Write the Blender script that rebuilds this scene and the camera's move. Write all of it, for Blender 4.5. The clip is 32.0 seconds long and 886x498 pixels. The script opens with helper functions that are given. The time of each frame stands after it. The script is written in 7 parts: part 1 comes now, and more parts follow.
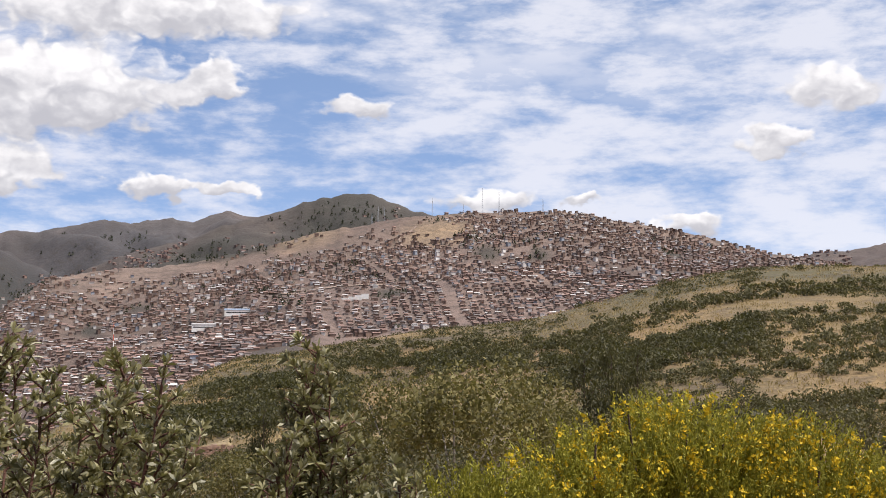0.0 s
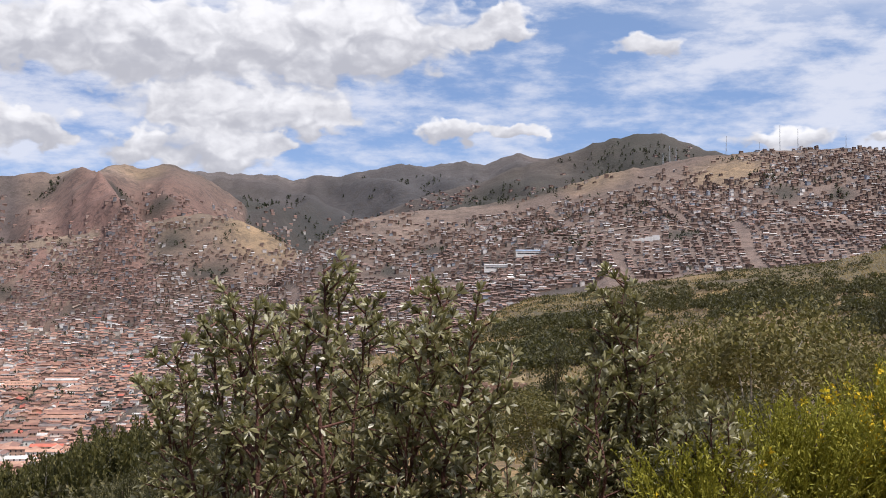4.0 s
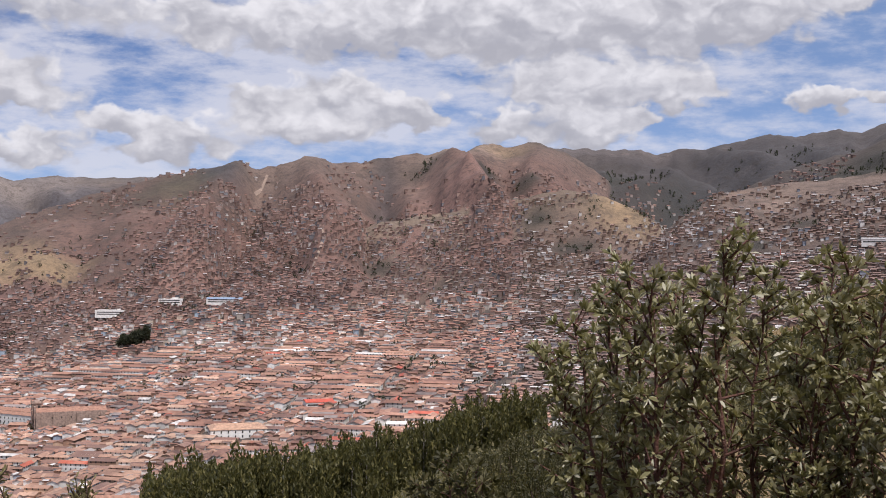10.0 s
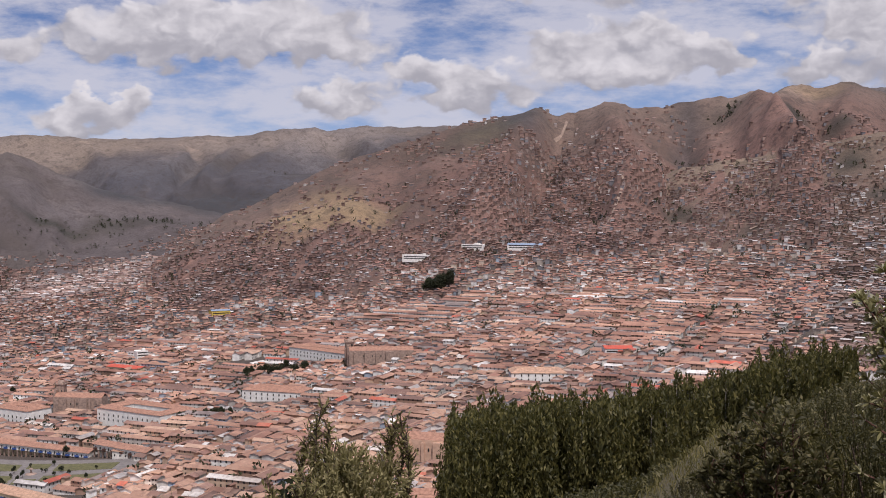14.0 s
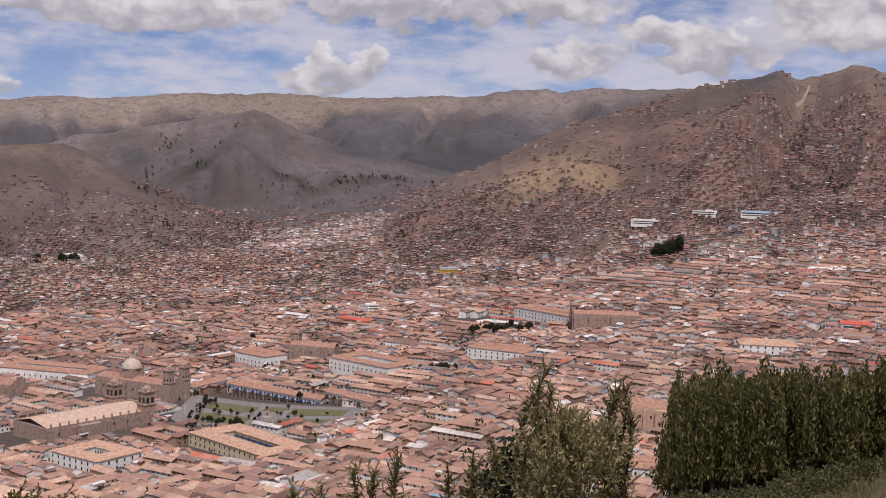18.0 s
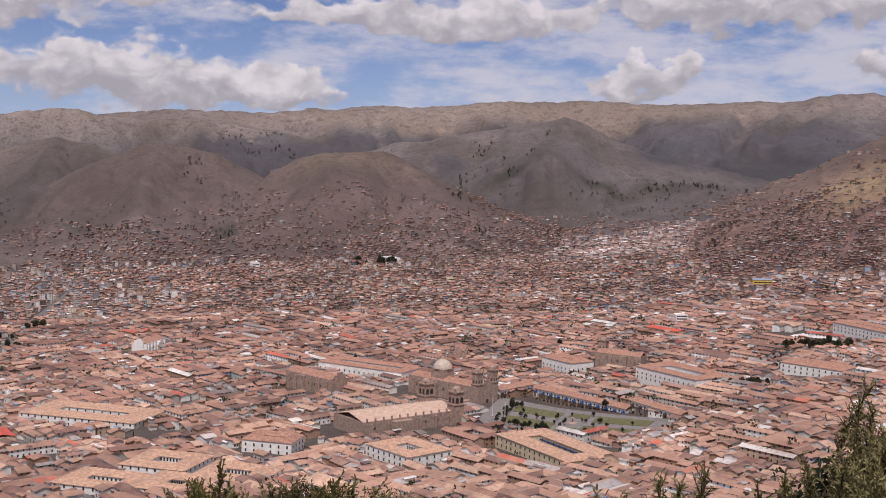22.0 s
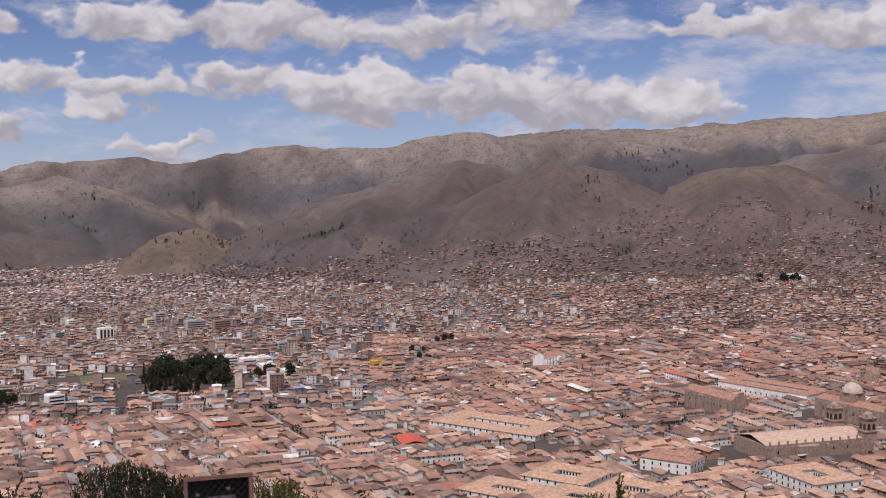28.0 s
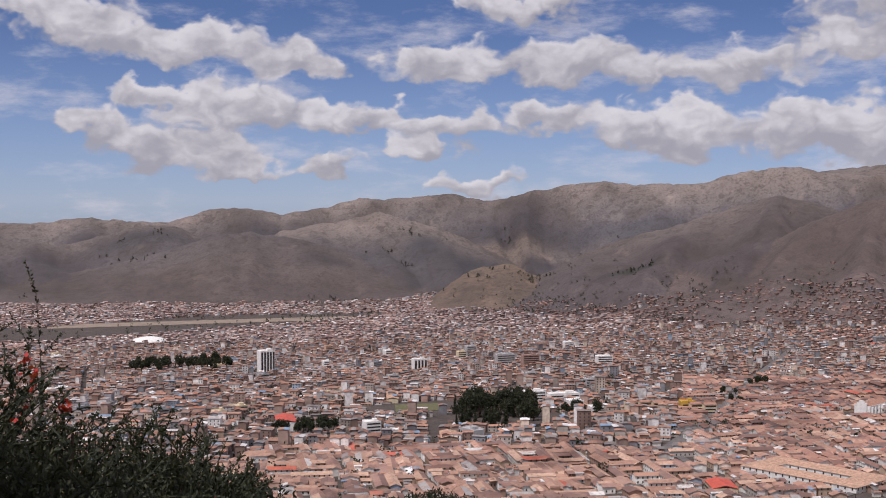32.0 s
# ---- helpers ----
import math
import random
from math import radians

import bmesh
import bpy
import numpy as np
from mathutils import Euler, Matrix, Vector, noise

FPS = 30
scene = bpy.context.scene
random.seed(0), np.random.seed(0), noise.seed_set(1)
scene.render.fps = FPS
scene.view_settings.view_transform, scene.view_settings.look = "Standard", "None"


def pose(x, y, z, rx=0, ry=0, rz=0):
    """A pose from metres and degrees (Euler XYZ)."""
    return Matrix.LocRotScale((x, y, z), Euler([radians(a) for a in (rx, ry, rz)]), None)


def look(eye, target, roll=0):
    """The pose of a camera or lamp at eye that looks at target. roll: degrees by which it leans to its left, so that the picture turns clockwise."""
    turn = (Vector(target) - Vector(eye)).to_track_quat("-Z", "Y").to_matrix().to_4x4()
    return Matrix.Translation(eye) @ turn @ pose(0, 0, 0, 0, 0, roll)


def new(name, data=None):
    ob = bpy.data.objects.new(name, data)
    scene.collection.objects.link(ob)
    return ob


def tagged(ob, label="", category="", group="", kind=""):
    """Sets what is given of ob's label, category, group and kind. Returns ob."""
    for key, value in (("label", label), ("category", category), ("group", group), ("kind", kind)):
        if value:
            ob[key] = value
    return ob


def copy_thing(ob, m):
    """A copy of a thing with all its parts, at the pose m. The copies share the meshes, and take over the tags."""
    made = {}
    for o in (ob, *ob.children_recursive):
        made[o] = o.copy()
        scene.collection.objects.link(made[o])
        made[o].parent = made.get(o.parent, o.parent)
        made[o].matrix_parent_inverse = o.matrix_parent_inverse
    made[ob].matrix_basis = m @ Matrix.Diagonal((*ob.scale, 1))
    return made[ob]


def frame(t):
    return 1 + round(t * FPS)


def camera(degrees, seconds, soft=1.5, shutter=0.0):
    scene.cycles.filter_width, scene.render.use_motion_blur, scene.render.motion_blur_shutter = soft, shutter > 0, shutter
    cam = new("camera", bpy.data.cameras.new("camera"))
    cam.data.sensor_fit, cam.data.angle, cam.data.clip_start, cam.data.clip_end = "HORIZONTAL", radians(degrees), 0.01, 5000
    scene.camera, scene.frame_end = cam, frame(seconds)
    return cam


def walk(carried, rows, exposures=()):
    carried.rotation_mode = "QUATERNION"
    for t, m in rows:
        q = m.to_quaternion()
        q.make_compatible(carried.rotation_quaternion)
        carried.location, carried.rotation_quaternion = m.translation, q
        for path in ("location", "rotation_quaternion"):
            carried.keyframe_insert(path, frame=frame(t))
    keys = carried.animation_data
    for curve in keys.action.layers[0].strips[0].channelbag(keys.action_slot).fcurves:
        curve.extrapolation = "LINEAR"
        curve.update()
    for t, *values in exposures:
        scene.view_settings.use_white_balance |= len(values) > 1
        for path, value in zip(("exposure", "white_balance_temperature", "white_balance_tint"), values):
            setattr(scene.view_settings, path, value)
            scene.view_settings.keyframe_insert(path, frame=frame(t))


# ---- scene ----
# the camera stands on a hillside path above the town and turns to its left
cam = camera(40.56, 32.0, soft=1.0)
PATH = [
    (0.0, pose(-0.000, -0.000, 0.000, 94.56, -0.18, 2.77)),
    (0.5, pose(-0.009, -0.003, -0.006, 94.03, -0.42, 4.79)),
    (1.0, pose(-0.018, -0.006, -0.012, 93.54, -0.47, 6.32)),
    (1.5, pose(-0.027, -0.009, -0.018, 93.06, -0.52, 7.52)),
    (2.0, pose(-0.036, -0.012, -0.024, 92.63, -0.64, 9.13)),
    (2.5, pose(-0.045, -0.015, -0.031, 92.15, -0.68, 11.14)),
    (3.0, pose(-0.054, -0.018, -0.037, 91.85, -0.69, 13.16)),
    (3.5, pose(-0.063, -0.020, -0.043, 91.87, -0.74, 14.94)),
    (4.0, pose(-0.072, -0.023, -0.049, 91.65, -0.71, 16.55)),
    (4.5, pose(-0.081, -0.026, -0.055, 91.12, -0.75, 17.69)),
    (6.5, pose(-0.120, -0.039, -0.063, 89.35, -0.87, 22.80)),
    (7.0, pose(-0.130, -0.042, -0.065, 89.41, -0.82, 24.59)),
    (7.5, pose(-0.140, -0.046, -0.067, 89.78, -0.77, 26.59)),
    (8.0, pose(-0.150, -0.049, -0.069, 90.01, -0.66, 27.84)),
    (8.5, pose(-0.160, -0.052, -0.071, 90.20, -0.79, 29.16)),
    (9.0, pose(-0.170, -0.055, -0.073, 90.30, -0.64, 30.74)),
    (9.5, pose(-0.180, -0.058, -0.075, 90.35, -0.70, 32.22)),
    (10.0, pose(-0.190, -0.062, -0.077, 90.28, -0.56, 33.82)),
    (10.5, pose(-0.200, -0.065, -0.079, 90.11, -0.51, 35.66)),
    (11.0, pose(-0.209, -0.068, -0.081, 89.70, -0.65, 37.18)),
    (11.5, pose(-0.219, -0.071, -0.083, 89.32, -0.72, 38.68)),
    (12.0, pose(-0.228, -0.074, -0.085, 88.86, -0.39, 40.76)),
    (12.5, pose(-0.233, -0.076, -0.085, 88.50, -0.43, 42.44)),
    (13.0, pose(-0.238, -0.077, -0.085, 88.30, -0.87, 43.95)),
    (13.5, pose(-0.243, -0.079, -0.085, 87.79, -0.81, 45.89)),
    (14.0, pose(-0.247, -0.080, -0.085, 87.59, -0.46, 48.05)),
    (14.5, pose(-0.248, -0.080, -0.085, 87.64, -0.15, 50.05)),
    (15.0, pose(-0.248, -0.081, -0.085, 87.59, -0.11, 52.29)),
    (15.5, pose(-0.248, -0.081, -0.085, 87.26, -0.36, 53.68)),
    (17.5, pose(-0.249, -0.081, -0.085, 85.63, -1.54, 57.97)),
    (18.0, pose(-0.249, -0.081, -0.085, 85.57, -1.73, 58.99)),
    (18.5, pose(-0.250, -0.081, -0.085, 85.58, -1.73, 60.28)),
    (19.0, pose(-0.250, -0.081, -0.085, 86.09, -1.50, 62.35)),
    (19.5, pose(-0.250, -0.081, -0.085, 86.60, -1.60, 64.56)),
    (20.0, pose(-0.250, -0.081, -0.085, 87.23, -1.76, 66.27)),
    (20.5, pose(-0.251, -0.081, -0.085, 87.37, -1.92, 67.92)),
    (21.0, pose(-0.251, -0.082, -0.085, 87.02, -1.67, 69.82)),
    (21.5, pose(-0.251, -0.082, -0.085, 86.35, -1.79, 71.70)),
    (22.0, pose(-0.252, -0.082, -0.085, 85.48, -1.71, 73.70)),
    (22.5, pose(-0.252, -0.082, -0.085, 84.73, -1.37, 75.65)),
    (23.0, pose(-0.252, -0.082, -0.085, 84.43, -0.86, 77.40)),
    (23.5, pose(-0.252, -0.082, -0.085, 84.13, -0.70, 78.85)),
    (24.0, pose(-0.253, -0.082, -0.085, 83.76, -0.86, 80.31)),
    (24.5, pose(-0.253, -0.082, -0.085, 83.55, -0.93, 81.71)),
    (25.0, pose(-0.253, -0.082, -0.085, 83.49, -1.02, 83.43)),
    (25.5, pose(-0.253, -0.082, -0.085, 83.57, -0.49, 84.81)),
    (26.0, pose(-0.254, -0.082, -0.085, 83.90, -0.31, 86.11)),
    (26.5, pose(-0.254, -0.082, -0.085, 84.30, 0.06, 87.85)),
    (28.5, pose(-0.255, -0.083, -0.085, 86.53, -0.29, 93.24)),
    (29.0, pose(-0.255, -0.083, -0.085, 87.23, -0.52, 93.69)),
    (29.5, pose(-0.255, -0.083, -0.085, 87.61, -0.59, 95.90)),
    (30.0, pose(-0.256, -0.083, -0.085, 87.78, -0.30, 98.06)),
    (30.5, pose(-0.256, -0.083, -0.085, 87.70, -0.14, 100.06)),
    (31.0, pose(-0.256, -0.083, -0.085, 87.71, -0.10, 102.85)),
    (31.5, pose(-0.257, -0.083, -0.085, 87.75, -0.02, 105.10)),
    (32.0, pose(-0.257, -0.083, -0.085, 87.72, 0.00, 107.17)),
]
walk(cam, PATH, exposures=[(0.0, 0.14, 6450, 13), (3.0, 0.06, 6250, 13), (9.0, -0.18, 6200, 15), (15.0, -0.47, 6350, 20), (23.0, -0.52, 6450, 22), (32.0, -0.55, 6250, 20)])

# ---------------------------------------------------------------- light
SUN_AZ, SUN_EL = -112.0, 61.0     # degrees to the left of +y, and above the horizon
sun = new("sun", bpy.data.lights.new("sun", "SUN"))
sun.data.energy, sun.data.angle, sun.data.color = 4.7, radians(0.6), (1.0, 0.95, 0.87)
sd = Vector((-math.sin(radians(SUN_AZ)) * math.cos(radians(SUN_EL)), math.cos(radians(SUN_AZ)) * math.cos(radians(SUN_EL)), math.sin(radians(SUN_EL))))
sun.matrix_world = look(sd * 400, (0, 0, 0))


# ---------------------------------------------------------------- node helpers
class Nodes:
    """A short hand for shader trees."""

    def __init__(self, tree):
        self.t = tree
        tree.nodes.clear()

    def add(self, kind, **kw):
        n = self.t.nodes.new(kind)
        for k, v in kw.items():
            if k == "inputs":
                for a, b in v.items():
                    self.put(n, a, b)
            else:
                setattr(n, k, v)
        return n

    def put(self, n, key, value):
        s = n.inputs[key]
        if isinstance(value, bpy.types.NodeSocket):
            self.t.links.new(value, s)
        else:
            s.default_value = value

    def math(self, op, a, b=0.0, c=0.0, clamp=False):
        n = self.add("ShaderNodeMath", operation=op, use_clamp=clamp)
        for i, v in enumerate((a, b, c)):
            self.put(n, i, v)
        return n.outputs[0]

    def step(self, v, lo, hi, a=0.0, b=1.0):
        n = self.add("ShaderNodeMapRange", interpolation_type="SMOOTHSTEP")
        for k, w in zip(range(5), (v, lo, hi, a, b)):
            self.put(n, k, w)
        return n.outputs[0]

    def mix(self, fac, a, b, blend="MIX"):
        n = self.add("ShaderNodeMix", data_type="RGBA", blend_type=blend)
        for k, v in ((0, fac), (6, a), (7, b)):
            self.put(n, k, (*v, 1.0) if isinstance(v, tuple) and len(v) == 3 else v)
        return n.outputs[2]

    def noise(self, vec, scale, detail=4.0, rough=0.55, dims="3D"):
        n = self.add("ShaderNodeTexNoise", noise_dimensions=dims)
        self.put(n, "Vector", vec)
        self.put(n, "Scale", scale), self.put(n, "Detail", detail), self.put(n, "Roughness", rough)
        return n.outputs[0]

    def ramp(self, fac, stops, constant=False):
        n = self.add("ShaderNodeValToRGB")
        cr = n.color_ramp
        cr.interpolation = "CONSTANT" if constant else "LINEAR"
        while len(cr.elements) < len(stops):
            cr.elements.new(0.5)
        for e, (p, c) in zip(cr.elements, stops):
            e.position, e.color = p, (*c, 1.0)
        self.put(n, 0, fac)
        return n.outputs[0]


# ---------------------------------------------------------------- sky: blue air with broken cloud
world = bpy.data.worlds.new("sky")
scene.world = world
world.use_nodes = True
W = Nodes(world.node_tree)
sky = W.add("ShaderNodeTexSky", sky_type="NISHITA", sun_disc=False, sun_elevation=radians(SUN_EL), sun_rotation=radians(-SUN_AZ), altitude=3400.0, air_density=0.9, dust_density=0.6, ozone_density=2.0)
tc = W.add("ShaderNodeTexCoord").outputs["Generated"]
xyz = W.add("ShaderNodeSeparateXYZ", inputs={0: tc}).outputs
DEG = 57.29578
# heaps of cloud: bearing, elevation, half width, half height, in degrees
SKY_A = [(20.4, 11.5, 4.1, 2.0), (14.0, 12.1, 1.9, 0.9), (7.0, 11.1, 1.5, 0.8), (16.0, 7.4, 2.3, 0.6), (22.5, 7.6, 1.2, 0.8), (17.5, 15.4, 8.9, 1.4), (1.0, 6.8, 2.3, 0.7), (-8.6, 5.6, 2.0, 0.7), (-3.9, 6.5, 1.1, 0.4),
         (-13.1, 9.4, 2.2, 0.7), (-15.6, 11.8, 2.4, 1.1), (30.8, 6.0, 1.5, 0.9), (27.2, 6.0, 2.3, 1.2), (28.3, 11.5, 9.3, 1.7), (12.7, 7.3, 1.1, 0.5), (26.9, 8.1, 5.4, 1.2), (35.8, 6.8, 1.6, 0.9)]
SKY_B = [(42.6, 7.3, 1.8, 0.9), (39.3, 7.7, 2.0, 0.9), (36.0, 7.0, 1.6, 0.8), (40.3, 6.0, 3.0, 0.9), (48.9, 5.9, 2.3, 1.0), (24.7, 6.5, 0.7, 0.4), (37.8, 10.7, 11.1, 1.4), (63.3, 4.2, 1.8, 0.6), (53.2, 4.7, 2.4, 0.8),
         (45.8, 5.2, 2.3, 1.0), (53.8, 6.9, 2.2, 0.7), (57.6, 8.2, 6.9, 1.2), (81.9, 2.9, 2.6, 1.0), (63.1, 4.4, 1.3, 0.6), (64.9, 3.4, 1.9, 0.8), (77.7, 6.4, 6.2, 0.9), (70.8, 6.5, 3.5, 1.1), (61.3, 7.0, 5.4, 0.9)]
SKY_C = [(88.6, 3.7, 4.5, 1.2), (96.3, 3.2, 3.0, 1.3), (85.8, 2.7, 6.0, 0.8), (93.7, 6.2, 3.9, 0.9), (102.3, 4.1, 1.9, 0.7), (105.5, 0.8, 2.3, 0.6), (116.9, 4.4, 3.6, 1.3), (114.0, 6.4, 1.9, 0.7), (123.8, 3.6, 1.7, 0.8), (121.3, 2.5, 1.8, 1.0),
         (118.4, 2.5, 2.3, 0.7), (107.5, 6.4, 3.0, 0.9), (100.9, 6.6, 4.0, 1.2), (106.7, 3.6, 2.4, 0.8), (97.4, 3.5, 2.8, 1.0), (112.1, 3.8, 1.8, 0.8), (109.7, 4.1, 1.0, 0.6)]
SKY_D = [(116.9, 1.5, 2.0, 0.5), (112.7, 1.8, 1.7, 0.6), (108.4, 2.3, 1.9, 0.6), (121.0, 4.9, 2.0, 0.5), (120.0, 7.3, 6.0, 0.9), (125.4, 8.6, 3.8, 0.8), (103.5, 9.2, 4.0, 0.7), (88.6, 7.5, 2.4, 0.9), (84.0, 10.0, 9.0, 1.6), (134.0, 4.0, 5.0, 1.5), (-25.0, 8.0, 5.0, 1.5), (60.0, 12.0, 12.0, 1.8)]
el = W.math("MULTIPLY", W.math("ARCSINE", xyz[2]), DEG)
az_n = W.math("MULTIPLY", W.math("ARCTAN2", W.math("MULTIPLY", xyz[0], -1.0), xyz[1]), DEG)
flat = W.add("ShaderNodeCombineXYZ", inputs={0: az_n, 1: W.math("MULTIPLY", el, 1.5), 2: 0.0}).outputs[0]
curl = W.add("ShaderNodeTexNoise", noise_dimensions="2D", inputs={"Vector": flat, "Scale": 0.5, "Detail": 4.0, "Roughness": 0.45})
off = W.add("ShaderNodeVectorMath", operation="MULTIPLY_ADD", inputs={0: curl.outputs["Color"], 1: (4.0, 2.4, 0.0), 2: (-2.0, -1.2, 0.0)}).outputs[0]
spot = W.add("ShaderNodeVectorMath", operation="ADD", inputs={0: W.add("ShaderNodeCombineXYZ", inputs={0: az_n, 1: el, 2: 0.0}).outputs[0], 1: off}).outputs[0]
# each heap adds to the thickness, and where its top lies to the light
thick, rise_sum = None, None
for a, e, w, h in SKY_A + SKY_B + SKY_C + SKY_D:
    v = W.add("ShaderNodeVectorMath", operation="MULTIPLY_ADD", inputs={0: spot, 1: (0.95 / w, 0.95 / h, 0.0), 2: (-a * 0.95 / w, -e * 0.95 / h, 0.0)}).outputs[0]
    d2 = W.add("ShaderNodeVectorMath", operation="DOT_PRODUCT", inputs={0: v, 1: v}).outputs["Value"]
    g_ = W.math("POWER", 0.28, d2)
    up_ = W.math("MULTIPLY", g_, W.add("ShaderNodeVectorMath", operation="DOT_PRODUCT", inputs={0: v, 1: (0.0, 1.0, 0.0)}).outputs["Value"])
    thick = g_ if thick is None else W.math("ADD", thick, g_)
    rise_sum = up_ if rise_sum is None else W.math("ADD", rise_sum, up_)
puff = W.math("SUBTRACT", 1.0, W.add("ShaderNodeTexVoronoi", voronoi_dimensions="2D", feature="SMOOTH_F1", inputs={"Vector": W.add("ShaderNodeVectorMath", operation="ADD", inputs={0: flat, 1: off}).outputs[0], "Scale": 0.75, "Detail": 1.0, "Smoothness": 0.6}).outputs["Distance"])
body = W.math("ADD", thick, W.math("MULTIPLY_ADD", puff, 0.28, -0.17))
heap = W.math("MULTIPLY", W.step(body, 0.21, 0.55), 0.97)
lit = W.math("ADD", W.math("DIVIDE", rise_sum, W.math("ADD", thick, 0.05)), W.math("ADD", W.math("MULTIPLY_ADD", puff, 0.9, -0.6), W.math("MULTIPLY_ADD", W.noise(flat, 0.6, 4.0, 0.5, "2D"), 1.8, -0.9)))
heap_col = W.mix(W.step(lit, -1.2, 0.9), (0.52, 0.52, 0.55), (1.0, 0.985, 0.97))
# thin high sheets, which thicken away from the blue quarter
wide = W.add("ShaderNodeCombineXYZ", inputs={0: W.math("MULTIPLY", az_n, 0.32), 1: el, 2: 0.0}).outputs[0]
sheet = W.noise(wide, 0.55, 7.0, 0.62, "2D")
reach = W.math("ADD", W.step(az_n, 22.0, -8.0, 0.0, 0.20), W.math("MULTIPLY", W.step(az_n, 100.0, 60.0), W.step(az_n, 5.0, 40.0, 0.0, 0.20)))
veil = W.math("MULTIPLY", W.step(W.math("ADD", sheet, reach), 0.47, 0.82), 0.75)
deck_z = W.math("ADD", W.math("MAXIMUM", xyz[2], 0.0), 0.10)
deck = W.add("ShaderNodeCombineXYZ", inputs={0: W.math("DIVIDE", xyz[0], deck_z), 1: W.math("DIVIDE", xyz[1], deck_z), 2: 0.3}).outputs[0]
high = W.math("MULTIPLY", W.step(W.noise(deck, 1.6, 6.0, 0.6), 0.42, 0.62), W.step(el, 9.0, 17.0))
blue = W.mix(1.0, sky.outputs[0], (0.075, 0.080, 0.096), "MULTIPLY")
blue = W.mix(W.step(az_n, 75.0, 0.0, 0.0, 0.42), blue, (0.42, 0.60, 0.88))
blue = W.mix(W.step(el, 9.0, 0.0, 0.0, 0.35), blue, (0.52, 0.66, 0.88))
sky_col = W.mix(W.math("MAXIMUM", veil, high), blue, (0.86, 0.86, 0.89))
sky_col = W.mix(heap, sky_col, heap_col)

out = W.add("ShaderNodeOutputWorld", inputs={0: W.add("ShaderNodeBackground", inputs={0: sky_col, 1: 1.0}).outputs[0]})


# ---------------------------------------------------------------- terrain
def table(rows, az, r):
    """Heights by bearing (rows) and distance (columns), read smoothly between the knots."""
    azs, rs, zs = rows
    zs = np.array(zs, float)
    ia = np.clip(np.searchsorted(azs, az) - 1, 0, len(azs) - 2)
    ir = np.clip(np.searchsorted(rs, r) - 1, 0, len(rs) - 2)
    a, q = np.array(azs, float), np.array(rs, float)
    u = np.clip((az - a[ia]) / (a[ia + 1] - a[ia]), 0, 1)
    v = np.clip((r - q[ir]) / (q[ir + 1] - q[ir]), 0, 1)
    u = u * u * (3 - 2 * u) * 0.5 + u * 0.5
    return (zs[ia, ir] * (1 - u) + zs[ia + 1, ir] * u) * (1 - v) + (zs[ia, ir + 1] * (1 - u) + zs[ia + 1, ir + 1] * u) * v


# the hillside under the camera, and the valley floor with the town
NEAR = ([-60, -30, -12, 0, 12, 20, 26, 35, 40, 45, 60, 90, 115, 130, 200], [0, 20, 60, 120, 200, 300, 400],
        [[-1.6, -1, 2, 10, 25, 40, 50], [-1.6, -3, -4, -1, 8, 18, 24], [-1.6, -3, -6, -5, 5, 19, 20], [-1.6, -3.5, -8, -10, -4, 5.5, 3],
         [-1.6, -4, -9, -12, -8, -3, -12], [-1.6, -4, -9, -13, -12, -25, -60], [-1.6, -4, -10, -17, -28, -55, -95], [-1.6, -4, -12, -25, -44, -74, -112], [-1.6, -5.4, -16.5, -32, -49, -78, -113],
         [-1.6, -6.6, -20, -37, -54, -84, -114], [-1.6, -7.5, -24, -46, -72, -103, -127], [-1.6, -7.8, -25, -48, -78, -112, -137], [-1.6, -6.4, -19, -39, -68, -102, -132],
         [-1.6, -4.5, -13, -27, -48, -78, -107], [-1.6, 0, 5, 15, 25, 30, 30]])
FAR = ([-60, -12, 0, 12, 23, 35, 44, 55, 68, 82, 97, 112, 130], [400, 500, 650, 900, 1500, 2200, 3000],
       [[50, 40, 36, 30, 60, 80, 100], [20, 15, 10, 0, 35, 60, 80], [3, -5, -12, -20, 30, 70, 80], [-12, -35, -42, -45, 15, 80, 90], [-80, -128, -122, -112, -73, -5, 40],
        [-112, -142, -140, -130, -108, -60, -10], [-114, -142, -147, -148, -120, -70, -20], [-122, -146, -162, -167, -165, -130, -90],
        [-128, -156, -179, -187, -200, -205, -195], [-132, -157, -181, -190, -210, -220, -224], [-135, -158, -182, -195, -225, -245, -264],
        [-130, -156, -184, -200, -240, -270, -287], [-105, -135, -170, -195, -240, -270, -287]])

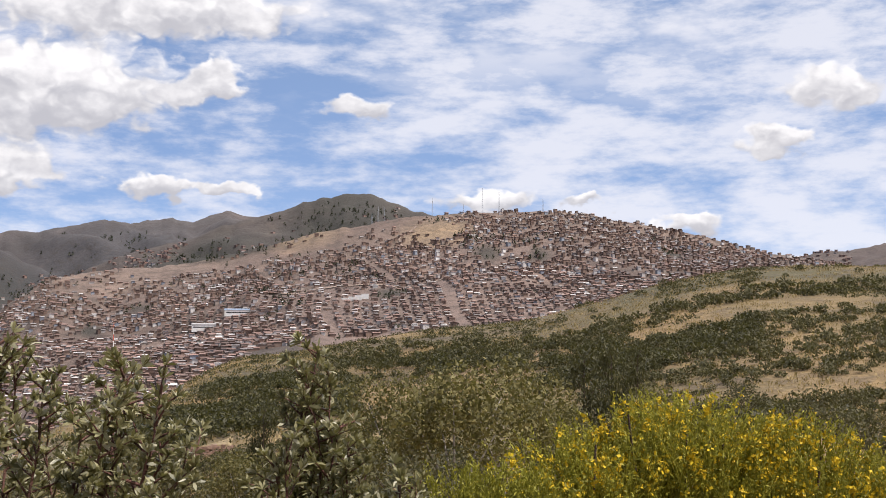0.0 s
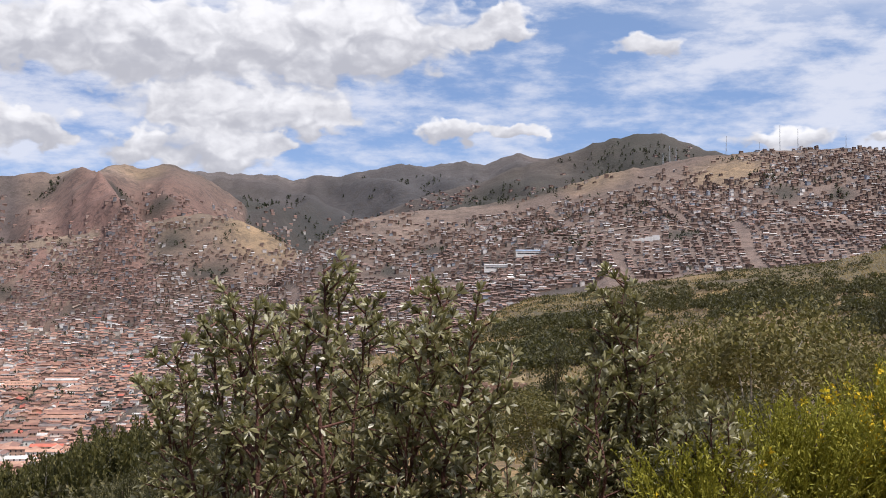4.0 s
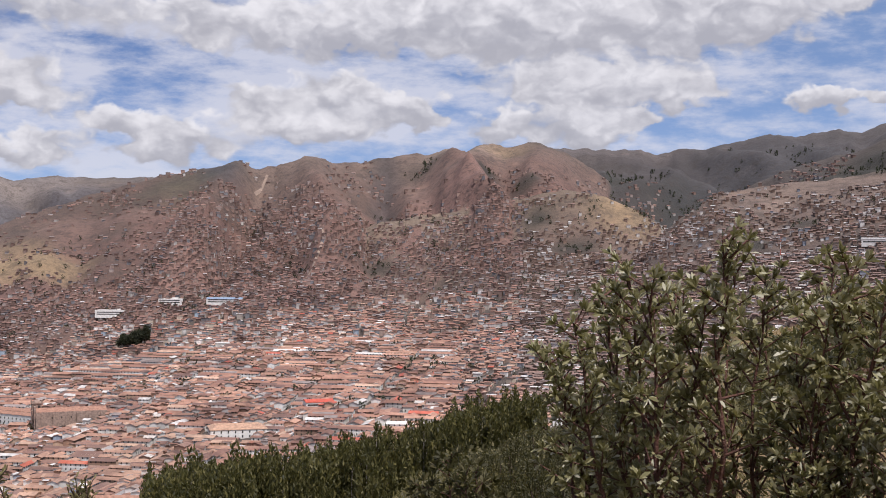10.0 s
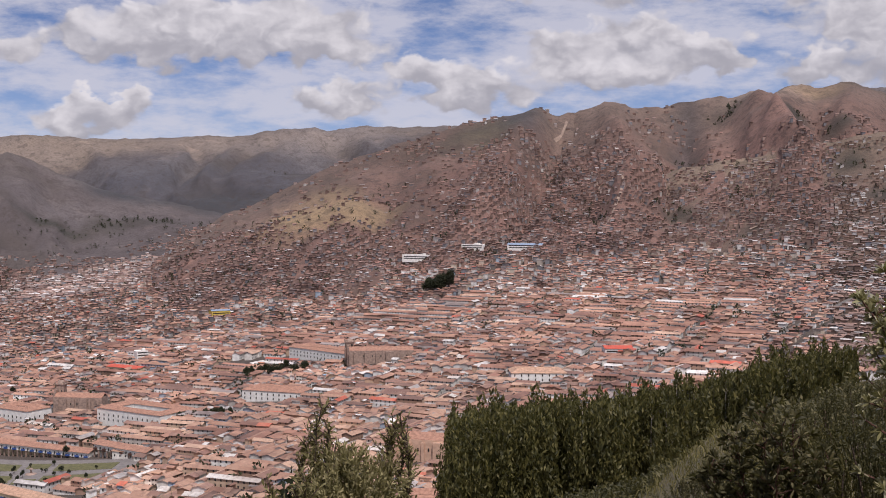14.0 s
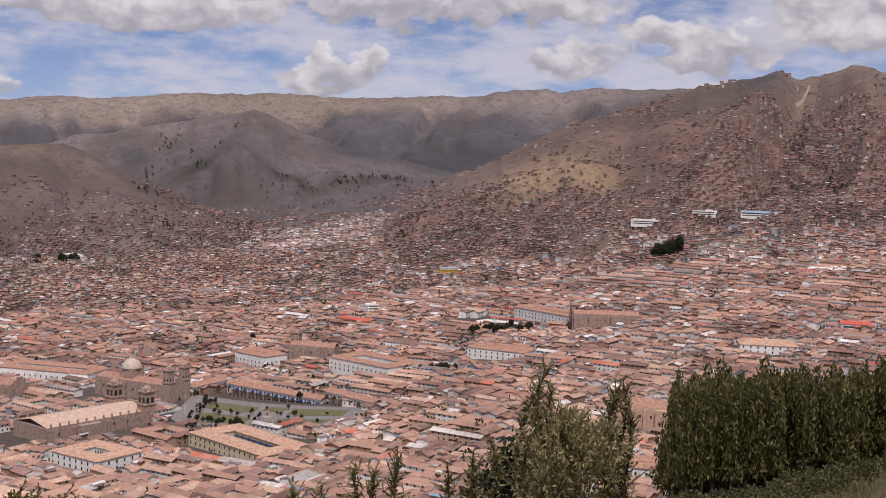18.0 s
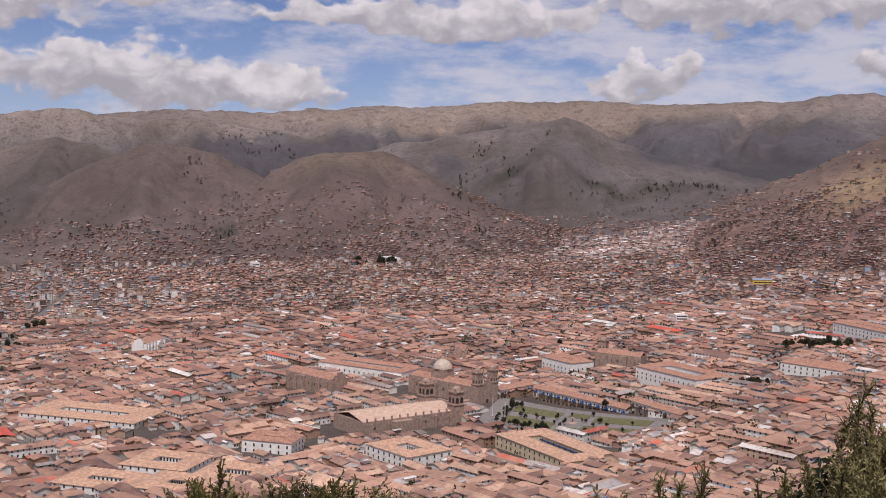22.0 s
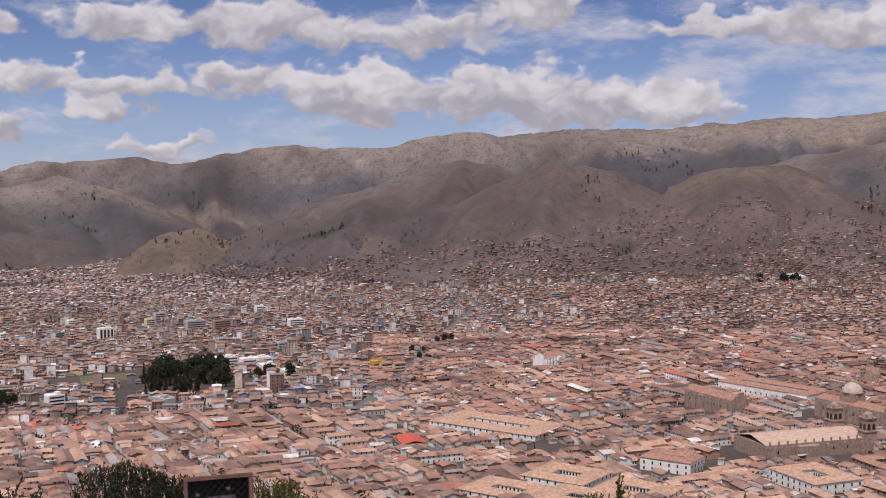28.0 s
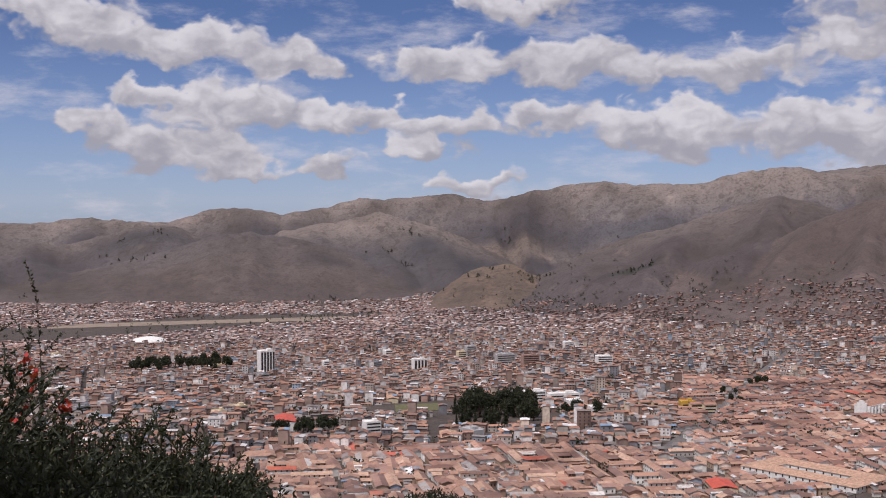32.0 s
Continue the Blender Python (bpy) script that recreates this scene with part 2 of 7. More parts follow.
# ridges: bearing and elevation of the crest line seen from the hill, its distance at both ends, the width of its front slope
RIDGES = [
    dict(name="right_far", crest=[(-60, 6), (-30, 5), (-20, 4.7), (-17.6, 4.56), (-15.9, 4.27), (-14.9, 4.24), (-13, 3.9), (-11, 3)], r=(2800, 2700), w=700),
    dict(name="town_hill", crest=[(-20, 2.8), (-16, 3.7), (-13.7, 4.03), (-12.2, 4.34), (-10.7, 4.76), (-8.9, 5.27), (-7.3, 5.55), (-5.7, 5.89), (-4.1, 6.23), (-2.8, 6.41), (-0.9, 6.31), (1, 6.34), (2.4, 6.2),
                                  (4.1, 6.15), (6, 5.85), (8, 5.5), (10, 5.0), (12, 4.5), (14, 3.9), (16, 3.6), (18.9, 3.4), (21, 2.96), (22.6, 1.86), (24, 0.6), (26, -1.5)], r=(2100, 1900), w=850, rough=0.35),
    dict(name="wooded_top", crest=[(-2, 5), (1, 5.9), (4.1, 6.36), (5.1, 6.73), (6.2, 7.12), (7.2, 7.19), (8.3, 6.96), (9.5, 6.75), (10.5, 6.3), (11.5, 5.95), (13, 5.6), (15, 4.8), (18, 4.0), (20, 3)], r=(2600, 2600), w=600),
    dict(name="dark_range", crest=[(8, 5), (11, 5.9), (12.3, 6.14), (13.1, 6.28), (14.6, 5.74), (15.6, 5.89), (16.5, 5.72), (17.5, 5.55), (18.9, 5.69), (20.5, 5.23), (21.6, 5.05), (22.7, 5.13), (23.7, 4.84), (24.5, 5.09),
                                   (25.8, 5.0), (26.9, 5.08), (28.6, 5.13), (30, 5.1), (32, 4.7), (36, 4)], r=(3700, 3600), w=1300),
    dict(name="brown_ridge", crest=[(26, 3.6), (27.5, 4.7), (28.5, 5.09), (29.4, 5.46), (30.7, 5.2), (32, 5.36), (32.9, 4.9), (33.7, 5.07), (34.7, 4.8), (35.8, 4.84), (37.6, 4.48), (38.9, 4.37), (40, 4.69), (41.3, 4.39),
                                    (42.5, 4.02), (43.6, 4.35), (45.2, 3.93), (46.4, 3.75), (47.9, 3.38), (50, 2.67), (52.1, 1.96), (54.2, 1.12), (56.8, -0.24), (58.6, -0.92), (60.5, -2.2), (62.5, -4)], r=(3000, 2500), w=1000, rough=0.75,
         spurs=[(34.0, 29.8, 2.0, 0.42), (36.6, 36.8, 1.1, -0.34), (40.3, 38.4, 1.7, 0.36), (42.4, 44.8, 1.1, -0.34), (43.8, 47.8, 1.6, 0.32), (49.5, 52.5, 1.4, -0.15)]),
    dict(name="bare_hill", crest=[(38, 1.0), (36.8, 1.6), (33, 2.2), (30.3, 2.8), (28.7, 3.1), (26.6, 3.07), (25, 2.41), (23.6, 1.61), (22.5, 0.4), (21, -1)][::-1], r=(2250, 2350), w=500),
    dict(name="far_plateau", crest=[(40, 2.6), (44, 3.2), (47, 3.5), (48.4, 3.4), (50, 3.34), (51.6, 3.43), (53.5, 3.12), (54.2, 3.29), (56.3, 3.13), (57.2, 2.83), (59.3, 2.86), (62, 2.63), (64.7, 2.61), (66.3, 2.73), (68.4, 2.61),
                                    (71.1, 2.58), (74.4, 2.2), (77.5, 2.18), (79.1, 1.9), (79.9, 1.99), (81.3, 1.78), (83.4, 1.67), (85.5, 1.71), (87.6, 1.59), (90, 1.3), (95, 0.5)], r=(4600, 4600), w=1150, rough=1.0),
    dict(name="shaded_hill", crest=[(55, -1.8), (58.8, -0.63), (61.3, -0.17), (63.8, 0.31), (65.9, 1.07), (66.9, 1.58), (68, 1.96), (69, 1.77), (71.6, 1.26), (74.3, 0.69), (75.9, 0.54), (78, -0.1), (82, -1)], r=(3600, 3700), w=900, rough=0.7,
         spurs=[(68, 69.5, 2.0, 0.3), (66.5, 64.5, 1.2, -0.25), (65, 66.5, 0.8, 0.2), (71.5, 73.5, 1.0, -0.22)]),
    dict(name="round_hill", crest=[(66, -4.8), (68.9, -3.1), (71.2, -2.35), (73.2, -1.4), (75.1, -0.5), (76.5, 0.1), (78.0, 0.05), (79.4, -0.1), (80.6, -0.45), (81.7, -1.0), (83, -2.0), (85.5, -3.6)], r=(2800, 2900), w=640, rough=0.8,
         spurs=[(78.0, 79.5, 2.2, 0.28), (75.0, 72.5, 1.6, 0.22), (76.6, 76.0, 0.9, -0.15)]),
    dict(name="knob_hill", crest=[(80, -3.0), (81.9, -1.5), (83, -0.94), (84.3, -0.25), (85.9, 0.08), (87.3, 0.19), (88.4, -0.22), (89.7, -0.76), (91, -1.46), (92.65, -2.3), (95.8, -3.25), (98.5, -4.6)], r=(2950, 2900), w=680, rough=0.8,
         spurs=[(87.2, 88.5, 1.8, 0.25), (85.5, 83.5, 1.3, -0.18), (89.5, 92.5, 1.6, 0.2)]),
    dict(name="long_hill", crest=[(85.5, -3.0), (88.3, -0.7), (90, -0.04), (91.6, 0.27), (93.2, -0.14), (95, -0.73), (97.4, -1.47), (99.7, -2.05), (102, -3.2), (104.4, -4.6)], r=(3250, 3350), w=850, rough=0.9,
         spurs=[(91.5, 94, 1.6, 0.22), (93.5, 98, 1.2, -0.16), (95.5, 99, 1.2, 0.2)]),
    dict(name="east_skyline", crest=[(80, 0.5), (84, 1.2), (86, 1.3), (89.2, 1.29), (90.7, 1.6), (92.4, 1.61), (93.9, 1.27), (95.2, 0.81), (97.1, 0.84), (99.5, 1.03), (101.4, 0.77), (103.2, 0.5), (104.9, 0.07), (107, 0.4),
                                     (109.4, 0.23), (111.1, 0.18), (112.7, -0.3), (114.8, -0.49), (116.4, -0.3), (118.2, -0.35), (120.3, -0.93), (121.6, -0.87), (123.6, -0.76), (127.5, -0.9), (140, -0.5), (160, 2)], r=(4300, 4850), w=520, rough=0.8),
    dict(name="plain_hill", crest=[(106.5, -4.7), (108.4, -3.7), (110, -3.0), (112.1, -2.25), (114.3, -1.66), (116.4, -1.42), (117.4, -1.5), (119.3, -2.0), (121.3, -2.6), (124.3, -3.2), (127, -3.6), (140, -3)], r=(3850, 3950), w=560, rough=0.6),
    dict(name="middle_spur", crest=[(103, -3.6), (104, -2.8), (105.1, -2.25), (106.7, -1.44), (108.9, -0.77), (110.2, -0.42), (112.1, -0.9), (114.8, -1.43), (116.9, -2.2), (119, -3.2)], r=(4050, 4100), w=600, rough=0.9),
    dict(name="eastern_spur", crest=[(116, -3.2), (118.5, -1.7), (120, -1.04), (121.6, -1.19), (123.3, -1.6), (125, -1.94), (127.5, -1.6), (131, -1.9), (140, -2)], r=(4150, 4200), w=560, rough=0.9),
    dict(name="terraced_knoll", crest=[(100, -5.2), (101.3, -4.0), (103, -3.32), (104, -2.92), (105.7, -3.19), (107.3, -4.2), (108.5, -5.2)], r=(3300, 3300), w=450),
]


def hash2(i, j, seed):
    h = np.sin(i * 127.1 + j * 311.7 + seed * 74.7) * 43758.5453
    return h - np.floor(h)


def vnoise(x, y, seed=0):
    i, j = np.floor(x), np.floor(y)
    u, v = x - i, y - j
    u, v = u * u * (3 - 2 * u), v * v * (3 - 2 * v)
    a = hash2(i, j, seed) * (1 - u) + hash2(i + 1, j, seed) * u
    b = hash2(i, j + 1, seed) * (1 - u) + hash2(i + 1, j + 1, seed) * u
    return (a * (1 - v) + b * v) * 2 - 1


def fbm(x, y, seed=0, octaves=4):
    s, amp, tot = 0, 1.0, 0
    for k in range(octaves):
        s = s + vnoise(x * 2 ** k, y * 2 ** k, seed + k) * amp
        tot += amp
        amp *= 0.5
    return s / tot


def polar(x, y):
    return np.degrees(np.arctan2(-x, y)), np.hypot(x, y)


def floor_z(az, r):
    """The ground without its ridges."""
    az = np.where(az < -120, az + 360, az)
    k = np.clip((r - 395) / 10, 0, 1)
    return table(NEAR, az, np.minimum(r, 400)) * (1 - k) + table(FAR, az, np.maximum(r, 400)) * k


def ground_z(x, y, owner=False):
    """Height of the ground at x, y (arrays), and with owner the number of its ridge and how far up that slope it lies."""
    x, y = np.asarray(x, float), np.asarray(y, float)
    az, r = polar(x, y)
    base = floor_z(az, r)
    az = np.where(az < -120, az + 360, az)
    z = base + 0
    shape, z = z.shape, z.ravel()
    who, part_up = np.full(z.shape, -1), np.zeros(z.shape)
    X, Y, AZ, RR = x.ravel(), y.ravel(), az.ravel(), r.ravel()
    for n, d in enumerate(RIDGES):
        a = np.array([p[0] for p in d["crest"]], float)
        sel = np.flatnonzero((AZ > a[0]) & (AZ < a[-1]) & (RR > min(d["r"]) - d["w"] - 1))
        if not len(sel):
            continue
        xs, ys, azs_, rs_ = X[sel], Y[sel], AZ[sel], RR[sel]
        e = np.interp(azs_, a, [p[1] for p in d["crest"]])
        e = e + 0.05 * vnoise(azs_ * 2.1, azs_ * 0 + n, 5) + 0.03 * vnoise(azs_ * 6.3, azs_ * 0 + n, 6)
        rc = np.interp(azs_, [a[0], a[-1]], d["r"])
        top = rc * np.tan(np.radians(e))
        v = np.clip(1 - (rc - rs_) / d["w"], 0, 1)
        foot = floor_z(azs_, rc - d["w"])
        # the slope is broken by spurs and gullies that run down from the crest
        warp = fbm(xs / 420, ys / 420, 3, 2)
        ribs = np.abs(fbm(azs_ * rc * 0.0175 / 300 + 0.9 * warp + (1 - v) * 0.5, rs_ / 1400 + n * 7, 20 + n, 4))
        fine = np.abs(fbm(xs / 130 + warp, ys / 130, 11, 3))
        rel = v ** 1.1 - ((ribs * 1.7 - 0.3) * d.get("rough", 1.0) + (fine - 0.2) * 0.25) * (v * (1 - v)) ** 0.85
        for a_top, a_foot, half, amp in d.get("spurs", ()):
            rel = rel + amp * np.clip(1 - np.abs(azs_ + 0.35 * warp - a_foot - (a_top - a_foot) * v) / half, 0, 1) * 4 * (v * (1 - v)) * np.clip(v * 3, 0, 1) * 0.55
        h = np.where(rs_ > rc, top - (rs_ - rc) * 0.42, foot + (top - foot) * rel)
        lift = (v > 0) & (top > foot)
        win = lift & (h > z[sel])
        z[sel] = np.where(win, h, z[sel])
        who[sel] = np.where(win, n, who[sel])
        part_up[sel] = np.where(win, np.where(rs_ > rc, 1.0, v), part_up[sel])
    z = z.reshape(shape)
    far = np.clip((r - 500) / 800, 0, 1)
    slope = np.clip((z - base) / 40, 0, 1)
    z = z + slope * far * (fbm(x / 90, y / 90, 31, 3) * 3.0)
    near = np.clip(r / 40, 0, 1) * np.clip((420 - r) / 60, 0, 1)
    z = z + near * (fbm(x / 35, y / 35, 41, 3) * 0.9)
    if owner:
        return z, who.reshape(shape), part_up.reshape(shape)
    return z


def link_mesh(name, verts, faces, mats=(), smooth=False, parent=None):
    me = bpy.data.meshes.new(name)
    me.from_pydata(verts, [], faces)
    for m in mats:
        me.materials.append(m)
    if smooth:
        me.shade_smooth()
    ob = new(name, me)
    if parent:
        ob.parent = parent
    return ob


def quads_mesh(name, co, quads, mats=(), index=None, smooth=False):
    """A mesh from numpy arrays: co (n, 3), quads (m, 4)."""
    me = bpy.data.meshes.new(name)
    me.vertices.add(len(co))
    me.vertices.foreach_set("co", np.asarray(co, np.float32).ravel())
    m = len(quads)
    me.loops.add(m * 4)
    me.loops.foreach_set("vertex_index", np.asarray(quads, np.int32).ravel())
    me.polygons.add(m)
    me.polygons.foreach_set("loop_start", np.arange(0, m * 4, 4, dtype=np.int32))
    for k in mats:
        me.materials.append(k)
    if index is not None:
        me.polygons.foreach_set("material_index", np.asarray(index, np.int32))
    me.polygons.foreach_set("use_smooth", np.full(m, bool(smooth)))
    me.update(calc_edges=True)
    me.validate()
    return me


# ---------------------------------------------------------------- materials
def material(name, build):
    m = bpy.data.materials.new(name)
    m.use_nodes = True
    n = Nodes(m.node_tree)
    bsdf = n.add("ShaderNodeBsdfPrincipled")
    n.add("ShaderNodeOutputMaterial", inputs={0: bsdf.outputs[0]})
    build(n, bsdf)
    return m


def coords(n):
    return n.add("ShaderNodeTexCoord").outputs["Object"]


def place(n):
    return n.add("ShaderNodeNewGeometry").outputs["Position"]


def island(n):
    return n.add("ShaderNodeNewGeometry").outputs["Random Per Island"]


def bump(n, bsdf, height, strength=0.4, distance=0.1):
    n.put(bsdf, "Normal", n.add("ShaderNodeBump", inputs={"Strength": strength, "Distance": distance, "Height": height}).outputs[0])


def simple(name, col, rough=0.8, scale=3.0, vary=0.25, metal=0.0, relief=0.2, dist=0.02):
    """A plain surface with two scales of grain."""
    def build(n, b):
        p = coords(n)
        big, fine = n.noise(p, scale, 4), n.noise(p, scale * 9, 3)
        dark = tuple(c * (1 - vary) for c in col)
        lite = tuple(min(1, c * (1 + vary)) for c in col)
        c = n.mix(n.step(big, 0.3, 0.7), dark, lite)
        c = n.mix(n.math("MULTIPLY", fine, 0.35), c, dark)
        n.put(b, "Base Color", c)
        n.put(b, "Roughness", rough), n.put(b, "Metallic", metal)
        bump(n, b, fine, relief, dist)
    return material(name, build)


def aged_quarters(n, p, c):
    """Some quarters are old and sooty, others freshly tiled and dusty."""
    d = n.noise(p, 0.013, 4, 0.65)
    c = n.mix(n.step(d, 0.50, 0.36, 0.0, 0.85), c, n.mix(1.0, c, (0.50, 0.47, 0.48), "MULTIPLY"))
    return n.mix(n.step(d, 0.52, 0.66, 0.0, 0.8), c, n.mix(1.0, c, (1.40, 1.42, 1.42), "MULTIPLY"))


def tinted(name, stops, rough=0.85, jitter=0.3, grain=0.6):
    """A surface whose pieces each take a colour of their own from the stops."""
    def build(n, b):
        p = place(n)
        c = n.ramp(island(n), stops, True)
        c = aged_quarters(n, p, c)
        g = n.noise(p, grain, 3)
        c = n.mix(n.step(g, 0.35, 0.7, 0.0, jitter), c, (0.10, 0.065, 0.05))
        n.put(b, "Base Color", c)
        n.put(b, "Roughness", rough)
    return material(name, build)


def terrain_mat(n, b):
    p = place(n)
    attr = n.add("ShaderNodeVertexColor", layer_name="cover").outputs[0]
    fine = n.noise(p, 0.12, 6, 0.65)
    mid = n.noise(p, 0.018, 5, 0.6)
    c = n.mix(n.step(mid, 0.35, 0.7, 0.0, 0.32), attr, n.mix(1.0, attr, (0.55, 0.55, 0.6), "MULTIPLY"))
    c = n.mix(n.step(fine, 0.47, 0.64, 0.0, 0.45), c, (0.056, 0.043, 0.037))
    tuft = n.noise(p, 0.034, 4, 0.7)
    c = n.mix(n.step(tuft, 0.53, 0.60, 0.0, 0.4), c, (0.050, 0.038, 0.033))
    grit = n.noise(p, 1.1, 6, 0.75)
    c = n.mix(n.step(grit, 0.48, 0.62, 0.0, 0.55), c, n.mix(1.0, c, (0.42, 0.45, 0.40), "MULTIPLY"))
    scar = n.noise(p, 0.011, 6, 0.7)
    c = n.mix(n.step(scar, 0.56, 0.68, 0.0, 0.35), c, n.mix(1.0, attr, (1.7, 1.6, 1.45), "MULTIPLY"))
    n.put(b, "Base Color", c)
    n.put(b, "Roughness", 0.95)
    bump(n, b, n.math("ADD", n.math("MULTIPLY", fine, 0.4), mid), 0.55, 9.0)


GROUND = material("dry_hillside", terrain_mat)
def roof_mat(n, b):
    p = place(n)
    c = n.ramp(island(n), [(0, (0.37, 0.215, 0.155)), (0.17, (0.45, 0.28, 0.20)), (0.30, (0.24, 0.135, 0.105)), (0.42, (0.52, 0.34, 0.245)), (0.50, (0.34, 0.19, 0.135)), (0.66, (0.19, 0.112, 0.092)), (0.76, (0.42, 0.25, 0.18)), (0.86, (0.29, 0.17, 0.135)), (0.945, (0.36, 0.34, 0.33)), (0.972, (0.60, 0.56, 0.52)), (0.990, (0.50, 0.13, 0.08))], True)
    g = n.noise(p, 0.35, 5, 0.7)
    c = n.mix(n.step(g, 0.42, 0.72, 0.0, 0.55), c, (0.14, 0.085, 0.065))
    c = aged_quarters(n, p, c)
    g2 = n.noise(p, 0.06, 3)
    c = n.mix(n.step(g2, 0.45, 0.7, 0.0, 0.30), c, (0.52, 0.35, 0.25))
    n.put(b, "Base Color", c)
    n.put(b, "Roughness", 0.9)
    bump(n, b, n.noise(p, 2.2, 2), 0.6, 0.3)


ROOF = material("roof_tile", roof_mat)
WALL = tinted("plaster_wall", [(0, (0.82, 0.80, 0.76)), (0.34, (0.50, 0.36, 0.26)), (0.52, (0.36, 0.23, 0.17)), (0.62, (0.74, 0.70, 0.64)), (0.84, (0.32, 0.20, 0.14)), (0.92, (0.46, 0.42, 0.38)), (0.97, (0.34, 0.40, 0.48))], 0.9, 0.25, 0.3)
# darker mauve-brown tiles, with cloud shade put into the colour
ROOF_SHADED = tinted("aged_roof_tile", [(0, (0.345, 0.18, 0.13)), (0.22, (0.25, 0.135, 0.105)), (0.40, (0.43, 0.245, 0.175)), (0.58, (0.18, 0.105, 0.088)), (0.67, (0.37, 0.20, 0.145)), (0.83, (0.29, 0.24, 0.225)), (0.89, (0.52, 0.34, 0.25)), (0.945, (0.64, 0.61, 0.58)), (0.982, (0.48, 0.12, 0.08))], 0.9, 0.35, 0.2)
HILLROOF = tinted("hill_roof", [(0, (0.31, 0.165, 0.13)), (0.26, (0.19, 0.115, 0.10)), (0.46, (0.32, 0.19, 0.15)), (0.64, (0.24, 0.21, 0.20)), (0.76, (0.14, 0.09, 0.082)), (0.90, (0.36, 0.24, 0.20)), (0.965, (0.56, 0.54, 0.53))], 0.9, 0.3, 0.2)
SUBURBROOF = tinted("suburb_roof", [(0, (0.37, 0.235, 0.195)), (0.24, (0.28, 0.175, 0.15)), (0.42, (0.44, 0.31, 0.26)), (0.60, (0.33, 0.29, 0.28)), (0.72, (0.20, 0.13, 0.115)), (0.82, (0.52, 0.41, 0.37)), (0.92, (0.68, 0.64, 0.62))], 0.9, 0.25, 0.2)
WALL_SUBURB = tinted("suburb_wall", [(0, (0.40, 0.28, 0.235)), (0.26, (0.26, 0.175, 0.15)), (0.46, (0.48, 0.37, 0.32)), (0.70, (0.58, 0.50, 0.46)), (0.82, (0.30, 0.30, 0.315)), (0.90, (0.74, 0.71, 0.68))], 0.9, 0.25, 0.3)
HILLROOF_B = tinted("old_hill_roof", [(0, (0.24, 0.155, 0.13)), (0.25, (0.31, 0.195, 0.16)), (0.45, (0.165, 0.115, 0.10)), (0.64, (0.28, 0.26, 0.255)), (0.78, (0.20, 0.125, 0.10)), (0.90, (0.60, 0.58, 0.56))], 0.9, 0.3, 0.2)
WALL_B = tinted("adobe_wall", [(0, (0.25, 0.17, 0.13)), (0.4, (0.20, 0.135, 0.105)), (0.68, (0.32, 0.26, 0.22)), (0.84, (0.62, 0.58, 0.55)), (0.975, (0.30, 0.33, 0.38))], 0.9, 0.3, 0.3)
WALL_FAR = tinted("brick_wall", [(0, (0.27, 0.18, 0.148)), (0.28, (0.18, 0.118, 0.098)), (0.52, (0.32, 0.23, 0.195)), (0.76, (0.38, 0.305, 0.275)), (0.88, (0.22, 0.22, 0.235)), (0.965, (0.50, 0.47, 0.44))], 0.9, 0.3, 0.3)


WALL_MOD = tinted("painted_concrete", [(0, (0.36, 0.26, 0.215)), (0.20, (0.74, 0.71, 0.68)), (0.36, (0.24, 0.16, 0.13)), (0.56, (0.42, 0.36, 0.31)), (0.68, (0.62, 0.52, 0.42)), (0.76, (0.24, 0.24, 0.255)), (0.88, (0.80, 0.77, 0.74)), (0.95, (0.46, 0.30, 0.24)), (0.98, (0.34, 0.42, 0.50))], 0.9, 0.3, 0.3)
ROOF_MOD = tinted("mixed_roof", [(0, (0.36, 0.19, 0.13)), (0.32, (0.26, 0.22, 0.20)), (0.44, (0.27, 0.15, 0.11)), (0.62, (0.40, 0.36, 0.34)), (0.68, (0.42, 0.24, 0.16)), (0.80, (0.22, 0.20, 0.19)), (0.88, (0.66, 0.64, 0.62)), (0.94, (0.48, 0.20, 0.12)), (0.975, (0.22, 0.32, 0.44))], 0.85, 0.3, 0.2)


# ---------------------------------------------------------------- building helpers
def part(name, me, parent, label=""):
    ob = new(name, me)
    ob.parent = parent
    if label:
        tagged(ob, label)
    return ob


def thing(name, at, label, category, group="", turn=0.0):
    ob = new(name)
    ob.empty_display_size = 0.2
    ob.location = at
    ob.rotation_euler = (0, 0, turn)
    return tagged(ob, label, category, group)


def spot_at(az, r, dz=0.0):
    a = radians(az)
    x, y = -math.sin(a) * r, math.cos(a) * r
    return x, y, float(ground_z(np.array([x]), np.array([y]))[0]) + dz


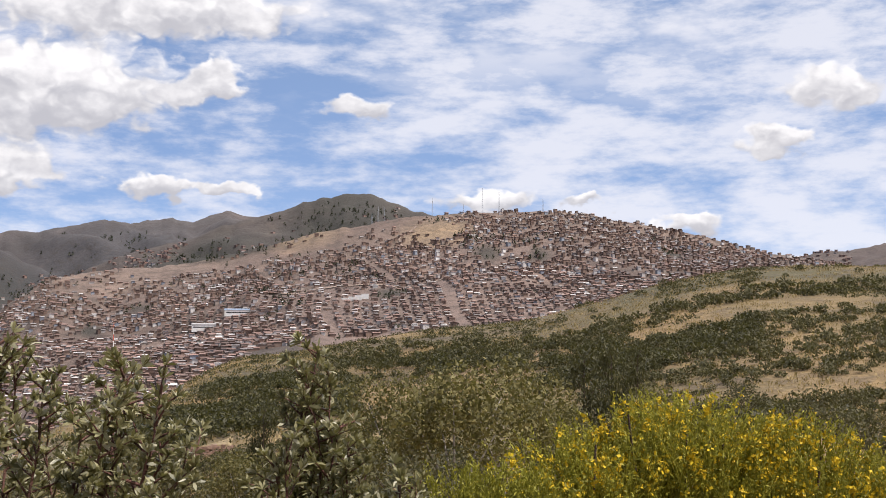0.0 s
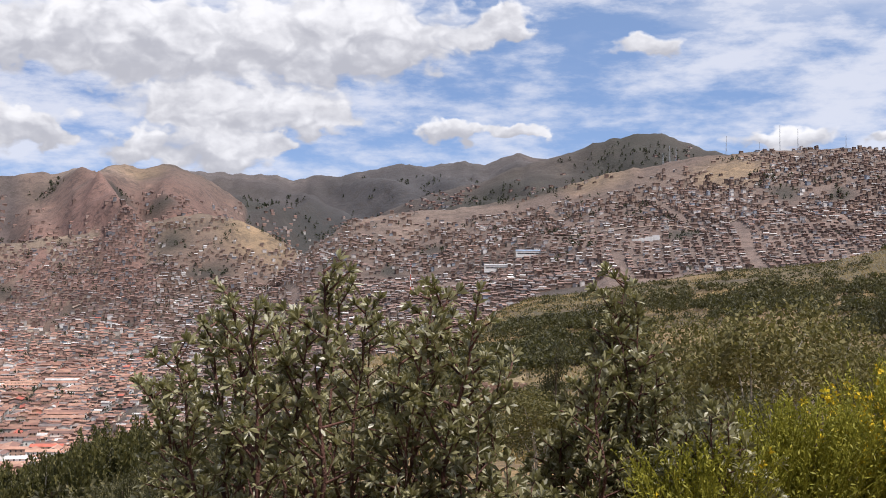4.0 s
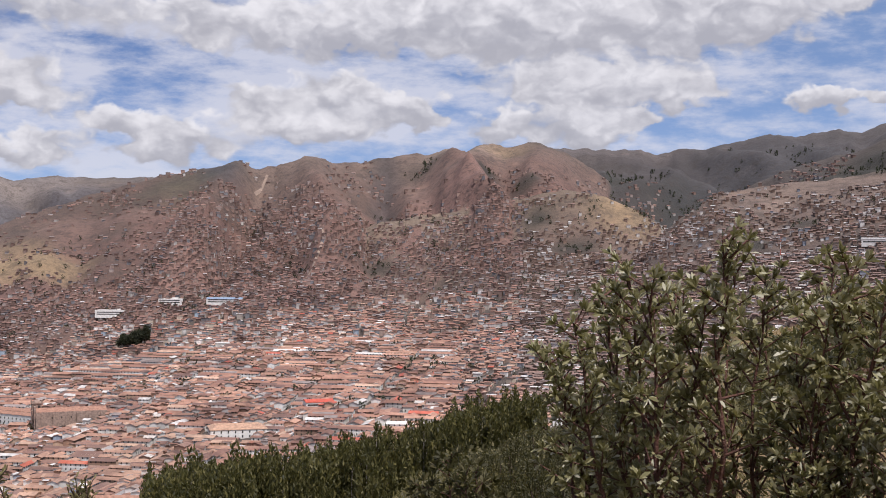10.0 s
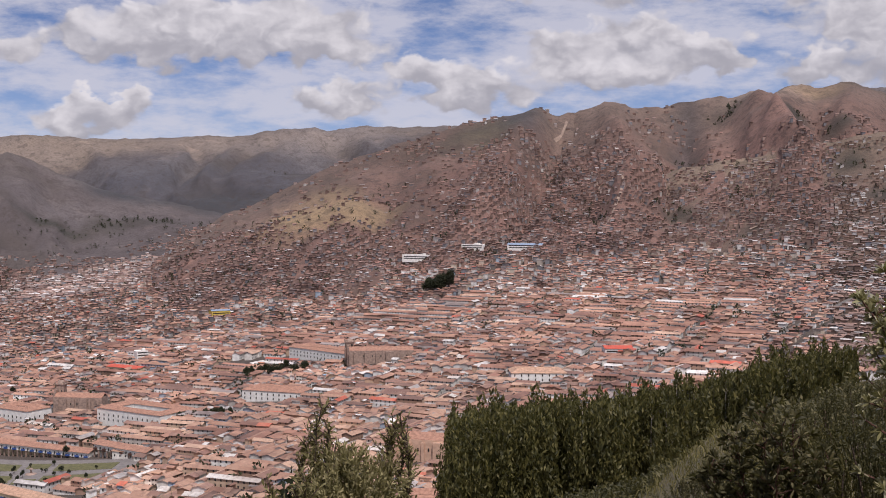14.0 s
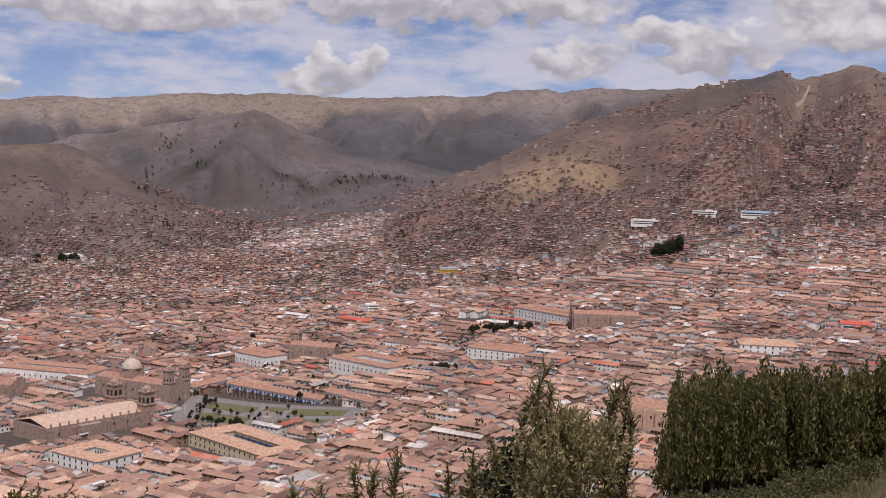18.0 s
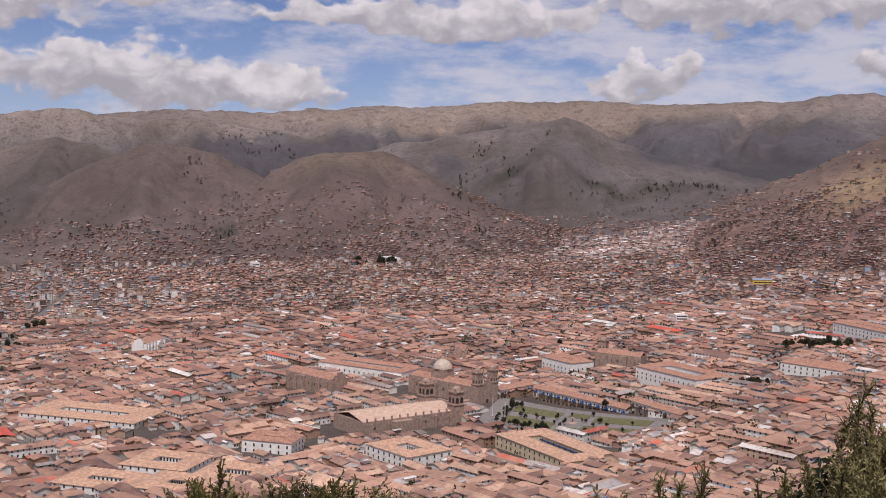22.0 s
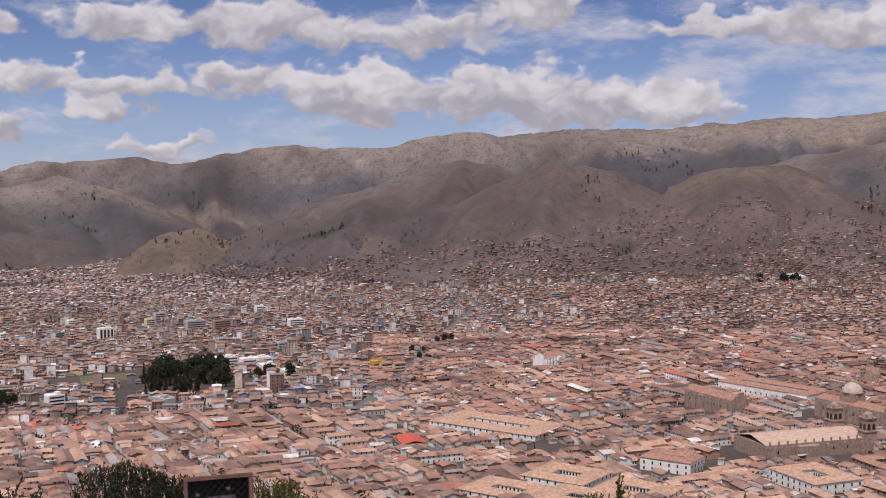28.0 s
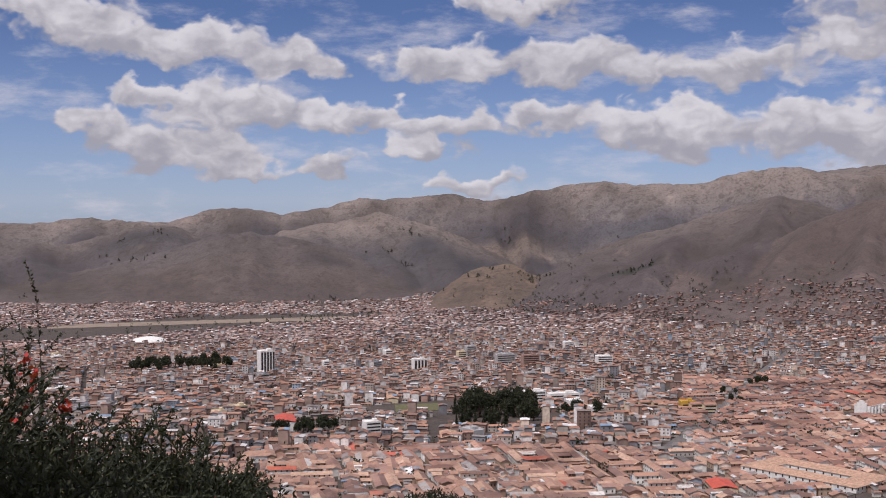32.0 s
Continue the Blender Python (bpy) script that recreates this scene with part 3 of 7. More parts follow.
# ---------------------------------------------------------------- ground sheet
# each ridge: its lower slopes, and its crest; the far ones have cloud shade, haze and sun in their colour
RIDGE_LOW = [(0.13, 0.10, 0.085), (0.185, 0.126, 0.098), (0.07, 0.060, 0.052), (0.062, 0.058, 0.056), (0.225, 0.122, 0.092), (0.20, 0.13, 0.095), (0.068, 0.068, 0.078),
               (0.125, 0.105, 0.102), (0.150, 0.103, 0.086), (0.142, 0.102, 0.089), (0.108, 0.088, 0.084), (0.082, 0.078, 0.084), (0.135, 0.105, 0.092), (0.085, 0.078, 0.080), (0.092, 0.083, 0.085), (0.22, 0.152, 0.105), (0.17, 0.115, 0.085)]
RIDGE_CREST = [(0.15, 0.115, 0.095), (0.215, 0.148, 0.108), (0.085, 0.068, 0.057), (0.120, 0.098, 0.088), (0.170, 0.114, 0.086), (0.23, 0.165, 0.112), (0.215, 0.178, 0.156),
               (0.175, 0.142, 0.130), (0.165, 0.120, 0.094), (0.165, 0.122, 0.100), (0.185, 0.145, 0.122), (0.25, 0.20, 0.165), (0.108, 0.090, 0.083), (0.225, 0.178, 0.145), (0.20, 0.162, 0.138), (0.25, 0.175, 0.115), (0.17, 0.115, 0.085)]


def ground_colour(x, y, z, who, up):
    """Dry grass, red earth and scrub, by where they lie, with cloud shade and sunlit crests painted on the far slopes.
    """
    az, r = polar(x, y)
    base = floor_z(az, r)
    h = np.clip((z - base) / 60, 0, 1)
    grass, soil, scrub, dark, straw = (np.array(c) for c in ((0.165, 0.116, 0.088), (0.18, 0.105, 0.082), (0.074, 0.058, 0.046), (0.035, 0.04, 0.026), (0.27, 0.178, 0.080)))
    n1, n2 = fbm(x / 330, y / 330, 51, 4), fbm(x / 120, y / 120, 61, 4)
    c = soil + (grass - soil) * np.clip(n1 * 1.6 + 0.5, 0, 1)[..., None]
    # dim slopes pass into lit crests by colour, with a bluish haze tint
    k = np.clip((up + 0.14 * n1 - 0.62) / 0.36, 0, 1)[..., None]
    own = (np.array(RIDGE_LOW)[who] * (1 - k) + np.array(RIDGE_CREST)[who] * k) * np.array((0.96, 1.0, 1.08))
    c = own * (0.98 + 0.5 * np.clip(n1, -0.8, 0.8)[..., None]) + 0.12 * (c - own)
    k = np.clip(n2 * 2.2 - 0.05, 0, 1)[..., None] * 0.5
    c = c + (scrub - c) * k
    # town ground is darkened to stand in for shade in yards and lanes
    town = ((h < 0.12) & (r > 420))[..., None]
    c = np.where(town, np.array((0.095, 0.074, 0.062)), c)
    near = np.clip((np.interp(az, [8, 14], [1150, 430]) - r) / 60, 0, 1)[..., None] * np.clip((np.abs(z - base) < 12) + (r < 430), 0, 1)[..., None]
    g = np.clip(fbm(x / 45, y / 45, 71, 4) * 1.6 + 0.45, 0, 1)[..., None]
    low_scrub = np.array((0.105, 0.088, 0.042))
    nc = low_scrub + (straw - low_scrub) * g * np.clip((30 - az) / 12, 0, 1)[..., None]
    c = c + (nc - c) * near

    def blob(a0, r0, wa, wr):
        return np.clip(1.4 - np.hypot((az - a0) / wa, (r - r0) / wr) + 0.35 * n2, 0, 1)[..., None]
    # woods and dry grass, and painted patches of hill shade
    for a0, r0, wa, wr, col, amt in HILL_PATCHES:
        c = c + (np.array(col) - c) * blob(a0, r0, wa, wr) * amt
    return c


# the blue-grey patches paint cloud and gully shade; dark woods and straw are plants
DARKWOOD, STRAW, HILL_SHADE, TAN = (0.033, 0.034, 0.026), (0.31, 0.215, 0.125), (0.048, 0.050, 0.058), (0.33, 0.255, 0.20)
HILL_PATCHES = [(6.5, 2450, 5, 260, DARKWOOD, 0.75), (14.0, 2420, 2.6, 110, DARKWOOD, 0.8), (12.6, 1950, 2.4, 42, DARKWOOD, 0.9), (35.0, 2760, 1.0, 60, DARKWOOD, 0.5), (31.8, 2650, 0.7, 70, DARKWOOD, 0.85), (29.8, 2590, 1.0, 60, DARKWOOD, 0.8), (29.3, 2215, 0.9, 45, DARKWOOD, 0.85),
         (27.6, 2075, 1.3, 40, DARKWOOD, 0.85), (25.6, 3080, 1.3, 90, DARKWOOD, 0.75), (24.4, 2280, 0.9, 60, DARKWOOD, 0.8), (22.2, 2950, 1.8, 200, DARKWOOD, 0.75), (18, 3300, 6, 500, HILL_SHADE, 0.6), (3.1, 1850, 1.8, 100, STRAW, 0.8), (9.3, 1960, 1.6, 90, STRAW, 0.7), (0.7, 1663, 0.7, 40, DARKWOOD, 0.8), (-1.8, 1650, 0.6, 36, DARKWOOD, 0.8), (5.2, 1474, 0.9, 34, DARKWOOD, 0.8), (19.1, 1572, 0.6, 30, DARKWOOD, 0.8), (-8.0, 1779, 0.8, 40, DARKWOOD, 0.7), (17.0, 1640, 0.8, 30, DARKWOOD, 0.7), (33.0, 2870, 1.6, 110, TAN, 0.6), (31.0, 2900, 1.2, 60, STRAW, 0.5),
         (54.3, 2230, 2.4, 170, STRAW, 1.0), (52.0, 2180, 1.6, 110, STRAW, 0.8), (25.4, 2260, 1.8, 120, STRAW, 0.8), (44.3, 2640, 0.9, 150, HILL_SHADE, 0.7), (36.6, 2700, 0.7, 170, HILL_SHADE, 0.6), (46.0, 2560, 1.6, 110, (0.075, 0.072, 0.045), 0.6), (37.1, 2080, 1.0, 45, DARKWOOD, 0.7),
         (63.2, 3600, 2.0, 120, HILL_SHADE, 0.95), (58.6, 3690, 3.4, 190, HILL_SHADE, 0.85), (77.0, 3950, 2.2, 70, HILL_SHADE, 0.8), (73.3, 3390, 0.9, 90, HILL_SHADE, 0.75), (81.5, 3850, 2.0, 55, HILL_SHADE, 0.7), (66.2, 3170, 1.3, 34, DARKWOOD, 0.8), (70.6, 3190, 0.8, 34, DARKWOOD, 0.8), (62.5, 3250, 2.2, 60, DARKWOOD, 0.5),
         (104.9, 3740, 2.0, 130, HILL_SHADE, 0.8), (102.4, 3860, 1.5, 70, HILL_SHADE, 0.7), (98.2, 2950, 1.7, 34, DARKWOOD, 0.8), (90.2, 2480, 1.0, 36, DARKWOOD, 0.7), (83.8, 2540, 0.6, 50, DARKWOOD, 0.7), (108.0, 3900, 1.2, 90, HILL_SHADE, 0.7), (121, 4060, 3.0, 60, HILL_SHADE, 0.6), (113.0, 3700, 1.5, 60, HILL_SHADE, 0.4),
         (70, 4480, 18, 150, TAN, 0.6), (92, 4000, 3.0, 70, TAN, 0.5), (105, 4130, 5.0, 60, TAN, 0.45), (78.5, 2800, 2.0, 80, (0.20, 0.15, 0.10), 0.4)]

azs = np.concatenate([np.arange(-175, -24, 3.0), np.arange(-23, 131.01, 0.19), np.arange(134, 185, 3.0)])
rads = np.concatenate([[0.25], np.geomspace(1.0, 400, 105), np.geomspace(403.5, 4960, 300)])
A, Q = np.meshgrid(np.radians(azs), rads, indexing="ij")
GX, GY = -np.sin(A) * Q, np.cos(A) * Q
GZ, GW, GP = ground_z(GX, GY, True)
na, nr = A.shape
ids = np.arange(na * nr).reshape(na, nr)
nxt = np.roll(ids, -1, axis=0)
quads = np.stack([ids[:, :-1], ids[:, 1:], nxt[:, 1:], nxt[:, :-1]], -1).reshape(-1, 4)[:, ::-1]
me = quads_mesh("ground", np.stack([GX, GY, GZ], -1).reshape(-1, 3), quads, [GROUND], smooth=True)
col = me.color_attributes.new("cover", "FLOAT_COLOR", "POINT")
cc = ground_colour(GX, GY, GZ, GW, GP).reshape(-1, 3)
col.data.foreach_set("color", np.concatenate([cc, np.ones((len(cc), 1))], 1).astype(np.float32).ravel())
tagged(new("ground", me), "dry grassy hills and valley floor of a highland basin", "ground", kind="structure")


# ---------------------------------------------------------------- the town
rng = np.random.default_rng(7)
GRID = radians(27.0)
GU, GV = np.array([math.cos(GRID), math.sin(GRID)]), np.array([-math.sin(GRID), math.cos(GRID)])
PLAZA = np.array([-785.0, 322.0])


def to_xy(u, v):
    return PLAZA[0] + u * GU[0] + v * GV[0], PLAZA[1] + u * GU[1] + v * GV[1]


# ground kept free for squares, churches, parks and roads: x, y, radius
FREE = [(-778, 318, 62), (-735, 345, 36), (-830, 318, 40), (-780, 200, 42), (-765, 165, 26), (-885, 270, 44), (-920, 248, 20), (-525, 465, 32), (-430, 379, 26), (-975, 722, 40), (-1000, 712, 30), (-890, 722, 32), (-862, 458, 36), (-985, 410, 30), (-980, 458, 26),
        (-1128, -297, 66), (-1229, -408, 60), (-1018, -449, 36), (-1005, -288, 26), (-672, 42, 26), (-630, 10, 27), (-605, 43, 26), (-634, 70, 26), (-850, 3, 38), (-722, 108, 24), (-935, 170, 32), (-1583, -760, 24), (-1000, 232, 30), (-668, 272, 38),
        (-680, 183, 28), (-830, 560, 34), (-1035, 660, 34), (-793, -55, 16), (-1198, 44, 22), (-661, 697, 26), (-780, 40, 20)]
# streets: polylines with half widths
ROADS = [([(-540, 8), (-593, 0), (-751, -29), (-960, -109)], 3.4), ([(-960, -109), (-1089, -98), (-1538, -69), (-1900, -30)], 6.5), ([(-760, 0), (-900, 75), (-1100, 160)], 2.8), ([(-470, -70), (-532, -80), (-633, -114), (-960, -109)], 3.0),
         ([(-520, 700), (-545, 761), (-593, 955), (-640, 1150)], 2.6)]


def road_gap(x, y):
    """Distance to the nearest street, less its half width."""
    best = np.full(np.shape(x), 1e9)
    for pts, hw in ROADS:
        for (ax, ay), (bx, by) in zip(pts, pts[1:]):
            dx, dy = bx - ax, by - ay
            t = np.clip(((x - ax) * dx + (y - ay) * dy) / (dx * dx + dy * dy), 0, 1)
            best = np.minimum(best, np.hypot(x - ax - t * dx, y - ay - t * dy) - hw)
    return best


def free_gap(x, y):
    best = road_gap(x, y) + 2.0
    for fx, fy, fr in FREE:
        best = np.minimum(best, np.hypot(x - fx, y - fy) - fr)
    return best


def houses_mesh(name, p, mats):
    """Gabled houses in one mesh. p: rows of x, y, z, length, width, wall height, roof rise, turn (radians)."""
    x, y, z, L, Wd, H, rise, t = (p[:, k] for k in range(8))
    c, s = np.cos(t), np.sin(t)

    def at(u, v, w):
        return np.stack([x + u * c - v * s, y + u * s + v * c, z + w], -1)
    hl, hw, e = L / 2, Wd / 2, 0.65
    lo = -4.0 + 0 * H
    o = 0 * hw
    V = np.stack([at(-hl, -hw, lo), at(hl, -hw, lo), at(hl, hw, lo), at(-hl, hw, lo),
                  at(-hl, -hw, H), at(hl, -hw, H), at(hl, hw, H), at(-hl, hw, H),
                  at(-hl, o, H + rise), at(hl, o, H + rise), at(-hl, o, H + rise), at(hl, o, H + rise),
                  at(-hl - e, -hw - e, H - 0.12), at(hl + e, -hw - e, H - 0.12), at(hl + e, o, H + rise + 0.22), at(-hl - e, o, H + rise + 0.22), at(hl + e, hw + e, H - 0.12), at(-hl - e, hw + e, H - 0.12), at(hl + e, o, H + rise + 0.22), at(-hl - e, o, H + rise + 0.22)], 1)
    F = np.array([[0, 1, 5, 4], [1, 2, 6, 5], [2, 3, 7, 6], [3, 0, 4, 7], [4, 8, 10, 7], [6, 9, 11, 5], [12, 13, 14, 15], [19, 18, 16, 17]])
    n = len(p)
    quads = F[None] + (np.arange(n) * 20)[:, None, None]
    idx = np.tile([0, 0, 0, 0, 0, 0, 1, 1], n)
    return quads_mesh(name, V.reshape(-1, 3), quads.reshape(-1, 4), mats, idx)


def openings_mesh(name, p, mats):
    """Dark windows in rows along both long walls of each wing."""
    co = []
    for x, y, z, L, Wd, H, rise, t in p:
        c, s = math.cos(t), math.sin(t)
        nwin = max(2, int(L / 3.4))
        for floor_ in range(max(1, int((H + 0.4) / 2.9))):
            for k in range(nwin):
                u = -L / 2 + L * (k + 0.5) / nwin
                w0 = 1.1 + floor_ * 3.0
                for sgn in (-1, 1):
                    v0 = sgn * (Wd / 2 + 0.05)
                    for a, b in ((-0.5, w0), (0.5, w0), (0.5, w0 + 1.5), (-0.5, w0 + 1.5)):
                        uu = u + a
                        co.append((x + uu * c - v0 * s, y + uu * s + v0 * c, z + b))
    co = np.array(co)
    return quads_mesh(name, co, np.arange(len(co)).reshape(-1, 4), mats)


def lot(u0, v0, a, b, g):
    """The wings of one city plot of a x b metres, its corner at u0, v0."""
    out = []
    hgt = g.choice([3.4, 5.4, 5.9, 6.4])
    w = min(g.uniform(6.2, 8.2), a * 0.42, b * 0.42)
    rise = w * g.uniform(0.15, 0.20)
    kind = g.uniform()
    if min(a, b) > 21 and kind < 0.62:      # a house round a patio
        out += [(u0 + a / 2, v0 + w / 2, a, w, hgt, rise, 0), (u0 + a / 2, v0 + b - w / 2, a, w, hgt, rise, 0)]
        out += [(u0 + w / 2, v0 + b / 2, b - w, w, hgt - 0.15, rise, 1)]
        if kind < 0.5:
            out += [(u0 + a - w / 2, v0 + b / 2, b - w, w, hgt - 0.15, rise, 1)]
    else:                                   # rows with yards and lean-tos
        flip = g.integers(2)
        A_, B_ = (a, b) if not flip else (b, a)
        rows = max(2, int(B_ / 8.4))
        for i in range(rows):
            if 0 < i < rows - 1 and g.uniform() < 0.17:
                continue
            cut = [0, A_] if g.uniform() < 0.5 else sorted([0, A_ * g.uniform(0.3, 0.6), A_ * g.uniform(0.62, 0.8), A_])
            for c0, c1 in zip(cut, cut[1:]):
                ww = B_ / rows * g.uniform(0.84, 1.03)
                hh = g.choice([2.6, 3.0, 3.4, 4.8, 5.6])
                cu, cv = (c0 + c1) / 2, (i + 0.5) * B_ / rows
                turn = 0
                ln, wd = c1 - c0, ww
                if g.uniform() < 0.22 and ln < 1.6 * ww:
                    ln, wd, turn = ww, c1 - c0, 1
                pos_ = (u0 + cu, v0 + cv) if not flip else (u0 + cv, v0 + cu)
                out.append((*pos_, ln, wd, hh, wd * g.uniform(0.10, 0.16), (turn + flip) % 2))
    return out


plots = []
BU, BV, ST = 74.0, 62.0, 6.5
for i in range(-24, 26):
    for j in range(-24, 30):
        u, v = i * BU, j * BV
        if to_xy(u, v)[1] < -60:       # the streets of the southern quarter do not run through
            v += BV * float(hash2(i, 3, 1.0))
        cx, cy = to_xy(u + BU / 2, v + BV / 2)
        a_, r_ = (float(q) for q in polar(np.array(cx), np.array(cy)))
        if not (16 < a_ < 136 and 430 < r_ < 1560):
            continue
        nu, nv = rng.integers(2, 5), rng.integers(2, 4)
        us, vs = np.linspace(ST / 2, BU - ST / 2, nu + 1), np.linspace(ST / 2, BV - ST / 2, nv + 1)
        for a in range(nu):
            for b in range(nv):
                plots.append((u + us[a], v + vs[b], us[a + 1] - us[a], vs[b + 1] - vs[b]))
wings = []
for k, (u, v, a, b) in enumerate(plots):
    skew = rng.normal(0, 0.07)
    for (wu, wv, ln, wd, hh, rise, turn) in lot(u, v, a, b, rng):
        wings.append((wu, wv, ln, wd, hh, rise, GRID + turn * math.pi / 2 + skew, k))
wings = np.array(wings)
wx, wy = to_xy(wings[:, 0], wings[:, 1])
az, r = polar(wx, wy)
gz = ground_z(wx, wy)
ok = (free_gap(wx, wy) > np.where(wings[:, 2] > 18, 4.0, 2.0)) & (r > np.where(az > 52, 440, 500) + 15 * vnoise(wx / 40, wy / 40, 9)) & ((az > 44) | (r > 640 + (44 - az) * 14)) & ((az > 33) | (r < 900)) & ((az < 96) | (r < 930 + 210 * vnoise(wx / 170, wy / 170, 17)))
wings, wx, wy, gz, r = wings[ok], wx[ok], wy[ok], gz[ok], r[ok]
P = np.stack([wx, wy, gz, wings[:, 2], wings[:, 3], wings[:, 4], wings[:, 5], wings[:, 6]], -1)

# the plots nearest to the hill are things of their own; the roofs beyond stay joined
GLASS = simple("dark_opening", (0.03, 0.026, 0.024), 0.4, 2.0, 0.3)
bm = bmesh.new()
bmesh.ops.create_cube(bm, size=1.0)
bmesh.ops.scale(bm, vec=(1.0, 0.16, 1.4), verts=bm.verts)
PANE = bpy.data.meshes.new("window")
bm.to_mesh(PANE)
bm.free()
PANE.materials.append(GLASS)
order = {}
for row, k in enumerate(wings[:, 7].astype(int)):
    order.setdefault(k, []).append(row)
single = np.zeros(len(P), bool)


def add_windows(house, q, at, step):
    for (wx_, wy_, wz_, ln, wd, hh, _, tt) in q:
        # on the long wall that looks towards the hill
        sg = 1 if (-(at[0] + wx_) * -math.sin(tt) - (at[1] + wy_) * math.cos(tt)) > 0 else -1
        n_ = max(2, int(ln / step))
        for f in range(n_):
            uu, vv = -ln / 2 + ln * (f + 0.5) / n_, sg * wd / 2
            pane = new("window", PANE)
            pane.parent = house
            pane.location = (wx_ + uu * math.cos(tt) - vv * math.sin(tt), wy_ + uu * math.sin(tt) + vv * math.cos(tt), wz_ + (hh - 1.5 if hh > 5 else 1.6))
            pane.rotation_euler = (0, 0, tt)


def split_house(house, q):
    """Walls and roof of one gabled house as two parts."""
    m = houses_mesh("house", q, [WALL, ROOF])
    idx = np.zeros(len(m.polygons), np.int32)
    m.polygons.foreach_get("material_index", idx)
    co = np.zeros(len(m.vertices) * 3, np.float32)
    m.vertices.foreach_get("co", co)
    vi = np.zeros(len(m.loops), np.int32)
    m.loops.foreach_get("vertex_index", vi)
    vi, co = vi.reshape(-1, 4), co.reshape(-1, 3)
    bpy.data.meshes.remove(m)
    for nm, sel, mat in (("wall", idx == 0, WALL), ("roof", idx == 1, ROOF)):
        use, inv = np.unique(vi[sel], return_inverse=True)
        part(nm, quads_mesh(nm, co[use], inv.reshape(-1, 4), [mat]), house)


count = 0
for k in sorted(order, key=lambda k: r[order[k]].mean()):
    if count > 300:
        break
    rows = order[k]
    single[rows] = True
    patio = len(rows) in (3, 4) and P[rows, 3].max() > 18
    groups = [rows] if patio else [[i] for i in rows]
    for g_rows in groups:
        count += 1
        at = P[g_rows, :3].mean(0)
        q = P[g_rows].copy()
        q[:, :3] -= at
        if patio:
            house = thing("patio_house", at, "whitewashed house with clay-tiled wings round a patio", "house", "old town houses")
            for i in range(len(q)):
                part("wing", houses_mesh("wing", q[i:i + 1], [WALL, ROOF]), house)
        else:
            two = q[0, 5] > 5
            house = thing("tiled_house", at, "two-storey house under a weathered clay-tile roof" if two else "low house under a weathered clay-tile roof", "house", "old town houses")
            split_house(house, q)
        add_windows(house, q, at, 4.4 if count < 120 else 6.5)
# roofs beyond about 900 m take the darker tiles, in place of cloud shade
cloud_dark = ~single & (r + 260 * vnoise(P[:, 0] / 140, P[:, 1] / 140, 27) + rng.normal(0, 60, len(P)) > 900)
tagged(new("old_town_roofs", houses_mesh("old_town_roofs", P[~single & ~cloud_dark], [WALL, ROOF])), "sea of clay-tiled old town roofs with white walls between", "houses", kind="stuff")
tagged(new("outer_town_roofs", houses_mesh("outer_town_roofs", P[cloud_dark], [WALL, ROOF_SHADED])), "crowded weathered roofs of the outer old town, darkened for cloud shade", "houses", kind="stuff")
far_win = P[(~single) & (r < 1480)]
tagged(new("old_town_windows", openings_mesh("old_town_windows", far_win, [GLASS])), "rows of small dark windows in the old town walls", "windows", kind="stuff")


# sheds, tanks and walled yards between the roofs
n = 3200
a, rr = np.radians(rng.uniform(42, 128, n)), np.sqrt(rng.uniform(450 ** 2, 1300 ** 2, n))
x, y = -np.sin(a) * rr, np.cos(a) * rr
ok = (free_gap(x, y) > 2.5) & ((np.degrees(a) > 48) | (rr > 720))
x, y = x[ok], y[ok]
n = len(x)
sheds = np.stack([x, y, ground_z(x, y), rng.uniform(2.0, 7.0, n), rng.uniform(1.6, 3.6, n), rng.choice([3.2, 4.2, 5.4, 6.6], n), np.full(n, 0.15), GRID + rng.choice([0, math.pi / 2], n)], -1)
tagged(new("yard_sheds", houses_mesh("yard_sheds", sheds, [WALL, ROOF_MOD])), "small sheds and white yard walls between the roofs", "sheds", kind="stuff")


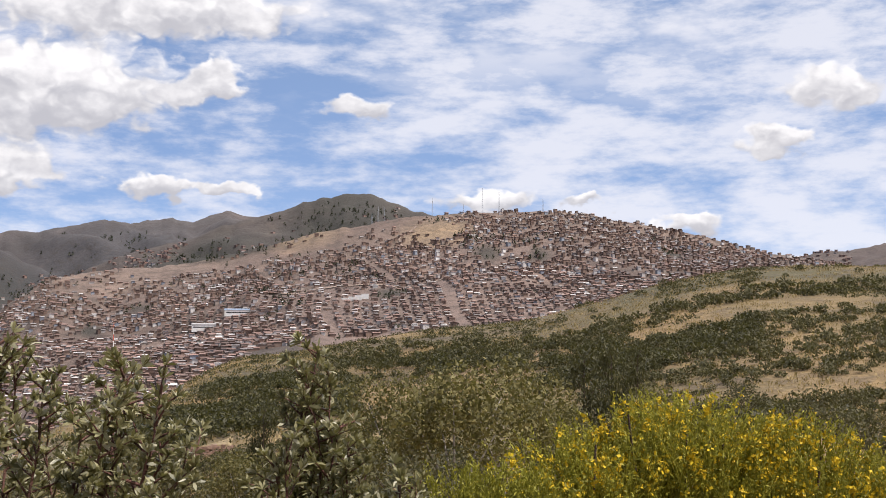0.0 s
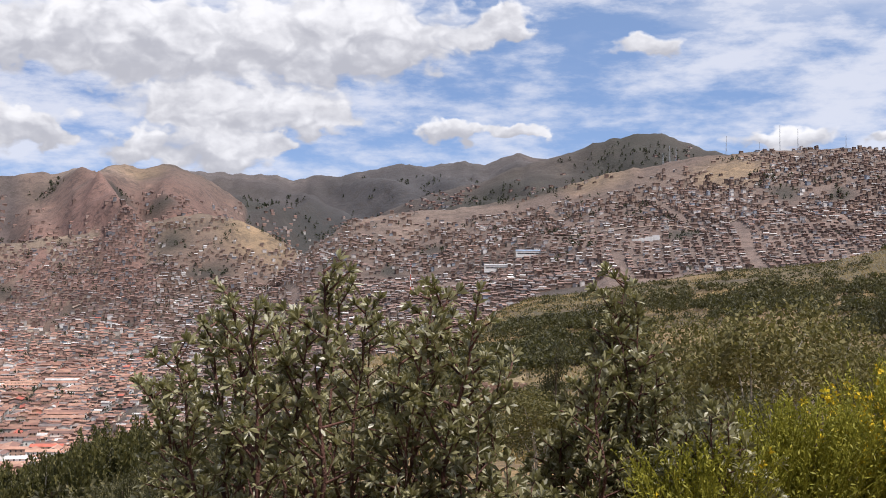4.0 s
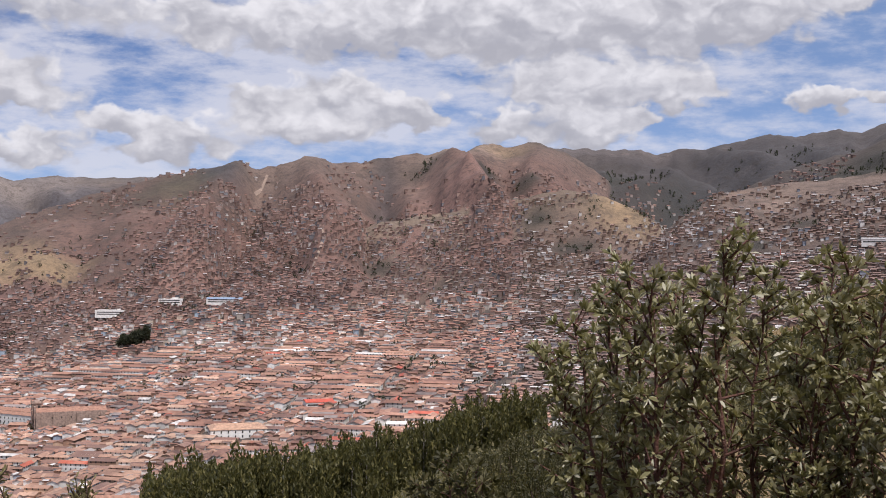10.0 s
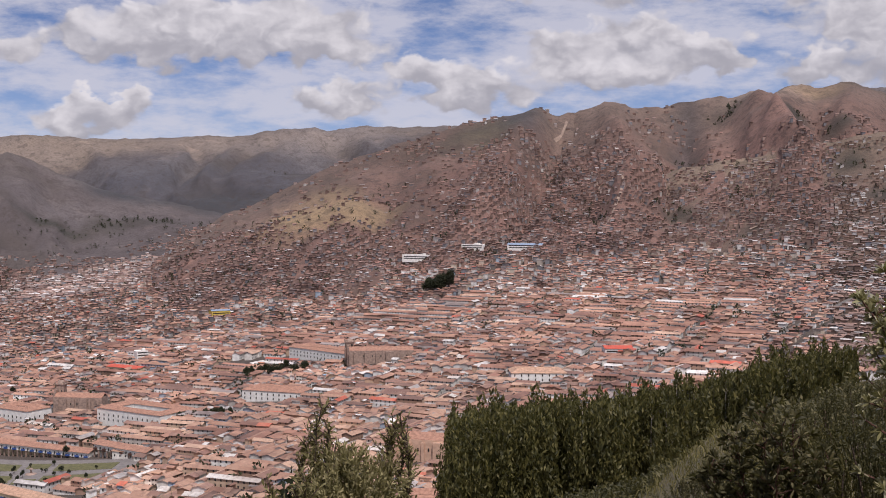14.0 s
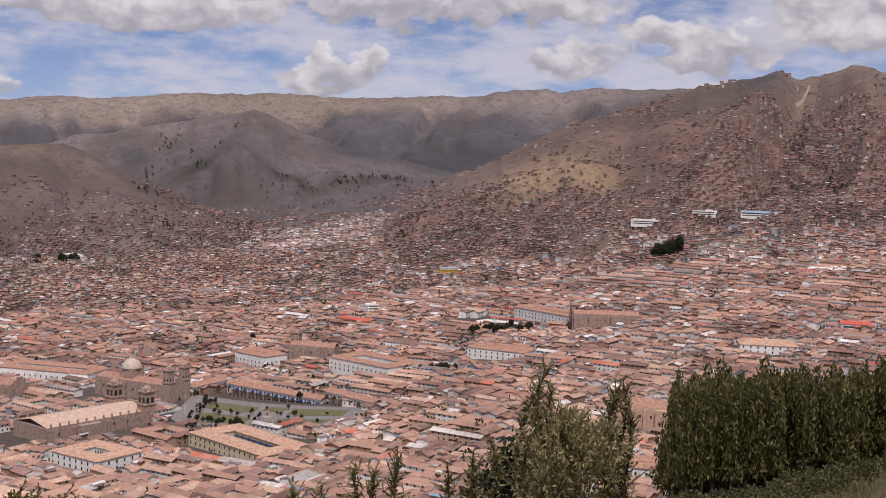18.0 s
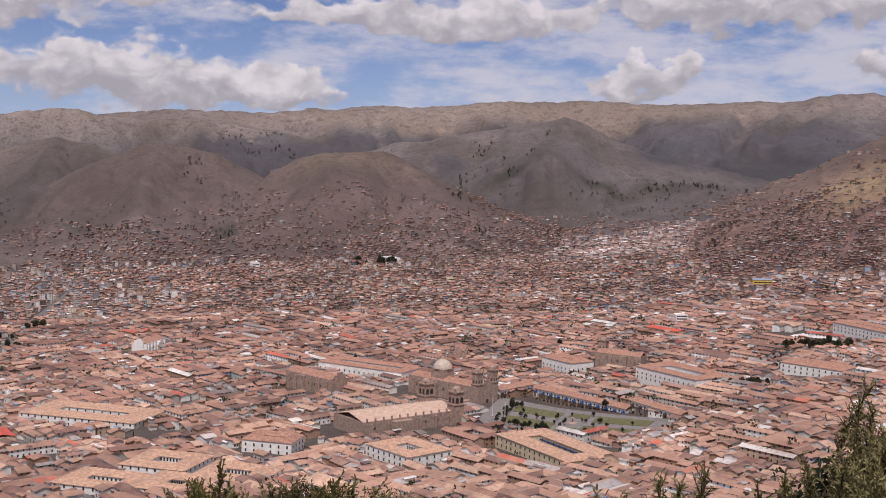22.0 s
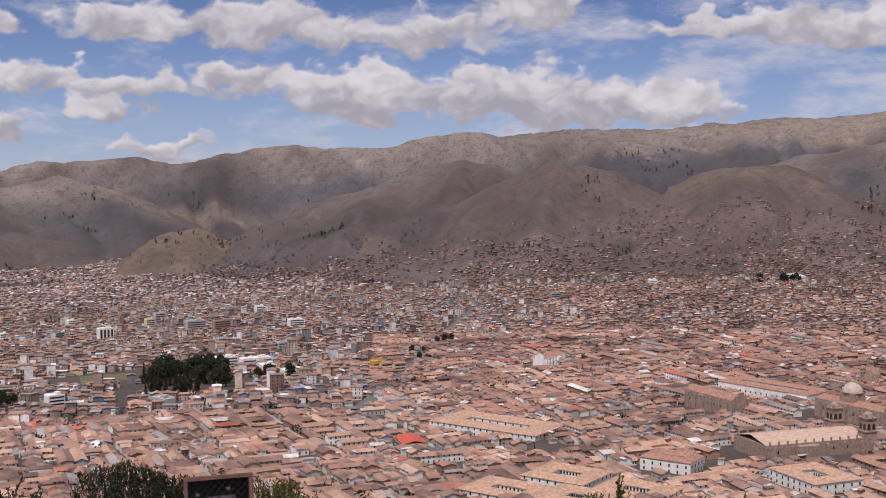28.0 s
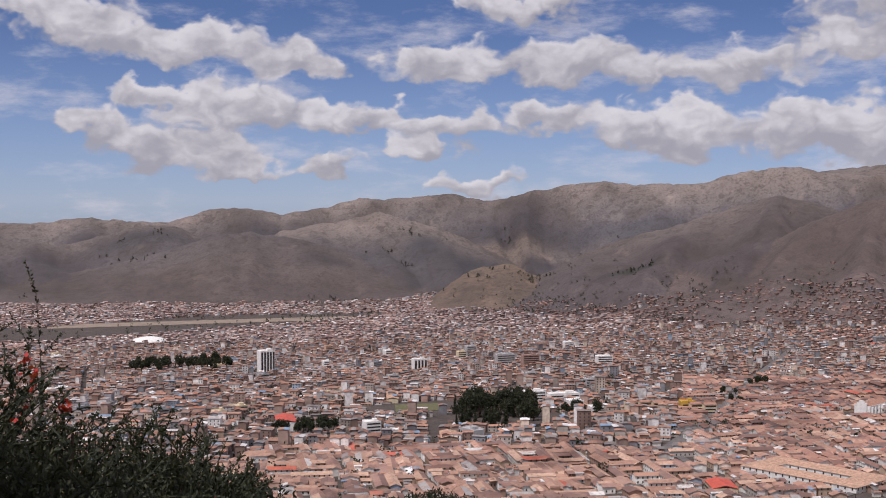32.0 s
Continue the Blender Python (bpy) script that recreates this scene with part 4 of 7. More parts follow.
def quarter(r0, r1, cell_u, cell_v, keep, hs, seed, az0=-16, az1=133, angle=GRID):
    """Houses in rows between streets, farther out."""
    g = np.random.default_rng(seed)
    c, s = math.cos(angle), math.sin(angle)
    nu, nv = int(r1 / cell_u) + 1, int(r1 / cell_v) + 1
    I, J = np.meshgrid(np.arange(-nu, nu), np.arange(-nv, nv), indexing="ij")
    I, J = I.ravel(), J.ravel()
    u, v = I * cell_u + g.uniform(-0.2, 0.2, len(I)) * cell_u, J * cell_v + g.uniform(-0.2, 0.2, len(J)) * cell_v
    bend = 60 * np.sin(u / 500 + seed) + 50 * np.sin(v / 420) + 26 * np.sin(u / 95 + v / 130)
    x, y = (u + bend) * c - (v + bend * 0.4) * s, (u + bend) * s + (v + bend * 0.4) * c
    az, r = polar(x, y)
    ok = (r > r0) & (r < r1) & (az > az0) & (az < az1) & ((I % 13 != 0) | (vnoise(x / 160, y / 160, 19) > 0.0)) & ((J % 9 != 0) | (vnoise(x / 130, y / 130, 29) > 0.0))
    x, y, az, r = x[ok], y[ok], az[ok], r[ok]
    z = ground_z(x, y)
    up = z - floor_z(az, r)
    ok = keep(x, y, az, r, up, g.uniform(0, 1, len(x))) & (free_gap(x, y) > 4)
    x, y, z, up = x[ok], y[ok], z[ok], up[ok]
    n = len(x)
    size = np.where(up > 12, 0.78, 1.0)
    L, Wd = cell_u * g.uniform(0.6, 1.0, n) * size, cell_v * g.uniform(0.6, 0.95, n) * size
    H = g.choice(hs, n) * np.where(up > 12, 0.55, 0.9)
    turn = angle + g.choice([0, 0, math.pi / 2], n) + g.normal(0, 0.12, n)
    return np.stack([x, y, z, L, Wd, H, Wd * g.uniform(0.03, 0.16, n), turn], -1)


def settled(x, y, az, r, up, u):
    """How far up the hills the houses climb."""
    lim = np.interp(az, [-20, 4, 8, 22, 26, 34, 40, 47, 51, 56, 60, 63, 72, 82, 92, 100, 110, 133], [190, 165, 105, 100, 110, 170, 175, 185, 165, 140, 110, 70, 110, 100, 65, 45, 20, 10])
    lim = np.where((r > 2900) & (az > 50), lim * 0.35, lim)
    d = 1.25 - up / lim + 1.0 * fbm(x / 170, y / 170, 91, 3)
    runway = (np.abs(y + 1340 + (x + 2530) * 0.5) < 190) & (r > 2450) & (az > 110) & (r < 3050)
    d = np.where(up < 6, 0.93 + 0.5 * fbm(x / 120, y / 120, 95, 3), d * np.where((az > 27) & (az < 50), 1.0, 0.8))
    for a0, r0, wa, wr, col_, amt in HILL_PATCHES:
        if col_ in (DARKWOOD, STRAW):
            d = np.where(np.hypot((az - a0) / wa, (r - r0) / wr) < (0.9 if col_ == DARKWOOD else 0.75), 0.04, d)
    return (u < d) & (up < lim * 1.45) & ~runway & ~((az < 12) & (r < 1250)) & ~((az < 24) & (r < 900))


q1 = quarter(1545, 2300, 8.6, 7.0, settled, [3, 3.4, 5.2, 5.8, 6.4, 8.4, 9], 3)
q2 = quarter(2300, 3900, 12.0, 9.6, settled, [2.8, 3, 3.4, 5, 5.8, 8], 4, angle=GRID + 0.35)
q3 = quarter(700, 1545, 8.2, 6.6, lambda x, y, az, r, up, u: settled(x, y, az, r, up, u) & (az < 34) & ((az < 20) | (r > 890)), [2.8, 3.2, 5.5], 6, angle=0.2)
q4 = quarter(640, 1545, 12.0, 9.6, lambda x, y, az, r, up, u: (u < 0.9) & (az > 96) & (r > 942 + 210 * vnoise(x / 170, y / 170, 17)), [3, 3.4, 5.6, 6, 6.4, 8.7, 11.5], 8, angle=GRID - 0.25)
allq = np.concatenate([q1, q3])
west = polar(allq[:, 0], allq[:, 1])[0] < 30
east = polar(allq[:, 0], allq[:, 1])[0] + 8 * vnoise(allq[:, 0] / 150, allq[:, 1] / 150, 23) > 88
modern = np.concatenate([allq[east], q4])
tall = rng.uniform(0, 1, len(modern))
modern[:, 5] *= np.where(tall < 0.07, 1.9, 1.0)
modern[:, 6] = np.where(tall < 0.55, 0.08, modern[:, 6])
tagged(new("modern_quarter", houses_mesh("modern_quarter", modern, [WALL_MOD, ROOF_MOD])), "mixed concrete and brick houses with flat and tiled roofs", "houses", kind="stuff")
mr = np.hypot(modern[:, 0], modern[:, 1])
tagged(new("modern_windows", openings_mesh("modern_windows", modern[mr < 1900], [GLASS])), "rows of dark windows in the newer houses", "windows", kind="stuff")
low_ = ~west & ~east & (allq[:, 2] - floor_z(*polar(allq[:, 0], allq[:, 1])) < 10)
tagged(new("valley_houses", houses_mesh("valley_houses", allq[low_], [WALL_MOD, ROOF_SHADED])), "crowded houses with weathered, shade-toned roofs on the valley floor", "houses", kind="stuff")
tagged(new("distant_houses", houses_mesh("distant_houses", allq[~west & ~east & ~low_], [WALL_FAR, HILLROOF])), "crowded brick and adobe houses with red and grey roofs", "houses", kind="stuff")
tagged(new("hill_town", houses_mesh("hill_town", allq[west], [WALL_B, HILLROOF_B])), "small adobe houses with brown and grey roofs on the hill", "houses", kind="stuff")
steep = q2[:, 2] - floor_z(*polar(q2[:, 0], q2[:, 1])) > 14
tagged(new("far_suburbs", houses_mesh("far_suburbs", q2[~steep], [WALL_SUBURB, SUBURBROOF])), "far suburbs of small pale brick houses on the valley floor", "houses", kind="stuff")
tagged(new("slope_suburbs", houses_mesh("slope_suburbs", q2[steep], [WALL_FAR, HILLROOF])), "small brown brick houses climbing the far hills", "houses", kind="stuff")
# paved streets
ASPHALT = simple("street_paving", (0.15, 0.135, 0.125), 0.9, 0.3, 0.25)
for pts, hw in ROADS:
    co, qd = [], []
    for (ax, ay), (bx, by) in zip(pts, pts[1:]):
        L = math.hypot(bx - ax, by - ay)
        nx, ny = -(by - ay) / L, (bx - ax) / L
        st = np.linspace(0, 1, max(2, int(L / 12)))
        for f in st:
            x, y = ax + (bx - ax) * f, ay + (by - ay) * f
            for sg in (-1, 1):
                co.append((x + sg * nx * hw, y + sg * ny * hw))
    co = np.array(co)
    z = ground_z(co[:, 0], co[:, 1]) + 0.5
    z = np.repeat(z.reshape(-1, 2).max(1), 2)
    m = len(co) // 2
    qd = [(2 * i, 2 * i + 1, 2 * i + 3, 2 * i + 2) for i in range(m - 1)]
    tagged(new("road", quads_mesh("road", np.column_stack([co, z]), np.array(qd), [ASPHALT])), "grey paved street between the houses", "road", kind="structure")


# ---------------------------------------------------------------- plants
def leaf_mat(name, stops, rough=0.55, trans=0.25):
    def build(n, b):
        g = n.add("ShaderNodeNewGeometry")
        info = n.add("ShaderNodeObjectInfo").outputs["Random"]
        c = n.ramp(g.outputs["Random Per Island"], stops)
        c = n.mix(n.math("MULTIPLY", info, 0.45), c, stops[0][1])
        n.put(b, "Base Color", c)
        n.put(b, "Roughness", rough)
        n.put(b, "Specular IOR Level", 0.35)
        tr = n.add("ShaderNodeBsdfTranslucent", inputs={0: n.mix(0.5, c, (0.27, 0.26, 0.05))})
        mx = n.add("ShaderNodeMixShader", inputs={0: trans, 1: b.outputs[0], 2: tr.outputs[0]})
        outn = [k for k in n.t.nodes if k.bl_idname == "ShaderNodeOutputMaterial"][0]
        n.put(outn, 0, mx.outputs[0])
    return material(name, build)


LEAF_SILVER = leaf_mat("silver_leaf", [(0, (0.12, 0.11, 0.048)), (0.4, (0.245, 0.225, 0.105)), (0.75, (0.42, 0.39, 0.22)), (1, (0.62, 0.59, 0.45))], 0.38, 0.3)
LEAF_BROOM = leaf_mat("broom_leaf", [(0, (0.17, 0.165, 0.018)), (0.5, (0.34, 0.32, 0.03)), (1, (0.50, 0.45, 0.06))], 0.6, 0.35)
LEAF_EUCA = leaf_mat("eucalyptus_leaf", [(0, (0.025, 0.026, 0.011)), (0.5, (0.056, 0.053, 0.019)), (1, (0.115, 0.10, 0.036))], 0.6, 0.2)
LEAF_WOOD = leaf_mat("wood_leaf", [(0, (0.032, 0.034, 0.012)), (0.5, (0.085, 0.080, 0.025)), (1, (0.18, 0.155, 0.050))], 0.6, 0.25)
LEAF_SCRUB = leaf_mat("scrub_leaf", [(0, (0.042, 0.040, 0.019)), (0.5, (0.088, 0.080, 0.036)), (1, (0.165, 0.14, 0.065))], 0.7, 0.2)
LEAF_OLIVE = leaf_mat("olive_leaf", [(0, (0.068, 0.062, 0.020)), (0.5, (0.145, 0.126, 0.042)), (1, (0.24, 0.20, 0.075))], 0.65, 0.25)
LEAF_SPIKE = leaf_mat("pale_spike_leaf", [(0, (0.12, 0.105, 0.04)), (0.5, (0.23, 0.20, 0.085)), (1, (0.36, 0.31, 0.16))], 0.65, 0.25)
LEAF_DARK = leaf_mat("dark_leaf", [(0, (0.014, 0.018, 0.010)), (0.5, (0.028, 0.034, 0.016)), (1, (0.055, 0.06, 0.028))], 0.7, 0.1)
FLOWER_YELLOW = leaf_mat("yellow_petal", [(0, (0.66, 0.43, 0.01)), (1, (0.90, 0.66, 0.03))], 0.6, 0.3)
FLOWER_RED = leaf_mat("red_petal", [(0, (0.45, 0.02, 0.02)), (1, (0.70, 0.05, 0.04))], 0.6, 0.3)
FLOWER_WHITE = leaf_mat("white_petal", [(0, (0.35, 0.33, 0.30)), (1, (0.7, 0.68, 0.64))], 0.6, 0.3)
BARK = simple("bark", (0.085, 0.055, 0.04), 0.9, 14, 0.4, relief=0.6)
BARK_RED = simple("reddish_bark", (0.13, 0.058, 0.042), 0.85, 14, 0.4, relief=0.6)
BARK_PALE = simple("pale_bark", (0.34, 0.30, 0.25), 0.85, 9, 0.3, relief=0.4)


def tubes(segs, sides=5):
    """Tapered limbs from rows of start, end, start radius, end radius."""
    p0, p1 = np.array([s[0] for s in segs], float), np.array([s[1] for s in segs], float)
    r0, r1 = np.array([s[2] for s in segs], float), np.array([s[3] for s in segs], float)
    d = p1 - p0
    d /= np.linalg.norm(d, axis=1, keepdims=True) + 1e-9
    ref = np.where(np.abs(d[:, 2:3]) > 0.9, np.array([[1.0, 0, 0]]), np.array([[0, 0, 1.0]]))
    u = np.cross(d, ref)
    u /= np.linalg.norm(u, axis=1, keepdims=True)
    v = np.cross(d, u)
    V, Q = [], []
    for k in range(sides):
        a = 2 * math.pi * k / sides
        o = u * math.cos(a) + v * math.sin(a)
        V += [p0 + o * r0[:, None], p1 + o * r1[:, None]]
    V = np.stack(V, 1)
    n = len(segs)
    for k in range(sides):
        j = (k + 1) % sides
        Q.append(np.array([2 * k, 2 * j, 2 * j + 1, 2 * k + 1]))
    Q = np.stack(Q)[None] + (np.arange(n) * 2 * sides)[:, None, None]
    return V.reshape(-1, 3), Q.reshape(-1, 4)


def leaves(pos, out, length, width, g, droop=0.25):
    """Bent obovate leaves: pos, out (n, 3) directions, length and width (n)."""
    n = len(pos)
    out = out / (np.linalg.norm(out, axis=1, keepdims=True) + 1e-9)
    side = np.cross(out, g.normal(size=(n, 3)))
    side /= np.linalg.norm(side, axis=1, keepdims=True) + 1e-9
    L, w = length[:, None], width[:, None]
    mid = pos + out * L * 0.6
    tip = pos + out * L + np.array([[0, 0, -1.0]]) * L * droop
    V = np.stack([pos - side * w * 0.12, pos + side * w * 0.12, mid + side * w * 0.5, mid - side * w * 0.5, tip + side * w * 0.16, tip - side * w * 0.16], 1).reshape(-1, 3)
    Q = (np.array([[0, 1, 2, 3], [3, 2, 4, 5]])[None] + (np.arange(n) * 6)[:, None, None]).reshape(-1, 4)
    return V, Q


def cards(pos, size, g, up=0.0, aspect=0.5):
    """Single small leaf clumps, turned every way."""
    n = len(pos)
    a = g.normal(size=(n, 3))
    a[:, 2] += up
    a /= np.linalg.norm(a, axis=1, keepdims=True)
    b = np.cross(a, g.normal(size=(n, 3)))
    b /= np.linalg.norm(b, axis=1, keepdims=True)
    s = size[:, None]
    V = np.stack([pos - a * s * 0.5, pos + b * s * aspect * 0.5, pos + a * s * 0.5, pos - b * s * aspect * 0.5], 1).reshape(-1, 3)
    return V, np.arange(n * 4).reshape(-1, 4)


def near_shrub(name, az, r, top, width, label, seed, leaders=14, twigs=16, mode="rosette", leaf=(0.046, 0.0145), mats=None, depth=None, profile=None, flowers=None, bare=0.35, group=""):
    """A shrub close to the camera. top: height of its tips over the eye's level; profile: relative heights of the leaders from one side to the other."""
    g = np.random.default_rng(seed)
    base = Vector(spot_at(az, r, -0.05))
    H = top - base.z
    a = radians(az)
    side, fwd = np.array([-math.cos(a), -math.sin(a), 0]), np.array([-math.sin(a), math.cos(a), 0])
    depth = depth or width * 0.6
    prof = profile or [0.75, 0.9, 1.0, 0.85, 0.7]
    segs, lv, fl = [], [], []
    for k in range(leaders):
        u = -1 + 2 * (k + g.uniform(0.1, 0.9)) / leaders
        h = H * np.interp(u, np.linspace(-1, 1, len(prof)), prof) * (g.uniform(0.95, 1.0) if mode == "rosette" else g.uniform(0.86, 1.0))
        end = side * u * width / 2 + fwd * g.uniform(-0.5, 0.5) * depth + np.array([0, 0, h])
        start = np.array([end[0] * 0.15, end[1] * 0.15, 0])
        pts, m = [start], 9
        for i in range(1, m + 1):
            f = i / m
            q = start + (end - start) * np.array([f ** 0.65, f ** 0.65, f])
            pts.append(q + g.normal(size=3) * 0.025 * H * 0.4 * (0 if i == m else 1))
        rad = (0.011 if name != "flower_stalk" else 0.0028) * H * g.uniform(0.6, 1.0)
        for i in range(m):
            segs.append((pts[i], pts[i + 1], rad * (1 - i / m * 0.85), rad * (1 - (i + 1) / m * 0.85)))
        for t in range(twigs):
            f = bare + (1 - bare) * (t + g.uniform()) / twigs
            i = min(int(f * m), m - 1)
            p = pts[i] + (pts[i + 1] - pts[i]) * (f * m - i)
            d = g.normal(size=3)
            d[2] = abs(d[2]) * 0.6 + (0.5 if mode == "rosette" else 1.6)
            d /= np.linalg.norm(d)
            ln = (0.05 + 0.24 * (1 - f) + 0.06 * g.uniform()) * min(H, 2.4) / 2.0
            e = p + d * ln
            segs.append((p, e, rad * 0.28, rad * 0.12))
            if mode == "rosette":
                for ff in (0.55, 1.0) if ln > 0.1 else (1.0,):
                    c = p + (e - p) * ff
                    q = 16
                    o = d[None] * 0.75 + np.array([[0, 0, 0.35]]) + g.normal(size=(q, 3)) * 0.6
                    lv.append((np.repeat(c[None], q, 0), o))
                if flowers and g.uniform() < flowers[1]:
                    fl.append(e)
            else:
                q = max(6, int(ln / leaf[0] * 3.2))
                ff = np.linspace(0.05, 1.0, q)[:, None]
                lv.append((p + (e - p) * ff, d[None] * 0.75 + g.normal(size=(q, 3)) * 0.5))
                if flowers and f > 0.45 and g.uniform() < flowers[1]:
                    fl.extend(p + (e - p) * w for w in g.uniform(0.4, 1.0, 4))
        if mode == "rosette":       # whorls that clothe the leader itself
            for w in np.linspace(0.45, 0.99, 22):
                i = min(int(w * m), m - 1)
                c = pts[i] + (pts[i + 1] - pts[i]) * (w * m - i)
                lv.append((np.repeat(c[None], 7, 0), np.array([[0, 0, 0.35]]) + g.normal(size=(7, 3)) * 0.7))
        else:                       # leafy spikes like fox tails
            for w in np.linspace(0.42, 0.995, 46):
                i = min(int(w * m), m - 1)
                c = pts[i] + (pts[i + 1] - pts[i]) * (w * m - i)
                lv.append((np.repeat(c[None], 6, 0), np.array([[0, 0, 0.55]]) + g.normal(size=(6, 3)) * 0.6))
        tipq = 10
        ff = np.linspace(0.86, 1.0, tipq)
        tp = np.array([pts[-2] + (pts[-1] - pts[-2]) * max(0, (w - 0.86) / 0.14) for w in ff])
        lv.append((tp, np.array([[0, 0, 0.9]]) + g.normal(size=(tipq, 3)) * 0.5))
    pos, out = np.concatenate([v[0] for v in lv]), np.concatenate([v[1] for v in lv])
    n = len(pos)
    root = thing(name, base, label, "shrub", group)
    V, Q = tubes(segs)
    part("woody_stem", quads_mesh("woody_stem", V, Q, [BARK_RED if mode == "rosette" else BARK], smooth=True), root, "thin reddish brown stems" if mode == "rosette" else "thin dark brown stems")
    V, Q = leaves(pos, out, g.uniform(0.7, 1.25, n) * leaf[0], g.uniform(0.8, 1.2, n) * leaf[1], g, 0.08)
    part("foliage", quads_mesh("foliage", V, Q, [mats or LEAF_SILVER]), root)
    if fl:
        fl = np.array(fl)
        fl = np.repeat(fl, 5, 0) + g.normal(size=(len(fl) * 5, 3)) * flowers[2] * 0.5
        V, Q = cards(fl, g.uniform(0.7, 1.3, len(fl)) * flowers[2], g, aspect=0.8)
        part("blossom", quads_mesh("blossom", V, Q, [flowers[0]]), root, flowers[3])
    return root


def spike_bush(name, az, r, top, width, label, seed, shoots=600, shoot=0.2, leaf=(0.03, 0.010), per=22, mats=None, flowers=None, group="", upright=1.0, category="shrub"):
    """A dense bush whose whole rounded outside bristles with leafy shoots. top: height of its tips over the eye's level."""
    g = np.random.default_rng(seed)
    base = Vector(spot_at(az, r, -0.05))
    H = top - base.z
    segs, green, pos, out, fl = [], [], [], [], []
    lumps = [(g.uniform(-0.32, 0.32) * width, g.uniform(-0.3, 0.3) * width, H * g.uniform(0.55, 0.82), width * g.uniform(0.22, 0.36), H * g.uniform(0.16, 0.34)) for _ in range(9)]
    for k in range(shoots):
        lx, ly, lz, lr, lh = lumps[k % 9]
        d = g.normal(size=3)
        d[2] = abs(d[2]) * 1.1
        d /= np.linalg.norm(d)
        p = np.array([lx, ly, lz]) + d * np.array([lr, lr, lh]) * g.uniform(0.55, 1.0)
        if k % 5 == 0:
            p[2] *= g.uniform(0.3, 0.9)
        cap = H - 0.30 * min(1.0, math.hypot(p[0], p[1]) / (0.55 * width)) ** 2 * min(1.0, width) - abs(g.normal()) * 0.05
        p[2] = min(p[2], cap - shoot * 0.5)
        e = d * 0.45 + np.array([0, 0, upright]) + g.normal(size=3) * (0.18 if upright > 0.8 else 0.4)
        e /= np.linalg.norm(e)
        ln = shoot * g.uniform(0.5, 1.25)
        q = p + e * ln
        q[2] = min(q[2], cap)
        green.append((p - e * shoot * 0.4, q, 0.003, 0.0012))
        f = np.linspace(-0.3, 1.0, per)[:, None]
        pos.append(p + (q - p) * f)
        out.append(e[None] * 0.8 + g.normal(size=(per, 3)) * 0.6)
        if flowers and g.uniform() < flowers[1]:
            fl.extend(p + (q - p) * w for w in g.uniform(0.3, 1.0, 5))
    for lx, ly, lz, lr, lh in lumps:
        mid = np.array([lx * 0.5, ly * 0.5, lz * 0.5])
        segs += [((0, 0, 0), tuple(mid), 0.02, 0.014), (tuple(mid), (lx, ly, lz + lh * 0.5), 0.014, 0.005)]
    root = thing(name, base, label, category, group)
    V, Q = tubes(segs, 4)
    part("woody_stem", quads_mesh("woody_stem", V, Q, [BARK], smooth=True), root, "thin brown stems")
    V, Q = tubes(green, 3)
    tagged(part("shoot_mass", quads_mesh("shoot_mass", V, Q, [mats]), root), kind="stuff")
    pos, out = np.concatenate(pos), np.concatenate(out)
    n = len(pos)
    out /= np.linalg.norm(out, axis=1, keepdims=True)
    L = g.uniform(0.7, 1.3, n)[:, None] * leaf[0]
    side = np.cross(out, g.normal(size=(n, 3)))
    side /= np.linalg.norm(side, axis=1, keepdims=True)
    V = np.stack([pos, pos + out * L * 0.55 + side * leaf[1] * 0.5, pos + out * L, pos + out * L * 0.55 - side * leaf[1] * 0.5], 1).reshape(-1, 3)
    part("foliage", quads_mesh("foliage", V, np.arange(n * 4).reshape(-1, 4), [mats]), root)
    if fl:
        fl = np.array(fl)
        fl = np.repeat(fl, 4, 0) + g.normal(size=(len(fl) * 4, 3)) * flowers[2] * 0.5
        V, Q = cards(fl, g.uniform(0.7, 1.3, len(fl)) * flowers[2], g, aspect=0.8)
        part("blossom", quads_mesh("blossom", V, Q, [flowers[0]]), root, flowers[3])
    return root


def blob_points(g, n, blobs):
    """Points in the shells of ellipsoids: rows of x, y, z, rx, ry, rz."""
    b = np.array(blobs, float)
    w = b[:, 3] * b[:, 4] + b[:, 3] * b[:, 5]
    k = g.choice(len(b), n, p=w / w.sum())
    d = g.normal(size=(n, 3))
    d /= np.linalg.norm(d, axis=1, keepdims=True)
    return b[k, :3] + d * b[k, 3:] * g.uniform(0.45, 1.08, (n, 1))


